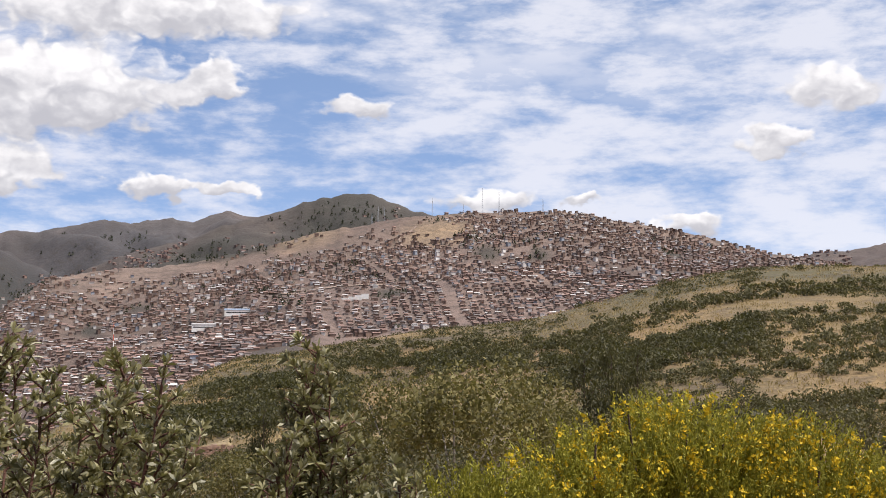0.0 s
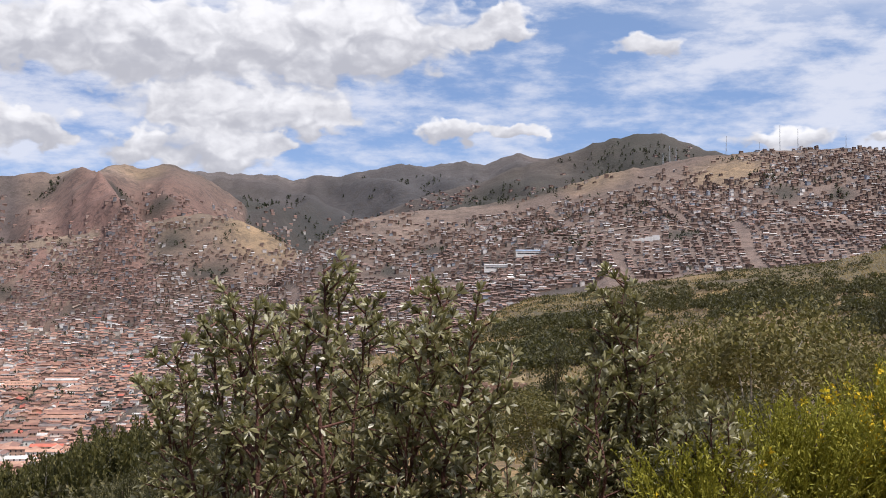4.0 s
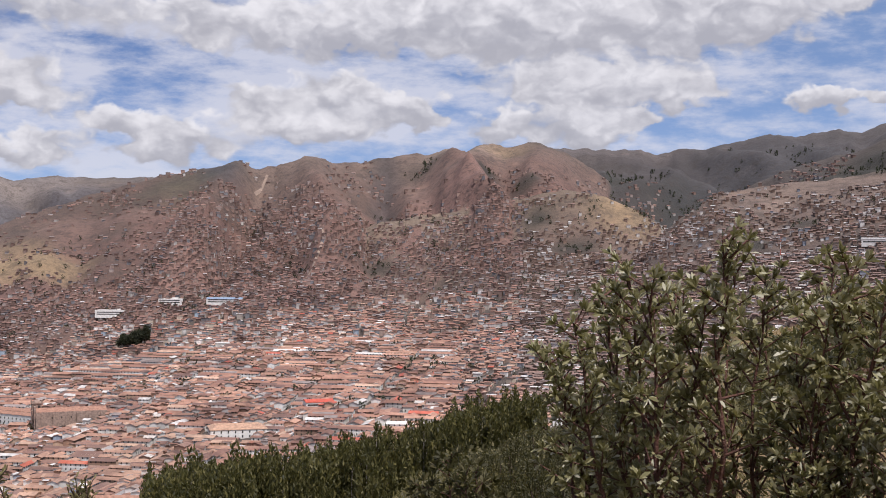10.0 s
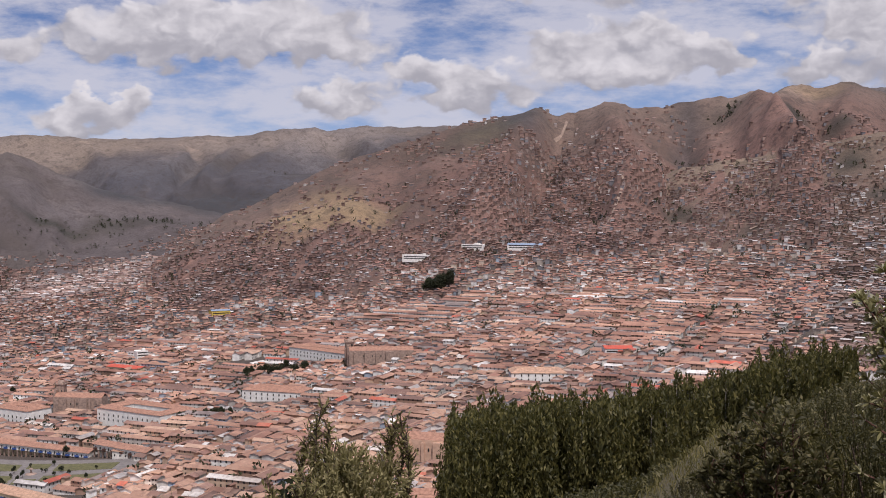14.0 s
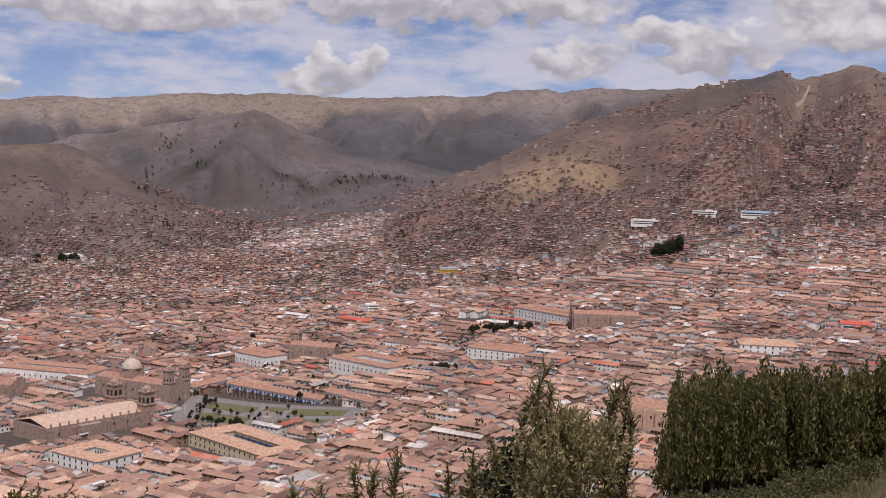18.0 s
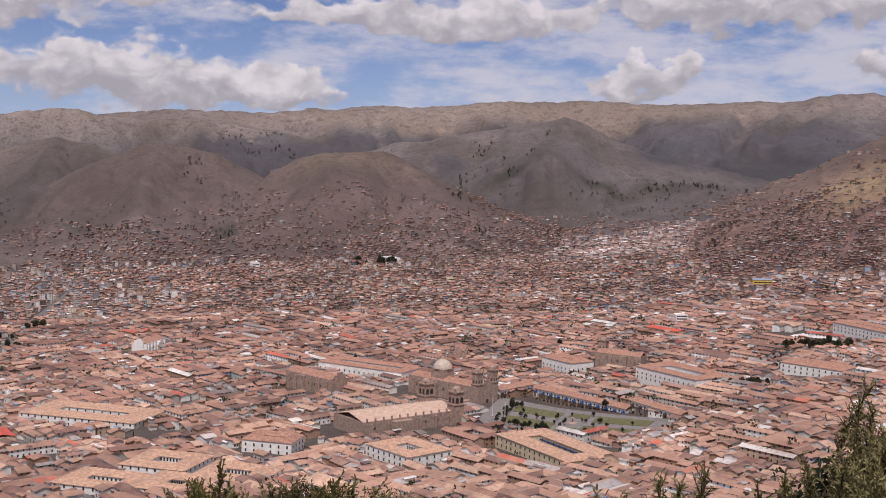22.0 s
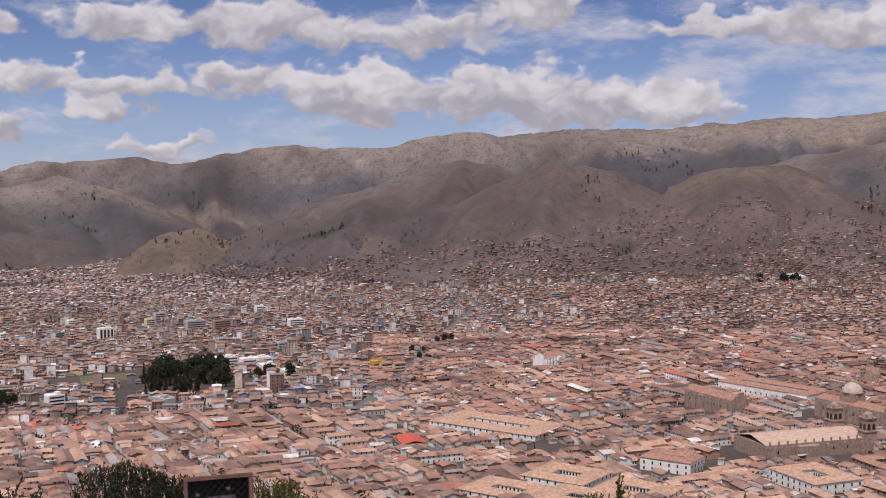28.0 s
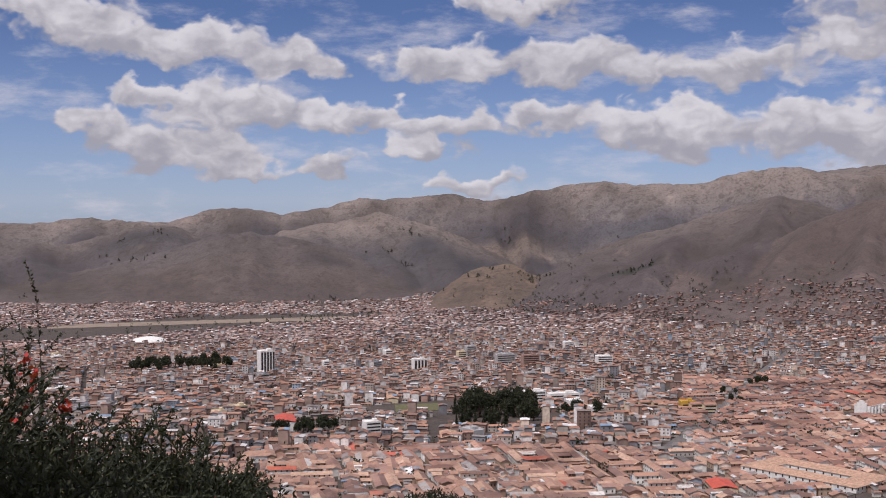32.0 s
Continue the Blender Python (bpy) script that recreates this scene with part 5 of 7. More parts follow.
def tree_kind(name, label, seed, height, spread, leafmat, n, size, kind="round", bark=None):
    """One tree with its parts, standing at the origin, to be copied."""
    g = np.random.default_rng(seed)
    root = thing(name, (0, 0, 0), label, "tree" if height > 3.2 else "bush")
    segs, blobs = [], []
    top = height
    if kind == "column":          # slim upright crowns
        segs.append(((0, 0, -0.6), (0, 0, height * 0.9), height * 0.016, height * 0.004))
        for i in range(11):
            f = 0.18 + 0.78 * i / 10
            rr = spread * (0.55 + 0.45 * math.sin(math.pi * min(1, 0.15 + f * 0.8))) * (1.1 - 0.62 * f)
            a = g.uniform(0, 6.3)
            c = np.array([math.cos(a), math.sin(a), 0]) * rr * 0.45 + np.array([0, 0, f * height])
            segs.append(((0, 0, f * height - rr * 0.6), tuple(c), height * 0.006, height * 0.002))
            blobs.append((*c, rr * 0.7, rr * 0.7, height * 0.09))
    elif kind == "cone":
        segs.append(((0, 0, -0.5), (0, 0, height * 0.92), height * 0.02, height * 0.005))
        for i in range(10):
            f = 0.08 + 0.9 * i / 9
            rr = spread * (1.05 - f)
            blobs.append((g.normal() * rr * 0.15, g.normal() * rr * 0.15, f * height, rr * 0.8, rr * 0.8, height * 0.08))
    else:
        m = 6 if height > 3.2 else 5
        for i in range(m):
            a = 6.283 * i / m + g.uniform(-0.4, 0.4)
            q = spread * g.uniform(0.35, 0.75)
            c = np.array([math.cos(a) * q, math.sin(a) * q, height * g.uniform(0.45, 0.82)])
            mid = c * np.array([0.4, 0.4, 0.55])
            segs.append(((0, 0, -0.4), tuple(mid), height * 0.012, height * 0.008))
            segs.append((tuple(mid), tuple(c), height * 0.008, height * 0.003))
            blobs.append((*c, spread * g.uniform(0.34, 0.5), spread * g.uniform(0.34, 0.5), height * g.uniform(0.16, 0.26)))
        blobs.append((0, 0, height * 0.8, spread * 0.45, spread * 0.45, height * 0.2))
        if height < 3.2:
            blobs += [(g.normal() * spread * 0.4, g.normal() * spread * 0.4, height * 0.25, spread * 0.55, spread * 0.55, height * 0.3) for _ in range(3)]
    V, Q = tubes(segs)
    part("trunk", quads_mesh("trunk", V, Q, [bark or BARK], smooth=True), root)
    pos = blob_points(g, n, blobs)
    pos = pos[pos[:, 2] > 0.02 * height]
    V, Q = cards(pos, g.uniform(0.6, 1.4, len(pos)) * size, g, up={"column": 2.2, "cone": 0.8}.get(kind, 0.2), aspect=0.34 if kind == "column" else 0.55)
    part("crown", quads_mesh("crown", V, Q, [leafmat]), root)
    return root


def plant(template, az, r, scale=1.0, group="", dz=0.0, used=set()):
    x, y, z = spot_at(az, r, dz)
    t = hash2(az * 3.1, r * 1.7, 2.0) * 6.28
    m = Matrix.Translation((x, y, z)) @ Matrix.Rotation(t, 4, "Z") @ Matrix.Diagonal((scale, scale, scale * (0.9 + 0.25 * hash2(az, r, 5.0)), 1))
    if template.name not in used:
        used.add(template.name)
        template.matrix_basis = m
        ob = template
    else:
        ob = copy_thing(template, Matrix.Identity(4))
        ob.matrix_basis = m
    if group:
        ob["group"] = group
    return ob


EUCA = [tree_kind("eucalyptus_tree", "tall slim dark green eucalyptus in a hillside wood", 100 + k, 19 + k, 2.9 + 0.3 * k, LEAF_WOOD, 1500, 0.9, "column", BARK_PALE) for k in range(3)]
FINE = [tree_kind("low_bush", "low brownish green bush on the near slope", 180 + k, 2.0 + 0.4 * k, 1.5, LEAF_SCRUB if k else LEAF_OLIVE, 2400, 0.10) for k in range(2)]
SCRUB = [tree_kind("scrub_bush", "dense grey-green bush on a dry hillside", 120 + k, 2.4 + 0.3 * k, 1.7 + 0.25 * k, LEAF_SCRUB, 1300, 0.19) for k in range(4)]
OLIVE = [tree_kind("olive_green_tree", "bushy olive-green tree with pale bare limbs", 140 + k, 5.2 + 0.6 * k, 2.6, LEAF_OLIVE, 4800, 0.165, "round", BARK_PALE) for k in range(2)]
DARKT = [tree_kind("dark_tree", "broad dark green tree among the houses", 150 + k, 13 + k, 5.0, LEAF_DARK, 1500, 1.0) for k in range(2)]
CYPR = [tree_kind("cypress", "dark pointed cypress tree", 160 + k, 11 + k, 2.0, LEAF_DARK, 1100, 0.6, "cone") for k in range(2)]
PINE = [tree_kind("young_pine", "dense dark upright tree on the slope", 170 + k, 7 + k, 2.0, LEAF_EUCA, 3600, 0.23, "column") for k in range(2)]

# --- shrubs beside the path
near_shrub("silver_leaf_shrub", 23.0, 5.0, 0.06, 1.52, "silvery green shrub with leaf rosettes and reddish stems", 1, leaders=21, twigs=36, profile=[0.78, 0.875, 0.985, 0.90, 0.88, 0.985, 1.0, 0.885, 0.90, 0.925, 0.885, 0.81, 0.74], bare=0.32)
near_shrub("silver_leaf_shrub", 8.7, 5.2, 0.04, 0.80, "slender silvery green shrub with one tall leader", 2, leaders=19, twigs=38, profile=[0.55, 0.72, 1.0, 0.75, 0.6], bare=0.22)
near_shrub("silver_leaf_shrub", 15.0, 4.6, -0.42, 0.55, "low silvery green shrub with one upright shoot", 3, leaders=9, twigs=26, profile=[0.75, 0.8, 1.0, 0.75])
near_shrub("silver_leaf_shrub", 5.0, 4.9, -0.42, 0.55, "low silvery green shrub beside yellow broom", 4, leaders=9, twigs=26)
BLOOM = (FLOWER_YELLOW, 0.30, 0.021, "small yellow flowers")
for k, (az_, r_, top_, w_, m_) in enumerate([(-8.2, 6.0, -0.20, 0.95, 640), (-12.6, 6.2, -0.30, 0.95, 600), (-3.4, 5.8, -0.36, 0.85, 520), (-17.0, 6.4, -0.50, 1.1, 560), (1.0, 5.4, -0.50, 0.75, 460), (4.6, 4.8, -0.62, 0.5, 300)]):
    spike_bush("broom_shrub", az_, r_, top_, w_, "bright green broom bush with yellow flowers" if k < 4 else "low yellow-green broom seedlings", 20 + k, shoots=m_, shoot=0.40, leaf=(0.024, 0.0085), per=34, mats=LEAF_BROOM, flowers=BLOOM if k < 4 else (FLOWER_YELLOW, 0.02, 0.016, "small yellow flowers"), group="broom beside the path")
spike_bush("pale_flowered_shrub", -11.8, 4.7, -0.56, 0.40, "grey shrub with small white flowers", 31, shoots=160, shoot=0.14, leaf=(0.024, 0.009), mats=LEAF_SCRUB, flowers=(FLOWER_WHITE, 0.4, 0.018, "white flowers"))
for k, (az_, r_, top_, w_, ld) in enumerate([(55.3, 9.0, -1.40, 0.32, 6), (51.6, 9.2, -1.44, 0.26, 5), (57.5, 7.6, -1.62, 0.9, 5), (62.5, 7.4, -1.82, 1.2, 6), (66.5, 7.2, -1.92, 0.7, 4)]):
    near_shrub("spiky_shrub", az_, r_, top_, w_, "upright brownish green shrub with pointed shoots", 40 + k, leaders=ld, twigs=46, mode="spike", leaf=(0.05, 0.014), mats=LEAF_SPIKE, bare=0.35)
spike_bush("spiky_shrub", 53.9, 8.8, -1.85, 0.75, "broad brownish green shrub with pointed shoots", 46, shoots=420, shoot=0.34, leaf=(0.045, 0.014), mats=LEAF_SPIKE)
for k, (az_, r_, top_, w_) in enumerate([(84.8, 7.0, -1.80, 0.5), (82.6, 7.0, -1.90, 0.7), (80.4, 7.0, -1.87, 0.6), (78.3, 7.1, -1.95, 0.6), (76.6, 7.2, -1.94, 0.5), (87.4, 6.8, -1.87, 0.5)]):
    near_shrub("silver_leaf_shrub", az_, r_, top_, w_, "leafy green shrub top below the path", 50 + k, leaders=10, twigs=40, mode="spike", leaf=(0.034, 0.013), mats=LEAF_SPIKE if k % 2 else LEAF_OLIVE)
for k, (az_, top_) in enumerate([(85.6, -1.98), (83.6, -1.95), (81.4, -1.98), (79.3, -2.0), (77.2, -2.03)]):
    spike_bush("leafy_shrub", az_, 7.1, top_, 0.42, "dense olive green shrub below the path", 200 + k, shoots=330, shoot=0.15, leaf=(0.032, 0.011), per=18, upright=0.6, mats=(LEAF_OLIVE, LEAF_SPIKE, LEAF_SCRUB)[k % 3], group="shrub tops below the path")
for k, (az_, r_, top_, w_, mt) in enumerate([(105.9, 9.0, -2.28, 0.8, LEAF_DARK), (107.8, 9.2, -2.25, 0.9, LEAF_DARK), (101.2, 8.0, -2.10, 0.6, LEAF_OLIVE), (99.6, 8.4, -2.36, 0.5, LEAF_SCRUB), (104.8, 7.4, -2.10, 0.6, LEAF_OLIVE), (97.8, 8.6, -2.50, 0.5, LEAF_OLIVE)]):
    spike_bush("slope_bush", az_, r_, top_, w_, "dark leafy bush beside the floodlight" if mt == LEAF_DARK else "olive green bush beside the floodlight", 90 + k, shoots=420, shoot=0.14, leaf=(0.03, 0.011), per=18, mats=mt, group="bushes by the floodlight")
for k, (az_, r_, top_, w_) in enumerate([(27.0, 8.5, -1.05, 1.0), (29.8, 9.2, -1.36, 1.1), (32.6, 9.2, -1.68, 1.1), (35.6, 9.8, -2.15, 1.0), (28.6, 6.6, -1.06, 0.9), (32.4, 6.8, -1.38, 0.9), (36.2, 7.2, -1.78, 0.9), (39.2, 8.4, -2.35, 0.9)]):
    spike_bush("dark_slope_bush", az_, r_, top_, w_, "dark fine-leaved bush on the slope below the path", 110 + k, shoots=640, shoot=0.10, leaf=(0.020, 0.008), per=20, mats=(LEAF_SCRUB, LEAF_EUCA, LEAF_OLIVE)[k % 3], group="dark bushes below the path")
near_shrub("silver_leaf_shrub", 35.0, 6.2, -1.08, 0.7, "dull green leafy shrub below the path", 7, leaders=10, twigs=34, bare=0.3, mats=LEAF_SCRUB)
for k, (az_, r_, top_, w_) in enumerate([(129.6, 4.0, -0.44, 1.0), (124.4, 4.2, -0.64, 1.1), (120.2, 4.4, -0.78, 1.1), (116.6, 4.6, -1.02, 0.9), (126.0, 3.2, -0.62, 1.0), (134.0, 3.6, -0.2, 1.0), (121.5, 3.4, -0.80, 0.9), (117.5, 3.6, -0.98, 0.8), (131.5, 4.6, -0.30, 0.7)]):
    spike_bush("dark_thicket", az_, r_, top_, w_, "dark green thicket of fine stems by the path", 60 + k, shoots=900, shoot=0.10, leaf=(0.017, 0.0075), per=26, upright=0.3, mats=LEAF_DARK, group="thicket by the path")
for k, (az_, top_, ld) in enumerate([(127.8, -0.02, 1), (127.0, -0.36, 2), (124.9, -0.26, 2), (124.2, -0.34, 1), (126.3, -0.44, 2), (118.6, -0.55, 1)]):
    near_shrub("flower_stalk", az_, 4.1, top_, 0.16, "thin dark seed stalk with red flowers", 80 + k, leaders=ld, twigs=10, mode="spike", leaf=(0.012, 0.006), mats=LEAF_DARK, bare=0.4, flowers=(FLOWER_RED, 0.16, 0.020, "red flowers"))

# --- trees and bushes on the slopes round the path
gr = np.random.default_rng(5)


def spread(n, az0, az1, r0, r1):
    return zip(gr.uniform(az0, az1, n), np.sqrt(gr.uniform(r0 ** 2, r1 ** 2, n)))


# the tops of the wood lie along one falling line above the town
def wood_top(a):
    return np.interp(a, [27.5, 30.1, 31.9, 33.8, 35.9, 38, 40.7, 43.4, 46.1, 47.7], [-6.2, -6.6, -6.9, -7.5, -8.3, -8.7, -9.3, -9.4, -9.6, -10.0])


for k, (a, r) in enumerate(spread(300, 29.5, 47.7, 188, 262)):
    tall = r * math.tan(radians(wood_top(a) + 0.15 - abs(gr.normal()) * 0.75)) - spot_at(a, r)[2]
    if tall > 9:
        plant(EUCA[k % 3], a, r, min(tall, 25) / 21.5, "hillside eucalyptus wood")
for a, r, s, kind in [(2.2, 36, 0.95, OLIVE[0]), (-0.5, 40, 0.85, OLIVE[1]), (4.6, 40, 0.8, OLIVE[1]), (-2.6, 48, 0.8, OLIVE[0]), (7.5, 44, 0.75, OLIVE[1]), (12.0, 38, 0.62, OLIVE[0]), (-7.0, 38, 0.7, OLIVE[1])]:
    plant(kind, a, r, s)
for a, r, s in [(-3.9, 60, 1.0), (-5.2, 63, 0.9), (-6.4, 60, 0.75), (9.6, 52, 0.8), (11.2, 60, 0.7), (6.2, 70, 0.8), (15.0, 62, 0.6), (-1.8, 72, 0.8)]:
    plant(PINE[int(s * 20) % 2], a, r, s)
# a strip of bushes is a row of things where it is near, and one joined mass on the hill beyond
def under_view(a, r, h):
    """Whether a plant of height h stays below the line where the town begins."""
    lim = np.interp(a, [20, 24, 30, 36, 44, 50, 56], [-3.5, -5.8, -8.4, -12.2, -15.5, -18.0, -20])
    return spot_at(a, r)[2] + h < r * math.tan(radians(lim))


for k, (a, r) in enumerate(spread(90, -19, 26, 34, 110)):
    if (r > 50 or abs(a - 1) > 6) and (a < 20 or under_view(a, r, 2.2)):
        plant(SCRUB[k % 4], a, r, 0.55 + 0.45 * gr.uniform(), "scrub on the slope")
for k, (a, r) in enumerate(spread(60, 23, 52, 50, 120)):
    if under_view(a, r, 2.6):
        plant(SCRUB[k % 4], a, r, 0.6 + 0.5 * gr.uniform(), "scrub below the path")
for k, (a, r) in enumerate(spread(150, 24, 44, 13, 60)):
    lim = np.interp(a, [20, 24, 30, 36, 40, 44], [-5.5, -7.0, -9.8, -13.0, -16.5, -18.5])
    if spot_at(a, r)[2] + 1.1 < r * math.tan(radians(lim)):
        plant(FINE[k % 2], a, r, 0.42 + 0.3 * gr.uniform(), "low bushes below the path")
for k, (a, r) in enumerate(spread(46, 1, 20, 17, 42)):
    if spot_at(a, r)[2] + 1.3 < r * math.tan(radians(-8.2 if a > 8 else -6.0)):
        plant(FINE[k % 2], a, r, 0.45 + 0.3 * gr.uniform(), "low bushes below the path")
for k, (a, r) in enumerate(spread(60, 25, 47, 90, 200)):
    if under_view(a, r, 5.0):
        plant(OLIVE[k % 2], a, r, 0.7 + 0.3 * gr.uniform(), "small trees below the path")


def bush_mass(name, label, zones, leafmat, per=150, card=0.24, low=None):
    pos, size = [], []
    for n, a0, a1, r0, r1, h, gap in zones:
        a, r = np.radians(gr.uniform(a0, a1, n)), np.sqrt(gr.uniform(r0 ** 2, r1 ** 2, n))
        r = r + 10 * np.sin(a * 14)
        x, y = -np.sin(a) * r, np.cos(a) * r
        ok = fbm(x / 30, y / 30, 77, 3) > gap
        if low:
            ok &= (ground_z(x, y) + h * 0.9) / r < np.tan(np.radians(np.interp(np.degrees(a), *low)))
        x, y = x[ok], y[ok]
        hh = h * gr.uniform(0.5, 1.2, len(x))
        c = np.repeat(np.stack([x, y, ground_z(x, y)], -1), per, 0)
        s = np.repeat(hh, per)[:, None]
        d = gr.normal(size=c.shape)
        d /= np.linalg.norm(d, axis=1, keepdims=True)
        q = d * np.array([0.75, 0.75, 0.5]) * s * gr.uniform(0.5, 1.05, (len(c), 1))
        q += np.repeat(gr.normal(size=(len(x), 3)) * 0.15, per, 0) * s
        q[:, 2] = np.abs(q[:, 2]) + 0.1 * s[:, 0]
        pos.append(c + q)
        size.append(s[:, 0] * card * gr.uniform(0.6, 1.4, len(c)))
    V, Q = cards(np.concatenate(pos), np.concatenate(size), gr, up=0.4, aspect=0.55)
    return tagged(new(name, quads_mesh(name, V, Q, [leafmat])), label, "bushes", kind="stuff")


# the rest of the wood, past what one could count
n = 900
a, r = np.radians(gr.uniform(29.0, 47.6, n)), np.sqrt(gr.uniform(180 ** 2, 265 ** 2, n))
x, y = -np.sin(a) * r, np.cos(a) * r
z = ground_z(x, y)
tall = r * np.tan(np.radians(wood_top(np.degrees(a)) - 0.15 - np.abs(gr.normal(size=n)) * 0.7)) - z
ok = tall > 8
x, y, z, tall = x[ok], y[ok], z[ok], np.minimum(tall[ok], 24)
c = np.repeat(np.stack([x, y, z], -1), 190, 0)
hgt = np.repeat(tall, 190)
f = gr.uniform(0.2, 1.0, len(c))
rad = np.minimum(0.13 * hgt, 2.2) * (1.2 - 0.95 * f) * np.sqrt(gr.uniform(0.2, 1.0, len(c)))
t = gr.uniform(0, 6.283, len(c))
c = c + np.stack([rad * np.cos(t), rad * np.sin(t), f * hgt], -1)
V, Q = cards(c, gr.uniform(0.6, 1.2, len(c)), gr, up=2.2, aspect=0.34)
tagged(new("wood", quads_mesh("wood", V, Q, [LEAF_WOOD])), "dense eucalyptus wood on the slope above the town", "trees", kind="stuff")
bush_mass("plantation", "dark green plantation on the terraced slope", [(420, 7, 18.6, 142, 184, 2.3, -1), (330, -6, 14, 194, 226, 2.2, -0.3), (300, -19, 20, 60, 138, 1.7, -0.1), (240, -12, -2, 162, 198, 2.0, -0.35)], LEAF_EUCA, 170, 0.2)
LOW = ([20, 24, 30, 34, 36, 40, 44, 50], [-4.5, -6.0, -8.0, -10.2, -11.8, -14.2, -16.2, -19.0])
bush_mass("thicket_slope", "dark leafy scrub on the slope above the wood", [(200, 24, 38, 62, 200, 2.0, -0.25), (120, 52, 60, 90, 200, 1.6, -0.1)], LEAF_EUCA, 320, 0.11, LOW)
bush_mass("wood_edge", "dark undergrowth at the foot of the eucalyptus wood", [(260, 37, 47.6, 140, 186, 3.0, -0.6)], LEAF_EUCA, 170, 0.16)
bush_mass("slope_scrub", "dense brownish green scrub on the slope below the path", [(800, 22, 50, 14, 70, 1.1, -0.45), (500, 22, 46, 60, 190, 2.2, -0.35)], LEAF_SCRUB, 240, 0.10, LOW)
bush_mass("hill_bushes", "grey-green bushes in strips on the grassy hill", [(260, -19, 9, 222, 250, 2.3, -0.2), (150, -19, 18, 262, 330, 2.0, 0.08), (300, -19, 0, 150, 200, 1.7, -0.15), (420, -20, -3, 66, 150, 1.3, -0.35)], LEAF_SCRUB, 110, 0.26)
for a, r, s in [(55.2, 185, 1.45), (53.9, 190, 1.0), (74.6, 285, 1.35), (73.2, 300, 1.25), (75.8, 295, 1.0), (106.8, 140, 0.8), (105.4, 150, 0.7), (116.5, 140, 0.95), (118.4, 135, 1.0), (113.6, 150, 0.6), (120.2, 120, 0.9), (72.0, 290, 0.85), (46.2, 420, 0.6), (79.4, 560, 0.6)]:
    plant(DARKT[int(s * 20) % 2], a, r, s)
for a, r, s in [(99.4, 150, 0.95), (107.6, 165, 1.1), (106.9, 168, 1.0), (98.0, 160, 0.6), (101.8, 155, 0.7)]:
    plant(CYPR[int(s * 20) % 2], a, r, s)
# low scrub and tufts that nobody could count
pos = []
for (n, a0, a1, r0, r1, size) in ((16000, -20, 30, 60, 330, 0.7), (4000, 24, 60, 70, 400, 1.1), (2500, 50, 131, 70, 400, 1.0), (2600, -20, 30, 200, 335, 1.2)):
    a, r = np.radians(gr.uniform(a0, a1, n)), np.sqrt(gr.uniform(r0 ** 2, r1 ** 2, n))
    x, y = -np.sin(a) * r, np.cos(a) * r
    ok = fbm(x / 24, y / 24, 81, 3) > (-0.05 if a0 > 20 else 0.06)
    x, y = x[ok], y[ok]
    z = ground_z(x, y)
    c = np.repeat(np.stack([x, y, z], -1), 9, 0)
    q = gr.normal(size=c.shape) * np.array([0.5, 0.5, 0.3]) * size
    q[:, 2] = np.abs(q[:, 2])
    pos.append(c + q)
pos = np.concatenate(pos)
V, Q = cards(pos, gr.uniform(0.25, 0.65, len(pos)), gr, up=0.6, aspect=0.5)
tagged(new("hillside_scrub", quads_mesh("hillside_scrub", V, Q, [LEAF_SCRUB])), "low grey-green scrub scattered over the slopes", "scrub", kind="stuff")
# dry grass on the terraces of the near hill
LEAF_STRAW = leaf_mat("straw_blade", [(0, (0.20, 0.145, 0.055)), (0.5, (0.34, 0.24, 0.10)), (1, (0.48, 0.36, 0.17))], 0.8, 0.2)
n = 12000
a, r = np.radians(gr.uniform(-21, 24, n)), np.sqrt(gr.uniform(45 ** 2, 335 ** 2, n))
x, y = -np.sin(a) * r, np.cos(a) * r
ok = fbm(x / 30, y / 30, 83, 3) > -0.25
c = np.repeat(np.stack([x, y, ground_z(x, y)], -1)[ok], 7, 0)
c[:, :2] += gr.normal(size=(len(c), 2)) * 0.5
o = gr.normal(size=c.shape) * 0.45 + np.array([0, 0, 1.0])
V, Q = leaves(c, o, gr.uniform(0.35, 0.9, len(c)), np.full(len(c), 0.10), gr, 0.3)
tagged(new("dry_grass", quads_mesh("dry_grass", V, Q, [LEAF_STRAW])), "straw-coloured dry grass on the terraced hill", "grass", kind="stuff")
# dry grass tufts near the path
n = 6000
a, r = np.radians(gr.uniform(-22, 131, n)), gr.uniform(2.4, 30, n)
x, y = -np.sin(a) * r, np.cos(a) * r
c = np.repeat(np.stack([x, y, ground_z(x, y)], -1), 7, 0)
c[:, :2] += gr.normal(size=(len(c), 2)) * 0.12
o = gr.normal(size=c.shape) * 0.35 + np.array([0, 0, 1.0])
V, Q = leaves(c, o, gr.uniform(0.2, 0.55, len(c)), np.full(len(c), 0.012), gr, 0.3)
tagged(new("grass_tufts", quads_mesh("grass_tufts", V, Q, [LEAF_OLIVE])), "yellow-green grass tufts beside the path", "grass", kind="stuff")


# --- the terrace with its stone retaining wall
STONE = tinted("red_fieldstone", [(0, (0.20, 0.10, 0.075)), (0.3, (0.26, 0.14, 0.10)), (0.6, (0.17, 0.085, 0.065)), (0.8, (0.30, 0.19, 0.14))], 0.95, 0.3, 1.5)
EARTH = simple("dry_grass_bank", (0.25, 0.185, 0.095), 0.95, 0.6, 0.25)


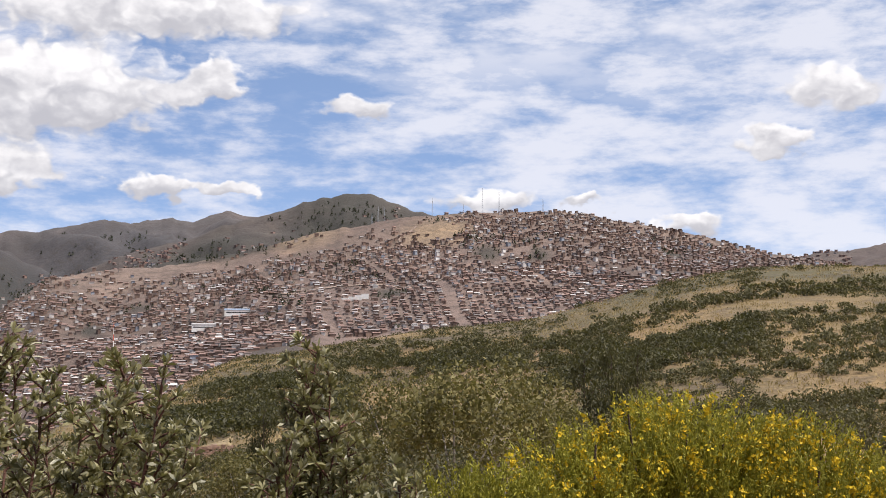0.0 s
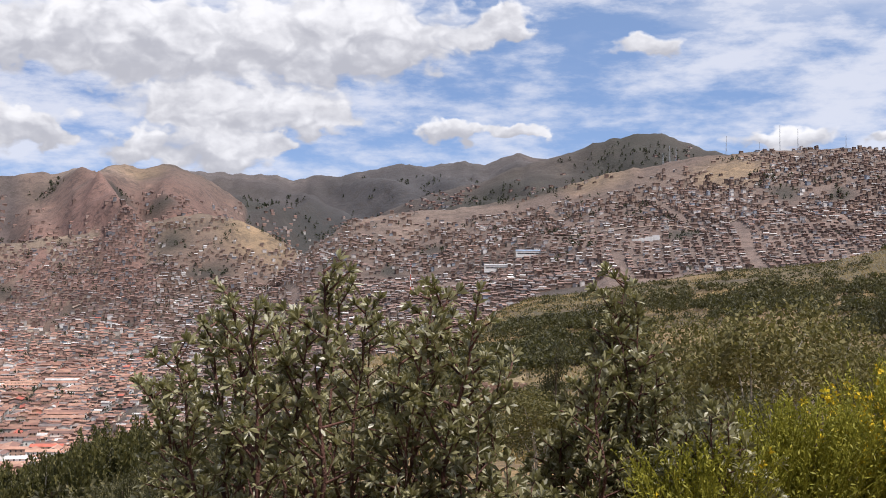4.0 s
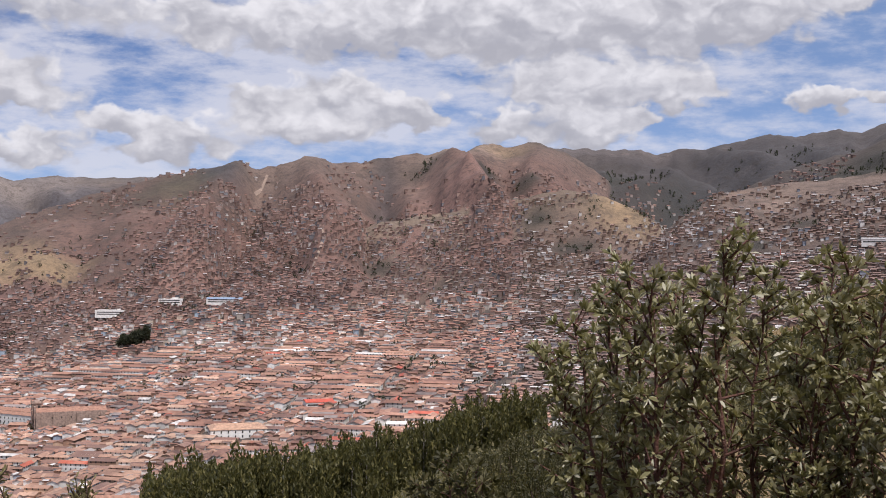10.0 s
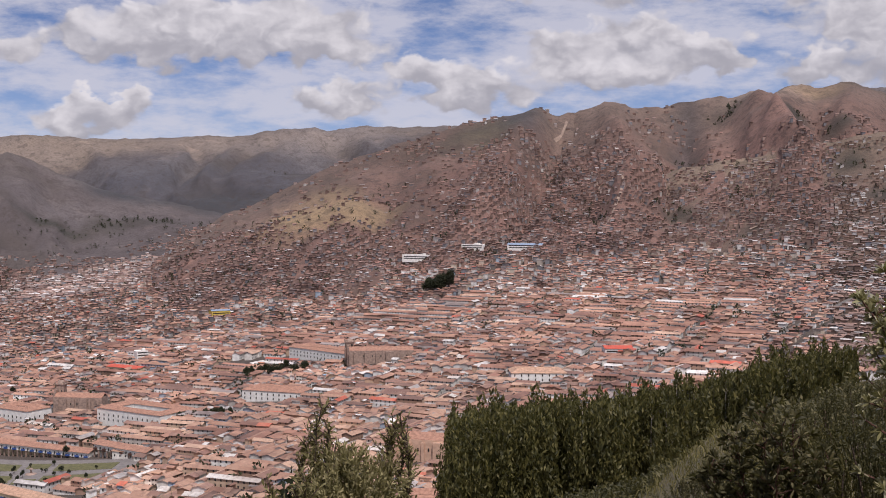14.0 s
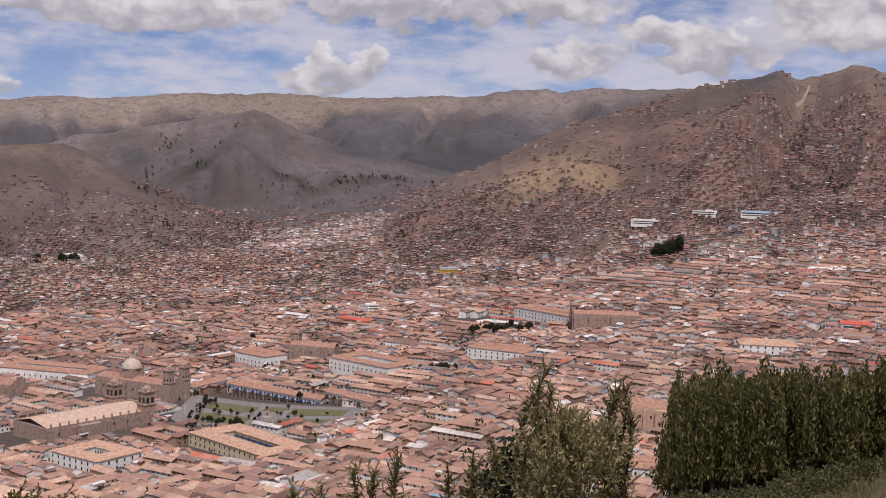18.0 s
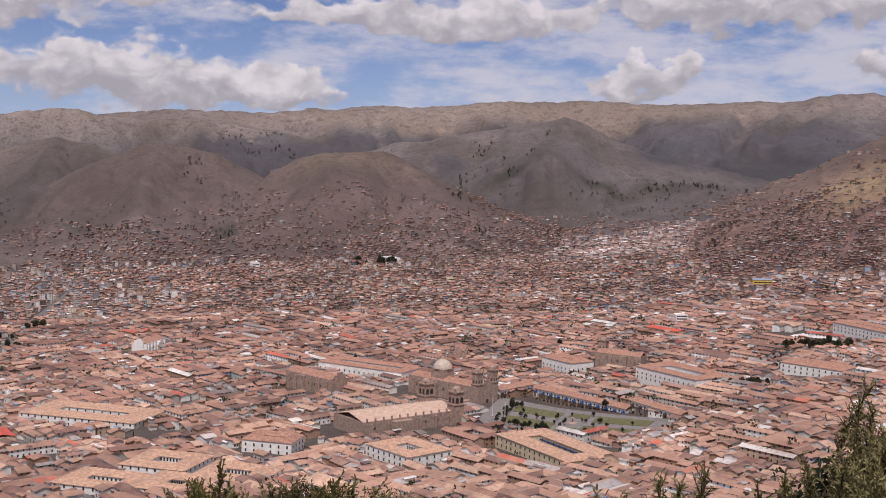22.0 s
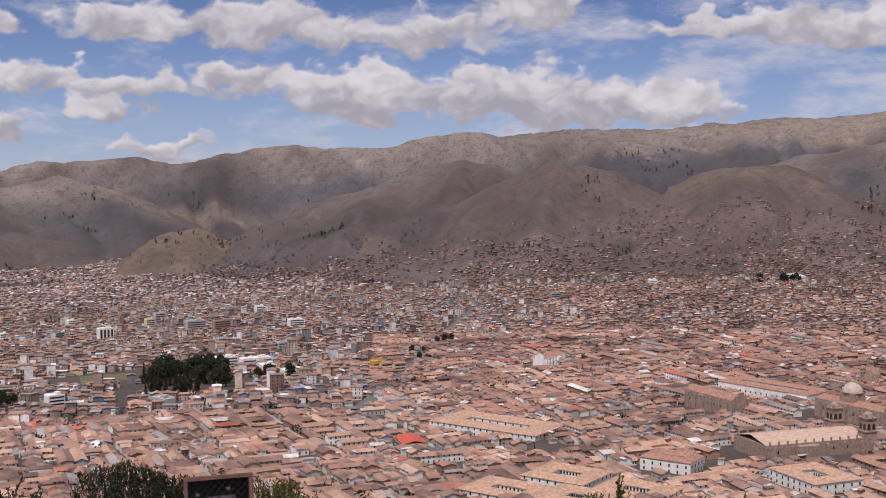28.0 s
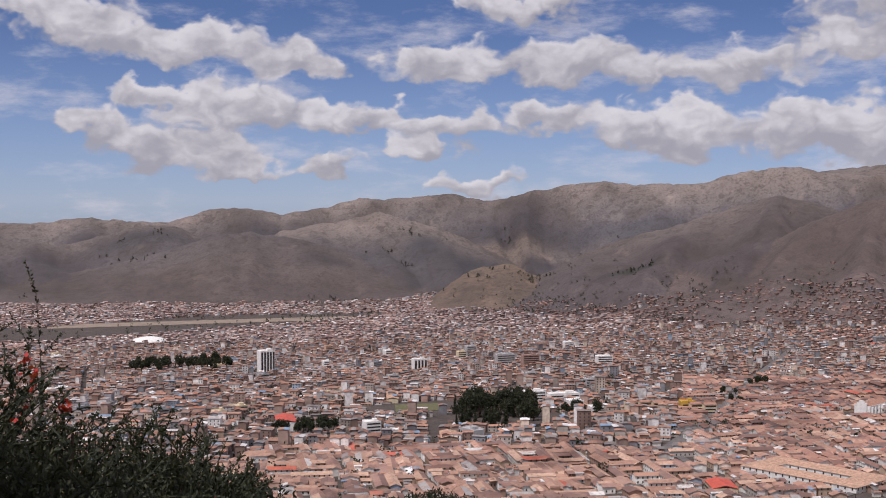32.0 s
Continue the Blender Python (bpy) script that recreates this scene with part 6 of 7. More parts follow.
def stone_mesh(seed):
    g = np.random.default_rng(seed)
    bm = bmesh.new()
    bmesh.ops.create_cube(bm, size=1.0)
    for v in bm.verts:
        v.co += Vector(g.normal(size=3) * 0.07)
    me = bpy.data.meshes.new("stone")
    bm.to_mesh(me)
    bm.free()
    me.materials.append(STONE)
    return me


stones = [stone_mesh(k) for k in range(5)]
terrace = thing("terrace_wall", (0, 0, 0), "low curved red fieldstone retaining wall of a terrace", "wall")
tagged(terrace, kind="structure")
verts, faces = [], []
for i in range(25):
    a = radians(12.6 + 0.24 * i)
    rr = 133 - 7 * math.sin(math.pi * i / 24) ** 0.5
    x, y = -math.sin(a) * rr, math.cos(a) * rr
    z = float(ground_z(np.array([x]), np.array([y]))[0])
    bx, by = -math.sin(a) * (rr + 9), math.cos(a) * (rr + 9)
    fx, fy = -math.sin(a) * (rr - 8), math.cos(a) * (rr - 8)
    gz_ = float(ground_z(np.array([bx]), np.array([by]))[0])
    fz = float(ground_z(np.array([fx]), np.array([fy]))[0])
    verts += [(x, y, z - 1), (x, y, z + 0.2 + 1.35 * math.sin(math.pi * i / 24) ** 0.4), (bx, by, max(z + 0.3, gz_ + 0.12)), (fx, fy, fz + 0.12), (x, y, z + 0.1)]
    for row in range(max(1, int(5 * math.sin(math.pi * i / 24) ** 0.4 + 0.3))):
        ob = new("stone", stones[(i + row) % 5])
        ob.parent = terrace
        off = (0.27 if row % 2 else 0.0)
        ob.location = (x + off * math.cos(a), y + off * math.sin(a), z + 0.2 + row * 0.31)
        ob.scale = (0.54, 0.4, 0.29)
        ob.rotation_euler = (0, 0, a)
for i in range(24):
    k = i * 5
    faces += [(k, k + 5, k + 6, k + 1), (k + 1, k + 6, k + 7, k + 2), (k + 3, k + 8, k + 9, k + 4)]
link_mesh("terrace_fill", verts, faces, [EARTH], parent=terrace)


# ---------------------------------------------------------------- landmarks of the town
def gz1(x, y):
    return float(ground_z(np.array([x]), np.array([y]))[0])


def box_bm(bm, cx, cy, cz, sx, sy, sz):
    """A box resting on cz."""
    m = Matrix.Translation((cx, cy, cz + sz / 2)) @ Matrix.Diagonal((sx, sy, sz, 1))
    return bmesh.ops.create_cube(bm, size=1.0, matrix=m)["verts"]


def solid(name, parent, mat, boxes, bevel=0.0, label=""):
    bm = bmesh.new()
    for b in boxes:
        box_bm(bm, *b)
    if bevel:
        bmesh.ops.bevel(bm, geom=bm.edges[:], offset=bevel, segments=1, affect="EDGES")
    me = bpy.data.meshes.new(name)
    bm.to_mesh(me)
    bm.free()
    me.materials.append(mat)
    return part(name, me, parent, label)


def gable(name, parent, mat, cx, cy, z, L, Wd, rise, turn=0, over=0.5):
    """A pitched roof slab with thickness, ridge along its length."""
    hl, hw, th = L / 2 + over, Wd / 2 + over, 0.22
    pts = []
    for zz in (0, -th):
        for u, v, w in ((-hl, -hw, 0), (hl, -hw, 0), (hl, 0, rise), (-hl, 0, rise), (hl, hw, 0), (-hl, hw, 0)):
            if turn:
                u, v = -v, u
            pts.append((cx + u, cy + v, z + w + zz))
    f = [(0, 1, 2, 3), (3, 2, 4, 5), (7, 6, 9, 8), (8, 9, 11, 10), (0, 6, 7, 1), (5, 4, 10, 11), (1, 7, 8, 2), (2, 8, 10, 4), (0, 3, 9, 6), (3, 5, 11, 9)]
    return link_mesh(name, pts, f, [mat], parent=parent)


def hip(name, parent, mat, z, a, b, w, rise, over=0.5):
    """A ring of tiled roof round a patio: a x b outside, wings w deep."""
    A_, B_ = a / 2 + over, b / 2 + over
    m1, m2 = a / 2 - w / 2, b / 2 - w / 2
    i1, i2 = a / 2 - w - over, b / 2 - w - over
    sg = ((-1, -1), (1, -1), (1, 1), (-1, 1))
    pts = [(s * A_, t * B_, z) for s, t in sg] + [(s * m1, t * m2, z + rise) for s, t in sg] + [(s * i1, t * i2, z) for s, t in sg]
    pts += [(x, y, zz - 0.25) for x, y, zz in pts]
    f = []
    for k in range(4):
        j = (k + 1) % 4
        f += [(k, j, 4 + j, 4 + k), (4 + k, 4 + j, 8 + j, 8 + k), (12 + j, 12 + k, 16 + k, 16 + j), (16 + j, 16 + k, 20 + k, 20 + j), (k, 12 + k, 12 + j, j), (8 + k, 8 + j, 20 + j, 20 + k)]
    return link_mesh(name, pts, f, [mat], parent=parent)


def wall_ring(parent, mat, a, b, w, h, lo=-4.0):
    """Outer and patio walls as four butted wings."""
    solid("wall", parent, mat, [(0, -b / 2 + w / 2, lo, a, w, h - lo)])
    solid("wall", parent, mat, [(0, b / 2 - w / 2, lo, a, w, h - lo)])
    solid("wall", parent, mat, [(-a / 2 + w / 2, 0, lo, w, b - 2 * w, h - lo)])
    solid("wall", parent, mat, [(a / 2 - w / 2, 0, lo, w, b - 2 * w, h - lo)])


def dome_mesh(name, parent, mat, cx, cy, cz, rad, height, seg=16, rings=6, label=""):
    V, F = [], []
    for i in range(rings):
        t = math.pi / 2 * i / rings
        for k in range(seg):
            a = 2 * math.pi * k / seg
            V.append((cx + rad * math.cos(t) * math.cos(a), cy + rad * math.cos(t) * math.sin(a), cz + height * math.sin(t)))
    V.append((cx, cy, cz + height))
    for i in range(rings - 1):
        for k in range(seg):
            F.append((i * seg + k, i * seg + (k + 1) % seg, (i + 1) * seg + (k + 1) % seg, (i + 1) * seg + k))
    for k in range(seg):
        F.append(((rings - 1) * seg + k, (rings - 1) * seg + (k + 1) % seg, len(V) - 1))
    ob = link_mesh(name, V, F, [mat], smooth=True, parent=parent)
    return tagged(ob, label) if label else ob


def arch_mesh(w, h, d=0.3):
    """A dark round-headed opening, set 5 cm proud of its reveal."""
    pts = [(-w / 2, 0), (w / 2, 0), (w / 2, h - w / 2)] + [(w / 2 * math.cos(t), h - w / 2 + w / 2 * math.sin(t)) for t in (0.6, 1.2, 1.9, 2.5)] + [(-w / 2, h - w / 2)]
    n = len(pts)
    V = [(x, -d / 2, z) for x, z in pts] + [(x, d / 2, z) for x, z in pts]
    F = [tuple(range(n)), tuple(range(2 * n - 1, n - 1, -1))] + [(k, n + k, n + (k + 1) % n, (k + 1) % n) for k in range(n)]
    me = bpy.data.meshes.new("opening")
    me.from_pydata(V, [], F)
    me.materials.append(GLASS)
    return me


ARCH_S, ARCH_L = arch_mesh(1.0, 1.9), arch_mesh(2.2, 3.8)


def openings(parent, mesh, name, row):
    for x, y, z, t in row:
        ob = new(name, mesh)
        ob.parent = parent
        ob.location = (x, y, z)
        ob.rotation_euler = (0, 0, t)


WHITEWASH = simple("whitewash", (0.78, 0.76, 0.72), 0.9, 0.35, 0.12)
CREAM = simple("cream_plaster", (0.62, 0.52, 0.36), 0.9, 0.35, 0.15)
ANDESITE = simple("brown_stone", (0.33, 0.235, 0.19), 0.9, 0.5, 0.3, relief=0.5, dist=0.1)
PALEROOF = simple("pale_roof", (0.54, 0.38, 0.29), 0.9, 0.4, 0.18)
TERRA = simple("terracotta", (0.37, 0.20, 0.14), 0.9, 0.5, 0.28, relief=0.6, dist=0.12)
TERRA_L = simple("pale_terracotta", (0.49, 0.305, 0.21), 0.9, 0.5, 0.3, relief=0.6, dist=0.12)
REDROOF = simple("red_sheet_roof", (0.55, 0.10, 0.06), 0.6, 0.4, 0.15)
BLUEROOF = simple("blue_sheet_roof", (0.26, 0.34, 0.45), 0.5, 0.4, 0.15)
BLUEPAINT = simple("blue_painted_wood", (0.04, 0.09, 0.28), 0.6, 1.0, 0.2)
LAWN = simple("lawn", (0.125, 0.12, 0.05), 0.95, 0.4, 0.3)
PAVING = simple("stone_paving", (0.205, 0.185, 0.175), 0.9, 0.3, 0.2)
CONCRETE = simple("grey_concrete", (0.42, 0.41, 0.40), 0.9, 0.5, 0.2)
STEEL = simple("galvanised_steel", (0.5, 0.5, 0.5), 0.4, 3, 0.2, metal=0.8)
DOMESTONE = simple("pale_dome_stone", (0.50, 0.42, 0.34), 0.9, 0.5, 0.2)
PINKSTONE = simple("pink_plaster", (0.55, 0.36, 0.26), 0.9, 0.4, 0.15)


def patio_building(name, label, x, y, turn, a, b, h, w=8.5, wall=WHITEWASH, roof=TERRA, rise=2.2, nwin=None, tint=None):
    root = thing(name, (x, y, gz1(x, y)), label, "building", turn=turn)
    wall_ring(root, wall, a, b, w, h)
    hip("roof", root, roof, h, a, b, w, rise)
    solid("patio_floor", root, PAVING, [(0, 0, -0.3, a - 2 * w, b - 2 * w, 0.6)])
    row = []
    n1, n2 = nwin or int(a / 5), max(3, int(b / 5))
    for fl in range(2 if h > 6 else 1):
        zz = 0.7 + fl * 3.5
        row += [(-a / 2 + a * (k + 0.5) / n1, sgn * b / 2, zz, 0) for k in range(n1) for sgn in (-1, 1)]
        row += [(sgn * a / 2, -b / 2 + b * (k + 0.5) / n2, zz, math.pi / 2) for k in range(n2) for sgn in (-1, 1)]
    openings(root, ARCH_S, "window", row)
    ia, ib = a / 2 - w, b / 2 - w
    row = [(-ia + 2 * ia * (k + 0.5) / 8, sgn * ib, 3.9 if h > 6 else 0.4, 0) for k in range(8) for sgn in (-1, 1)]
    openings(root, ARCH_S, "arch", row)
    if tint:
        solid("gallery", root, tint, [(0, ib + 0.02, h - 3.2, 2 * ia, 0.3, 1.1), (0, -ib - 0.02, h - 3.2, 2 * ia, 0.3, 1.1)], label="painted gallery rail")
    return root


def tower(parent, x, y, w, h, mat, cap, stages=2):
    t = solid("tower", parent, mat, [(x, y, -4, w, w, h * 0.55 + 4), (x, y, h * 0.55, w * 1.12, w * 1.12, 0.7), (x, y, h * 0.55 + 0.7, w * 0.9, w * 0.9, h * 0.30), (x, y, h * 0.85 + 0.7, w * 1.08, w * 1.08, 0.7)])
    d = dome_mesh("cupola", t, cap, x, y, h * 0.85 + 1.4, w * 0.42, h * 0.13)
    for sx in (-1, 1):
        for sy in (-1, 1):
            solid("pinnacle", t, mat, [(x + sx * w * 0.47, y + sy * w * 0.47, h * 0.85 + 1.4, w * 0.12, w * 0.12, h * 0.09)])
    row = []
    for s in (-0.22, 0.22):
        for sgn in (-1, 1):
            row += [(x + s * w, y + sgn * w * 0.45, h * 0.58 + 0.7, 0), (x + sgn * w * 0.45, y + s * w, h * 0.58 + 0.7, math.pi / 2)]
    for q in row:
        ob = new("belfry_opening", ARCH_L if w > 8 else ARCH_S)
        ob.parent = t
        ob.location, ob.rotation_euler = q[:3], (0, 0, q[3])
    return t


def church(name, label, front, rear, width, h, mat, roof, towers, tower_h, tower_w, dome=None, rise=2.5, pinnacles=0, cap=None):
    """front and rear: the ends of its axis."""
    (fx, fy), (bx, by) = front, rear
    L = math.hypot(bx - fx, by - fy)
    turn = math.atan2(by - fy, bx - fx)
    root = thing(name, (fx, fy, gz1((fx + bx) / 2, (fy + by) / 2)), label, "church", turn=turn)
    solid("nave", root, mat, [(L / 2, 0, -4, L, width, h + 4), (L * 0.62, 0, -4, width * 0.45, width * 1.25, h + 3)])
    gable("roof", root, roof, L / 2, 0, h + 0.15, L - 0.6, width - 1.0, rise, over=0)
    solid("facade", root, mat, [(-0.6, 0, -4, 1.6, width * 0.62, h * 1.25 + 4), (-0.6, 0, h * 1.25, 1.6, width * 0.3, h * 0.18)])
    openings(root, ARCH_L, "portal", [(-1.5, 0, 0.2, math.pi / 2)])
    row = []
    for k in range(7):
        for sgn in (-1, 1):
            row.append((L * (k + 0.7) / 7.6, sgn * width / 2, h * 0.45, 0))
    openings(root, ARCH_S, "window", row)
    for k in range(pinnacles):
        for sgn in (-1, 1):
            solid("pinnacle", root, mat, [(L * (k + 0.5) / pinnacles, sgn * (width / 2 - 0.4), h, 0.9, 0.9, 2.2)])
    for k in range(6):
        for sgn in (-1, 1):
            solid("buttress", root, mat, [(L * (k + 0.5) / 6, sgn * (width / 2 + 0.5), -4, 1.8, 1.6, h + 2.5)])
    for sgn in towers:
        tower(root, 1.5, sgn * (width / 2 - tower_w * 0.1), tower_w, tower_h, mat, cap or mat)
    if dome:
        f, rad, zz, dm = dome
        V = solid("drum", root, mat, [(L * f, 0, h, rad * 1.7, rad * 1.7, zz - h)])
        dome_mesh("dome", root, dm, L * f, 0, zz, rad, rad * 0.95, label="pale dome")
        solid("lantern", root, dm, [(L * f, 0, zz + rad * 0.9, 1.6, 1.6, 2.6)])
    return root


church("cathedral", "brown stone cathedral with two bell towers and a pale roof", (-794, 237), (-766, 164), 36, 10, ANDESITE, PALEROOF, (-1, 1), 26, 8.5, rise=3.6, pinnacles=12)
church("domed_church", "brown stone church with twin towers and a pale dome", (-856, 290), (-918, 252), 19, 13, ANDESITE, TERRA, (-1, 1), 28, 6.5, dome=(0.62, 7.5, 21, DOMESTONE))
church("stone_church", "long plain brown stone church with a tiled roof", (-914, 188), (-962, 160), 17, 13, ANDESITE, TERRA, (), 20, 6, rise=3.4)
church("dark_tower_church", "dark stone church with one squat tower", (-995, 444), (-964, 474), 15, 12, ANDESITE, TERRA, (1,), 24, 8, rise=3)
church("square_tower_church", "brown stone church with one tall square tower", (-908, 696), (-874, 748), 17, 11, ANDESITE, TERRA, (1,), 20, 9, rise=3)
church("hillside_church", "orange plastered church with a white domed bell tower", (-546, 452), (-506, 480), 16, 12, PINKSTONE, TERRA, (-1,), 23, 7, rise=3.2, cap=WHITEWASH)
church("white_front_church", "white-fronted church above low tiled roofs", (-1192, 46), (-1228, 66), 16, 11, WHITEWASH, TERRA, (), 16, 5, rise=3)
church("far_chapel", "small stone chapel among the houses", (-1060, 330), (-1090, 342), 12, 10, ANDESITE, TERRA, (1,), 17, 5, rise=3)

patio_building("colonial_hotel", "cream colonial building round a blue-railed patio", -668, 272, radians(14), 76, 38, 7.5, w=14, wall=CREAM, roof=TERRA_L, tint=BLUEPAINT)
patio_building("white_palace", "large white two-storey building with rows of windows", -864, 460, radians(17), 68, 40, 10, w=11)
patio_building("white_mansion", "tall white colonial mansion with a tiled roof", -986, 410, radians(19), 40, 26, 11, w=10)
patio_building("arcaded_school", "long white arcaded school building beside a square", -976, 724, radians(7), 90, 28, 9, w=9)
patio_building("convent", "broad colonial convent round a long arcaded patio", -850, 3, radians(58), 88, 46, 6.5, w=18, roof=TERRA_L)
patio_building("seminary", "seminary wing with a patio of white arches", -679, 42, radians(58), 40, 36, 6.5, w=12, roof=TERRA_L)
patio_building("seminary", "seminary wing with a long patio of dark arches", -630, 8, radians(58), 44, 32, 6.5, w=12, roof=TERRA_L)
patio_building("seminary", "seminary wing with a small square patio", -600, 42, radians(58), 34, 32, 6.5, w=12, roof=TERRA_L)
patio_building("seminary", "seminary wing with a wide sunlit patio", -636, 76, radians(58), 40, 34, 6.5, w=12, roof=TERRA_L)
patio_building("white_house", "white two-storey house with dark windows", -722, 108, radians(60), 32, 22, 8, w=7.5)
patio_building("courtyard_house", "tiled house round a dark square courtyard", -680, 183, radians(25), 40, 34, 7.5, w=12, roof=TERRA_L)
patio_building("white_convent", "white convent with a long windowed wall", -1000, 232, radians(43), 86, 32, 10, w=10)
patio_building("white_manor", "white manor with a wide tiled roof beside a square", -830, 562, radians(30), 52, 26, 8, w=9)
patio_building("hill_house", "tiled house with a white gable below the wood", -430, 379, radians(40), 26, 20, 4.5, w=6.5, roof=TERRA)
patio_building("white_wall_house", "white walled house with a tiled roof near the wood", -661, 697, radians(50), 44, 26, 7, w=9, roof=TERRA_L)

# the main square
CA, CB, CC, CD = np.array([-773.0, 259.0]), np.array([-684.0, 338.0]), np.array([-728.0, 382.0]), np.array([-862.0, 309.0])


def sq(s, t):
    p = (CA * (1 - s) + CB * s) * (1 - t) + (CD * (1 - s) + CC * s) * t
    return float(p[0]), float(p[1])


def slab(name, mat, quad, lift, parent=None):
    n = 7
    pts, fc = [], []
    for i in range(n):
        for j in range(n):
            f, g_ = i / (n - 1), j / (n - 1)
            x = sum(w * c[0] for w, c in zip(((1 - f) * (1 - g_), f * (1 - g_), f * g_, (1 - f) * g_), quad))
            y = sum(w * c[1] for w, c in zip(((1 - f) * (1 - g_), f * (1 - g_), f * g_, (1 - f) * g_), quad))
            pts.append((x, y, gz1(x, y) + lift))
    for i in range(n - 1):
        for j in range(n - 1):
            k = i * n + j
            fc.append((k, k + n, k + n + 1, k + 1))
    low = len(pts)
    pts += [(x, y, z - 0.5) for x, y, z in pts]
    rim = [i * n for i in range(n)] + [(n - 1) * n + j for j in range(1, n)] + [i * n + n - 1 for i in range(n - 2, -1, -1)] + [j for j in range(n - 2, 0, -1)]
    for a, b in zip(rim, rim[1:] + rim[:1]):
        fc.append((a, b, low + b, low + a))
    return link_mesh(name, pts, fc, [mat], parent=parent)


tagged(slab("pavement", PAVING, [sq(-0.05, -0.05), sq(1.05, -0.05), sq(1.05, 1.05), sq(-0.05, 1.05)], 0.35), "grey stone paving of the main square", "pavement", kind="structure")
for s0, s1, t0, t1 in [(0.10, 0.42, 0.16, 0.42), (0.58, 0.92, 0.14, 0.42), (0.10, 0.40, 0.60, 0.86), (0.60, 0.92, 0.60, 0.88), (0.44, 0.56, 0.12, 0.30), (0.44, 0.56, 0.70, 0.90)]:
    tagged(slab("lawn", LAWN, [sq(s0, t0), sq(s1, t0), sq(s1, t1), sq(s0, t1)], 0.6), "green lawn bed in the stone-paved square", "lawn", "beds of the square")
foun = thing("fountain", (*sq(0.5, 0.5), gz1(*sq(0.5, 0.5)) + 0.3), "round stone fountain in the middle of the square", "fountain")
dome_mesh("basin", foun, ANDESITE, 0, 0, 0, 4.0, 1.0)
solid("column", foun, ANDESITE, [(0, 0, 0.8, 0.8, 0.8, 3.0)])
dome_mesh("bowl", foun, ANDESITE, 0, 0, 3.4, 1.6, 0.7)
for s, t in ((0.13, 0.14), (0.02, 0.30)):
    x, y = sq(s, t)
    fp = thing("flagpole", (x, y, gz1(x, y) + 0.3), "tall white flagpole in the square", "flagpole")
    V, Q = tubes([((0, 0, 0), (0, 0, 15), 0.22, 0.12)], 8)
    part("pole", quads_mesh("pole", V, Q, [WHITEWASH]), fp)
    solid("base", fp, ANDESITE, [(0, 0, 0, 2.0, 2.0, 0.6)])
for k in range(64):
    s, t = ((0.12 + 0.3 * gr.uniform(), 0.05 + 0.1 * gr.uniform()), (0.05 + 0.08 * gr.uniform(), 0.1 + 0.8 * gr.uniform()), (0.15 + 0.75 * gr.uniform(), 0.15 + 0.7 * gr.uniform()))[k % 3]
    x, y = sq(s, t)
    a, r = polar(np.array(x), np.array(y))
    plant(DARKT[k % 2], float(a), float(r), 0.22 + 0.16 * gr.uniform(), "small trees of the square", dz=0.3)


def arcade(name, label, p0, p1, depth, paint):
    """A two-storey range over an arcade, along a side of the square."""
    L = math.hypot(p1[0] - p0[0], p1[1] - p0[1])
    turn = math.atan2(p1[1] - p0[1], p1[0] - p0[0])
    root = thing(name, (*p0, gz1((p0[0] + p1[0]) / 2, (p0[1] + p1[1]) / 2)), label, "building", "ranges round the square", turn=turn)
    solid("upper_wall", root, WHITEWASH, [(L / 2, depth / 2, 3.6, L, depth, 3.6)])
    solid("rear_wall", root, CREAM, [(L / 2, depth / 2 + 2, -4, L, depth - 4, 7.6)])
    gable("roof", root, TERRA, L / 2, depth / 2, 7.3, L, depth, 2.4, over=0.9)
    n = int(L / 4)
    for k in range(n + 1):
        solid("pillar", root, ANDESITE, [(L * k / n, 0.4, -2, 0.8, 0.8, 5.6)])
    openings(root, ARCH_S, "window", [(L * (k + 0.5) / n, -0.05, 4.0, 0) for k in range(n)])
    for k in range(0, n, 2):
        solid("balcony", root, paint, [(L * (k + 0.5) / n, -0.6, 3.8, 3.0, 1.1, 1.2)])
    return root


GREENPAINT = simple("dark_painted_wood", (0.10, 0.045, 0.03), 0.6, 1.0, 0.2)
arcade("arcade_range", "white range with blue balconies over a stone arcade", (-860, 331), (-776, 369), 11, BLUEPAINT)
arcade("arcade_range", "white range with brown balconies over a stone arcade", (-772, 371), (-722, 384), 11, GREENPAINT)
arcade("arcade_range", "tiled range over a stone arcade beside the domed church", (-866, 305), (-886, 340), 11, GREENPAINT)

# blocks of flats, sheds and halls farther out
def flats(name, label, az, r, w, d, h, wall=CONCRETE, roof=None, strips=0, turn=None):
    x, y, z = spot_at(az, r)
    root = thing(name, (x, y, z), label, "building", turn=radians(az) + 0.35 if turn is None else turn)
    solid("wall", root, wall, [(0, 0, -4, w, d, h + 4)])
    if roof:
        gable("roof", root, roof, 0, 0, h, w, d, d * 0.12)
    else:
        solid("parapet", root, wall, [(0, -d / 2 + 0.2, h, w, 0.4, 0.9), (0, d / 2 - 0.2, h, w, 0.4, 0.9), (w * 0.2, 0, h, w * 0.25, d * 0.4, 2.6)])
    if strips:
        for k in range(strips):
            for sg in (-1, 1):
                solid("glazing", root, GLASS, [(-w / 2 + w * (k + 0.5) / strips, sg * d / 2, 1.5, w / strips * 0.55, 0.3, h - 3)])
    else:
        nf, n = max(1, int(h / 3)), max(2, int(w / 6))
        for fl in range(nf):
            for sg in (-1, 1):
                solid("window_band", root, GLASS, [(0, sg * d / 2, 1.0 + fl * 3, w * 0.9, 0.25, 1.3)])
    return root


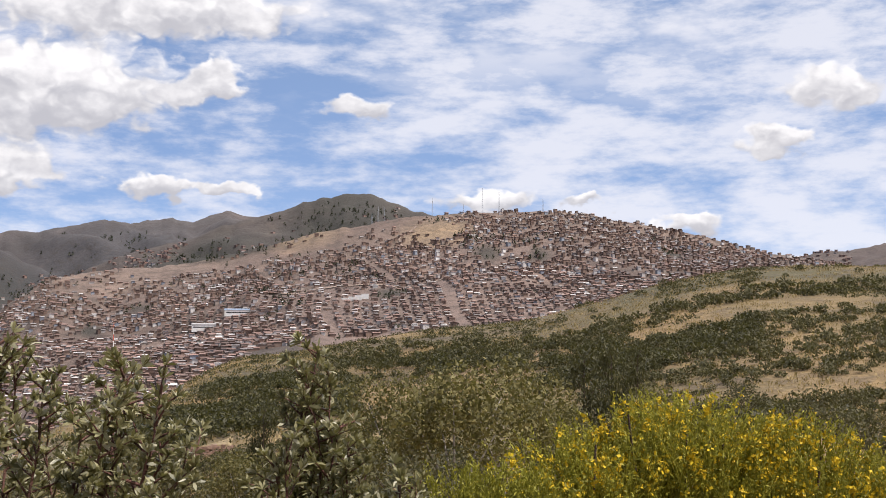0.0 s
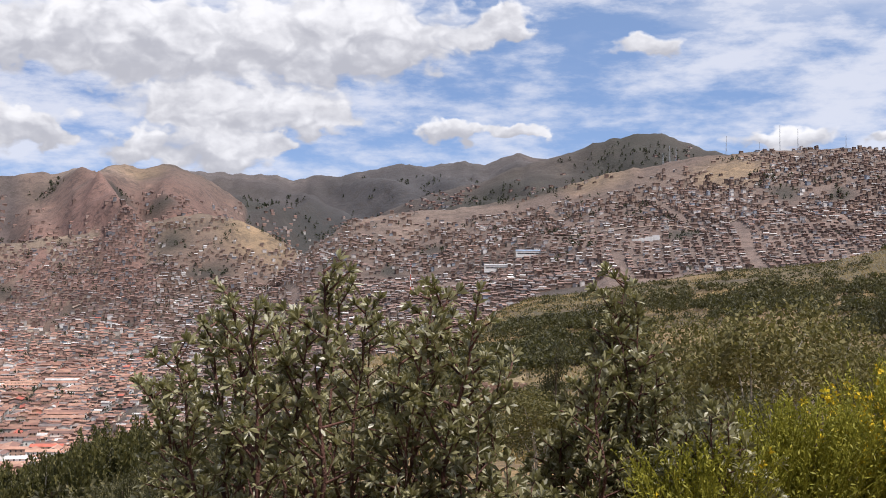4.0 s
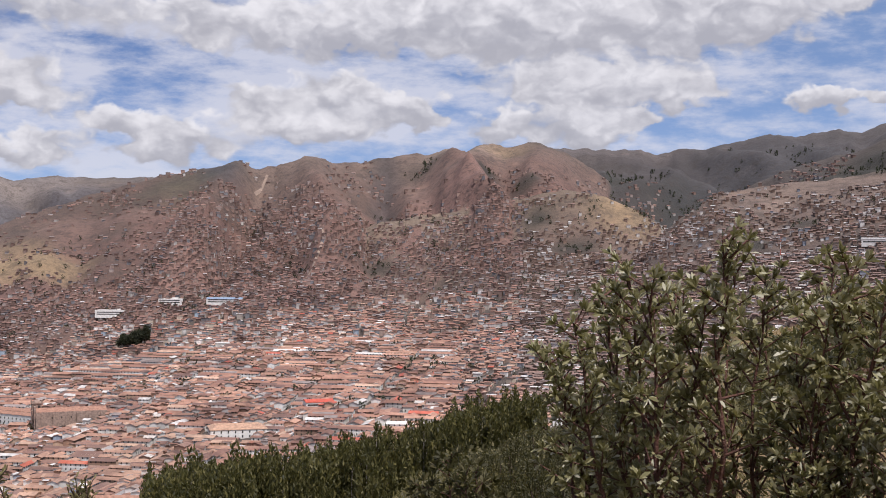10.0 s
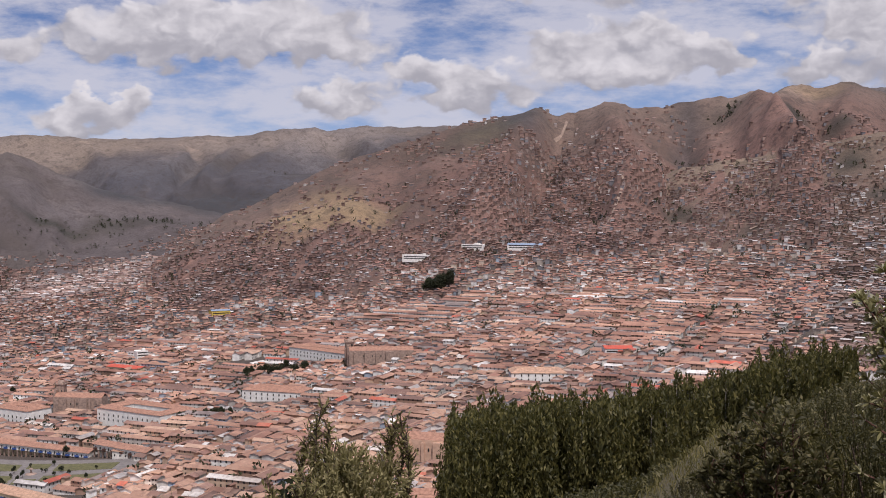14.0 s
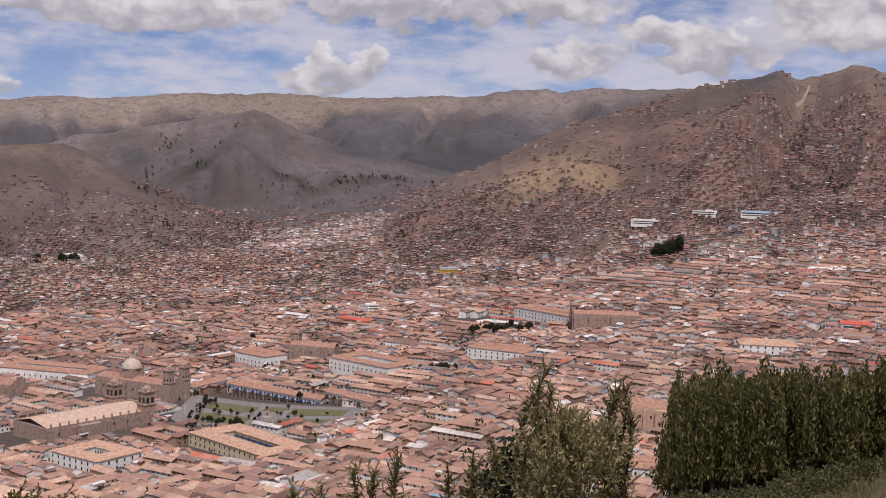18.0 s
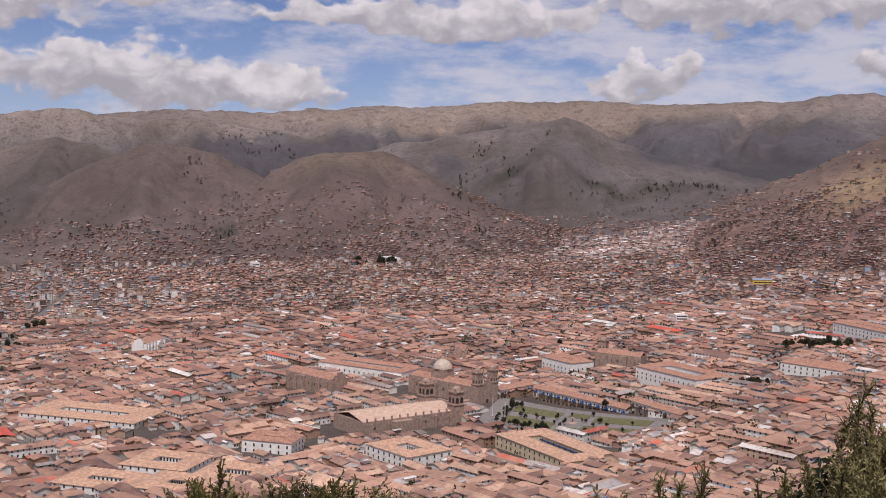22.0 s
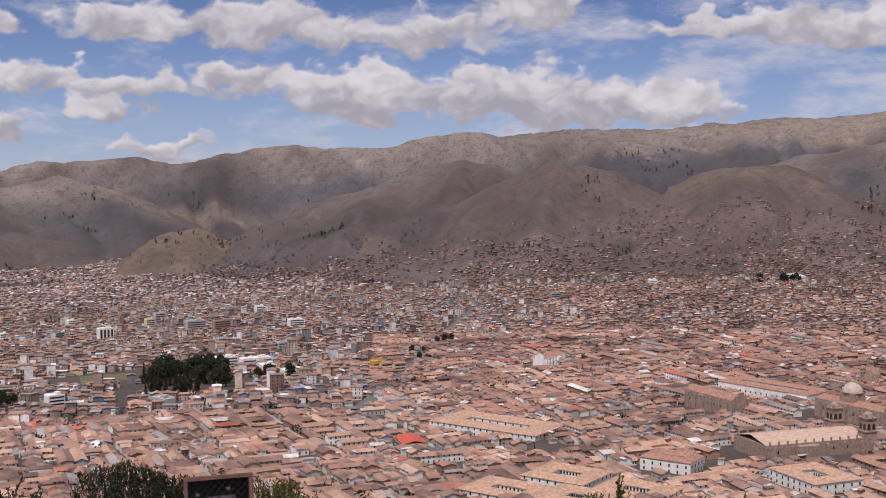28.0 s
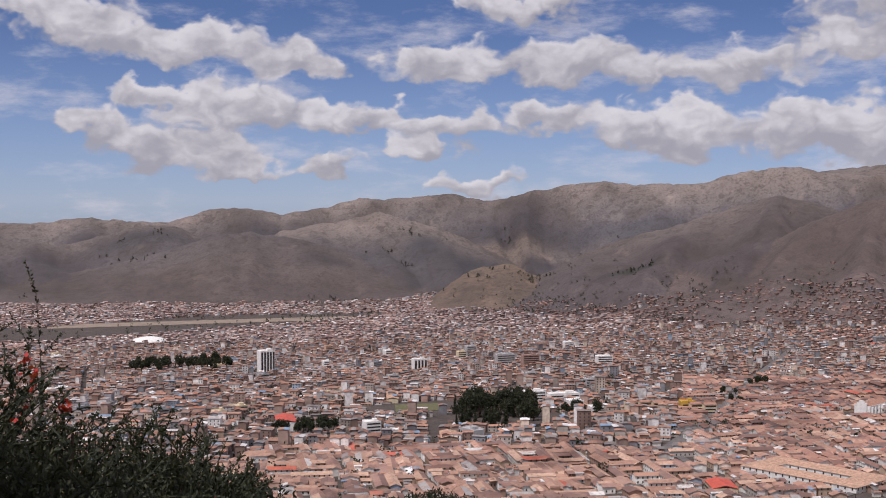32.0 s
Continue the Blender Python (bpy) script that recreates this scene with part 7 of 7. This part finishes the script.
flats("tower_block", "tall white tower block with dark glazed strips", 115.6, 1756, 22, 16, 34, WHITEWASH, strips=5)
flats("flats", "white block of flats with a dark side", 108.3, 1709, 20, 12, 20, WHITEWASH, strips=4)
flats("flats", "brown brick block of flats", 103.0, 1683, 24, 12, 21, simple("brick", (0.34, 0.22, 0.18), 0.9, 0.5, 0.2))
flats("flats", "grey concrete block of flats", 104.2, 1735, 28, 12, 19)
flats("flats", "white concrete block of flats", 99.5, 1700, 22, 12, 15, WHITEWASH)
flats("office_block", "white office building with long window bands", 102.9, 1310, 28, 13, 12, WHITEWASH)
flats("office_block", "pale office building with long window bands", 101.4, 1300, 34, 12, 10, WHITEWASH)
flats("ribbed_hall", "grey hall with ribbed concrete walls", 105.8, 1035, 20, 13, 9, CONCRETE, strips=7, turn=0.9)
flats("brick_hall", "long red-brown hall with a tiled roof", 106.9, 1008, 30, 14, 8, ANDESITE, TERRA_L, turn=0.35)
flats("school_block", "cream school building with a pale tiled roof", 109.6, 1375, 52, 13, 7, CREAM, TERRA_L, turn=0.35)
flats("school_block", "cream school wing with a pale tiled roof", 111.6, 1370, 40, 12, 7, CREAM, TERRA_L, turn=0.35)
flats("market_hall", "white hall with a red sheet roof", 114.7, 1137, 38, 18, 10, WHITEWASH, REDROOF, turn=0.5)
flats("white_block", "white stepped building among tiled roofs", 110.6, 1085, 14, 12, 12, WHITEWASH)
flats("white_block", "white building with dark windows", 109.6, 1055, 22, 11, 7, WHITEWASH, turn=0.35)
flats("ochre_house", "yellow apartment house beside the avenue", 95.6, 1215, 14, 11, 11, simple("ochre_plaster", (0.55, 0.34, 0.06), 0.9, 0.5, 0.15))
for k in range(6):
    flats("cream_flats", "cream apartment house with a tiled roof", 94.6 + 0.62 * k + (0.5 if k > 1 else 0), 1205 + 4 * k, 12, 11, 9.5, CREAM, TERRA)
flats("long_white_house", "long white house with dark doorways", 95.8, 1150, 52, 9, 6.5, WHITEWASH, TERRA, turn=0.9)
flats("red_roof_hall", "low hall with a bright red roof", 94.0, 795, 24, 16, 5, CREAM, REDROOF, turn=0.3)
flats("red_roof_hall", "hall with a long red roof", 62.8, 1281, 42, 16, 7, CREAM, REDROOF, turn=0.4)
flats("red_roof_hall", "white hall with a red roof", 39.7, 1037, 24, 16, 7, WHITEWASH, REDROOF, turn=0.9)
flats("blue_roof_hall", "long hall with a blue sheet roof", 44.1, 1862, 54, 20, 6, WHITEWASH, BLUEROOF, turn=0.6)
flats("white_hall", "long white hall below the ridge", 49.1, 1865, 56, 14, 7, WHITEWASH, turn=0.6)
flats("white_hall", "white warehouse below the ridge", 46.6, 1856, 34, 14, 6, WHITEWASH, turn=0.6)
flats("hill_school", "long white school building with a grey roof", 12.3, 1473, 40, 12, 5, WHITEWASH, BLUEROOF, turn=0.15)
flats("hill_school", "white school wing with a grey roof", 13.9, 1450, 34, 12, 5, WHITEWASH, CONCRETE, turn=0.15)
flats("white_villa", "large white building at the foot of the hill", 76.1, 2247, 44, 18, 9, WHITEWASH, turn=0.3)
flats("white_villa", "white building on the valley floor", 82.5, 2200, 14, 12, 14, WHITEWASH)
flats("painted_house", "blue and yellow house among red roofs", 58.6, 1630, 26, 12, 11, simple("yellow_paint", (0.6, 0.45, 0.1), 0.9, 0.4, 0.15), BLUEROOF)
# newer blocks between the older houses
PAINTS = [WHITEWASH, CONCRETE, CREAM, simple("brown_brick", (0.34, 0.22, 0.18), 0.9, 0.5, 0.2), PINKSTONE, simple("grey_plaster", (0.30, 0.30, 0.31), 0.9, 0.5, 0.2)]
kinds_ = ["white painted concrete block with window bands", "grey concrete block with window bands", "cream plastered block with window bands", "brown brick block with window bands", "pink plastered block with window bands", "dark grey plastered block with window bands"]
gb = np.random.default_rng(77)
for k in range(54):
    if k < 44:
        a_, r_ = gb.uniform(97, 130), gb.uniform(1150, 2150)
    else:
        a_, r_ = gb.uniform(58, 97), gb.uniform(1350, 2150)
    x, y = -math.sin(radians(a_)) * r_, math.cos(radians(a_)) * r_
    if free_gap(np.array(x), np.array(y)) < 10:
        continue
    big = gb.uniform() < 0.3
    flats("apartment_block", kinds_[k % 6], a_, r_, gb.uniform(24, 42) if big else gb.uniform(11, 19), gb.uniform(10, 14), gb.choice([5, 6, 8]) if big else gb.choice([9, 9, 12, 15]), PAINTS[k % 6])["group"] = "newer blocks"
x, y, z = spot_at(121.0, 2372)
arena = thing("arena", (x, y, z), "wide shallow white arena dome", "building")
dome_mesh("roof_shell", arena, WHITEWASH, 0, 0, 3, 34, 10, 24, 5)
solid("ring_wall", arena, CONCRETE, [(0, 0, -3, 60, 40, 8)])
fx, fy, _ = spot_at(108.4, 1295)
d1, d2 = np.array([math.cos(0.35), math.sin(0.35)]), np.array([-math.sin(0.35), math.cos(0.35)])
quad = [tuple(np.array([fx, fy]) + d1 * a * 36 + d2 * b * 24) for a, b in ((-1, -1), (1, -1), (1, 1), (-1, 1))]
tagged(slab("sports_field", LAWN, quad, 0.5), "green sports field beside the school", "field", kind="structure")
rx0 = [spot_at(125.5, 2780)[:2], spot_at(111.5, 2880)[:2], spot_at(111.5, 2990)[:2], spot_at(125.5, 2890)[:2]]
tagged(slab("runway", simple("runway_grass", (0.27, 0.21, 0.16), 0.95, 0.05, 0.2), rx0, 0.8), "pale brown airfield strip on the valley floor", "runway", kind="structure")

# parks and single trees in the town
def grove(n, az, r, da, dr, kinds, s0, s1, group):
    for k in range(n):
        plant(kinds[k % len(kinds)], az + gr.uniform(-da, da), r + gr.uniform(-dr, dr), gr.uniform(s0, s1), group)


grove(60, 104.7, 1165, 1.9, 72, DARKT + CYPR + CYPR, 0.9, 2.0, "dark park trees")
grove(10, 100.6, 1165, 0.9, 18, DARKT + CYPR, 0.9, 1.4, "dark park trees")
grove(12, 113.6, 1108, 1.4, 16, DARKT, 0.85, 1.25, "trees by the hall")
grove(50, 119.5, 1838, 2.3, 30, DARKT + CYPR, 1.2, 1.7, "tree belt")
grove(24, 55.9, 1135, 1.5, 18, DARKT, 0.5, 0.95, "trees of the church square")
grove(15, 59.2, 940, 1.4, 12, DARKT, 0.4, 0.7, "trees of the small square")
grove(14, 48.26, 1630, 0.55, 8, DARKT, 1.3, 1.9, "tree clump")
grove(12, 76.8, 2230, 1.5, 22, CYPR + DARKT, 0.9, 1.5, "trees at the foot of the hill")
grove(9, 93.6, 1330, 0.6, 60, DARKT, 0.5, 0.75, "avenue trees")
grove(5, 92.3, 1480, 0.5, 20, DARKT, 0.7, 1.0, "avenue trees")
grove(60, 80, 1100, 50, 480, DARKT + CYPR, 0.3, 0.65, "garden trees")

# masts on the crest
for az_, h_ in ((3.3, 30), (0.9, 42), (0.1, 34), (5.9, 26), (5.6, 22), (6.2, 18), (-2.0, 22), (1.8, 16)):
    r_ = float(np.interp(az_, [-20, 26], [2100, 1900]))
    x, y, z = spot_at(az_, r_)
    mast = thing("radio_mast", (x, y, z - 0.5), "slender grey lattice radio mast", "mast", "masts on the hilltop")
    for k in range(3):
        a = k * 2.094
        V, Q = tubes([((1.1 * math.cos(a), 1.1 * math.sin(a), 0), (0.25 * math.cos(a), 0.25 * math.sin(a), h_), 0.22, 0.14)], 5)
        part("leg", quads_mesh("leg", V, Q, [STEEL]), mast)
    segs = []
    for k in range(12):
        f, f2 = k / 12, (k + 1) / 12
        a, b = k * 2.094, (k + 1) * 2.094
        q0, q1 = 1.1 - 0.85 * f, 1.1 - 0.85 * f2
        segs.append(((q0 * math.cos(a), q0 * math.sin(a), f * h_), (q1 * math.cos(b), q1 * math.sin(b), f2 * h_), 0.12, 0.12))
    V, Q = tubes(segs, 4)
    part("lattice", quads_mesh("lattice", V, Q, [STEEL]), mast)
x, y, z = spot_at(18.1, 1350)
mast = thing("radio_mast", (x, y, z), "red and white banded mast above the houses", "mast")
for k in range(6):
    V, Q = tubes([((0, 0, k * 7), (0, 0, k * 7 + 7), 0.75 - 0.1 * k, 0.65 - 0.1 * k)], 6)
    part("mast_section", quads_mesh("mast_section", V, Q, [REDROOF if k % 2 else WHITEWASH]), mast)

# trees scattered on the far hills
n = 60000
a, r = np.radians(gr.uniform(-14, 130, n)), gr.uniform(1250, 4300, n)
x, y = -np.sin(a) * r, np.cos(a) * r
z = ground_z(x, y)
up = z - floor_z(np.degrees(a), r)
hollow = (ground_z(x + 45, y) + ground_z(x - 45, y) + ground_z(x, y + 45) + ground_z(x, y - 45)) / 4 - z
wood = 0.7 * fbm(x / 260, y / 260, 131, 3) + 0.35 * vnoise(x / 40, y / 40, 133) + 0.03 * np.clip(hollow, -6, 6)
for a0, r0, wa, wr, col_, amt in HILL_PATCHES:
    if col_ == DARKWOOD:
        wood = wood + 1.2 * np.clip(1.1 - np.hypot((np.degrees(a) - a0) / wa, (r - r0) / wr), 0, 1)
ok = (up > 4) & (wood > 0.44)
c = np.stack([x, y, z], -1)[ok]
k = np.repeat(c, 14, 0)
hgt = np.repeat(gr.uniform(4, 10, len(c)) * np.interp(np.hypot(c[:, 0], c[:, 1]), [1500, 3500], [0.8, 1.2]), 14)
q = gr.normal(size=k.shape) * np.array([0.2, 0.2, 0.0]) * hgt[:, None]
q[:, 2] = gr.uniform(0.1, 1.0, len(k)) * hgt
q[:, :2] *= (1.25 - q[:, 2:3] / hgt[:, None])
V, Q = cards(k + q, hgt * 0.42, gr, up=0.8, aspect=0.6)
tagged(new("hill_trees", quads_mesh("hill_trees", V, Q, [LEAF_DARK])), "dark trees scattered on the far hillsides", "trees", kind="stuff")


# an unseen broad tree, added at the back of the path to shade the thicket
tagged(plant(DARKT[0], -147, 5.2, 0.82, "", -0.3), "unseen broad tree added behind the path to cast shade", "tree")


# ---------------------------------------------------------------- floodlight on the slope
x, y, z = spot_at(103.4, 6.2)
lamp = thing("floodlight", (x, y, -1.80), "rusty square floodlight behind a wire mesh guard", "floodlight", turn=radians(103.4) + 0.12)
lamp.rotation_euler = (radians(-16), radians(-1.5), radians(103.4) + 0.04)
RUST = simple("rusty_steel", (0.16, 0.085, 0.065), 0.75, 12, 0.35, metal=0.3)
BLACKED = simple("sooty_interior", (0.02, 0.02, 0.022), 0.6, 8, 0.3)
CHROME = simple("worn_reflector", (0.66, 0.66, 0.66), 0.35, 10, 0.3, metal=0.25)
DARKWIRE = simple("dark_wire", (0.06, 0.055, 0.05), 0.6, 10, 0.3, metal=0.4)
S = 0.335
for nm, bx in (("frame_bar", (0, 0, S / 2 - 0.012, S, 0.16, 0.024)), ("frame_bar", (0, 0, -S / 2 - 0.012, S, 0.16, 0.024)), ("frame_bar", (-S / 2 + 0.010, 0, -S / 2 + 0.012, 0.020, 0.16, S - 0.024)), ("frame_bar", (S / 2 - 0.010, 0, -S / 2 + 0.012, 0.020, 0.16, S - 0.024))):
    solid(nm, lamp, RUST, [bx], 0.003)
solid("back_plate", lamp, BLACKED, [(0, 0.07, -S / 2 + 0.012, S - 0.04, 0.012, S - 0.024)])
solid("reflector", lamp, CHROME, [(0.01, 0.045, -0.02, 0.15, 0.04, 0.10)], 0.006, "dull steel reflector")
solid("lamp_tube", lamp, CHROME, [(0.005, 0.02, -0.065, 0.19, 0.035, 0.035)], 0.010, "glass lamp tube")
solid("lamp_holder", lamp, CHROME, [(-0.04, 0.02, -0.135, 0.09, 0.03, 0.030)], 0.008)
solid("lamp_holder", lamp, CHROME, [(0.07, 0.02, -0.115, 0.04, 0.03, 0.025)], 0.008)
solid("bolt", lamp, CHROME, [(-0.10, 0.05, 0.085, 0.018, 0.02, 0.016)])
solid("bolt", lamp, CHROME, [(0.05, 0.05, 0.105, 0.022, 0.02, 0.016)])
segs = []
for k in range(-9, 10):
    for sgn in (-1, 1):
        pts = []
        x0 = k * 0.036
        for e in (-1, 1):
            xx, zz = x0 + e * S / 2 * sgn, e * S / 2
            pts.append((xx, zz))
        (xa, za), (xb, zb) = pts
        # end at the rim
        ta = [t for t in np.linspace(0, 1, 41) if abs(xa + (xb - xa) * t) <= S / 2 - 0.01]
        if len(ta) > 2:
            f0, f1 = ta[0], ta[-1]
            segs.append(((xa + (xb - xa) * f0, -0.072, za + (zb - za) * f0), (xa + (xb - xa) * f1, -0.072, za + (zb - za) * f1), 0.0011, 0.0011))
V, Q = tubes(segs, 4)
part("wire_mesh", quads_mesh("wire_mesh", V, Q, [DARKWIRE]), lamp, "diamond wire mesh")
post_h = -1.80 - z
V, Q = tubes([((0, 0.03, -S / 2 - 0.01), (0.02, 0.05, -post_h - 0.3), 0.022, 0.022)], 8)
part("post", quads_mesh("post", V, Q, [RUST]), lamp)
solid("bracket", lamp, STEEL, [(0.06, 0.0, -S / 2 - 0.05, 0.20, 0.05, 0.03)], 0.004)


# ---------------------------------------------------------------- tracks, walls and small trees of the far slopes
DIRT = simple("dirt_track", (0.29, 0.215, 0.17), 0.95, 0.1, 0.2)
TRACKS = [([(1.6, 2020), (1.9, 1960), (2.3, 1900)], 3.0), ([(5.3, 1700), (4.6, 1760), (4.9, 1830), (4.0, 1900)], 2.5), ([(18, 1600), (14, 1560), (10, 1540), (6, 1520), (2, 1540)], 5.0), ([(26, 2050), (30, 2000), (34, 1960)], 3.0),
          ([(42.2, 2745), (42.4, 2705), (42.8, 2655)], 5.0), ([(38.5, 2500), (37.5, 2440), (38.6, 2380), (37.2, 2320)], 3.0), ([(40.8, 2250), (39.5, 2100), (40.4, 1950)], 3.5), ([(34.6, 2300), (33.6, 2200), (34.8, 2080)], 3.0)]
for pts, hw in TRACKS:
    co = []
    for (a0, r0), (a1, r1) in zip(pts, pts[1:]):
        for f in np.linspace(0, 1, 14)[:-1]:
            a, r = radians(a0 + (a1 - a0) * f), r0 + (r1 - r0) * f
            co.append((-math.sin(a) * r, math.cos(a) * r))
    co = np.array(co)
    d = np.gradient(co, axis=0)
    d /= np.linalg.norm(d, axis=1, keepdims=True)
    nrm = np.stack([-d[:, 1], d[:, 0]], -1) * hw * 0.6
    two = np.stack([co - nrm, co + nrm], 1).reshape(-1, 2)
    z = ground_z(two[:, 0], two[:, 1]) + 1.2
    m = len(co)
    tagged(new("road", quads_mesh("road", np.column_stack([two, z]), np.array([(2 * i, 2 * i + 1, 2 * i + 3, 2 * i + 2) for i in range(m - 1)]), [DIRT])), "pale dirt track on the hillside", "road", kind="structure")
zig = thing("zigzag_wall", spot_at(6.9, 1449), "white zigzag stair wall among the hill houses", "wall")
for k in range(4):
    solid("wall_panel", zig, WHITEWASH, [(-14 + 8 * k, 3.0 * (k % 2), -2 + 1.6 * k, 8.6, 1.2, 6)])
# trees between the houses
n = 16000
a, r = np.radians(gr.uniform(-10, 131, n)), np.sqrt(gr.uniform(540 ** 2, 3300 ** 2, n))
x, y = -np.sin(a) * r, np.cos(a) * r
z = ground_z(x, y)
ok = (z - floor_z(np.degrees(a), r) < 120) & (fbm(x / 120, y / 120, 141, 3) + 0.25 * gr.normal(size=n) > np.where(r < 1000, 0.24, np.where(np.degrees(a) < 26, 0.36, 0.08))) & (r > np.where(np.degrees(a) < 34, 1000, 540)) & (free_gap(x, y) > 1)
c = np.stack([x, y, z], -1)[ok]
k = np.repeat(c, 16, 0)
hgt = np.repeat(gr.uniform(4.5, 10.5, len(c)), 16)
q = gr.normal(size=k.shape) * np.array([0.2, 0.2, 0.0]) * hgt[:, None]
q[:, 2] = gr.uniform(0.25, 1.0, len(k)) * hgt
V, Q = cards(k + q, hgt * 0.3, gr, up=0.5, aspect=0.65)
tagged(new("town_trees", quads_mesh("town_trees", V, Q, [LEAF_DARK])), "dark trees standing between distant houses", "trees", kind="stuff")
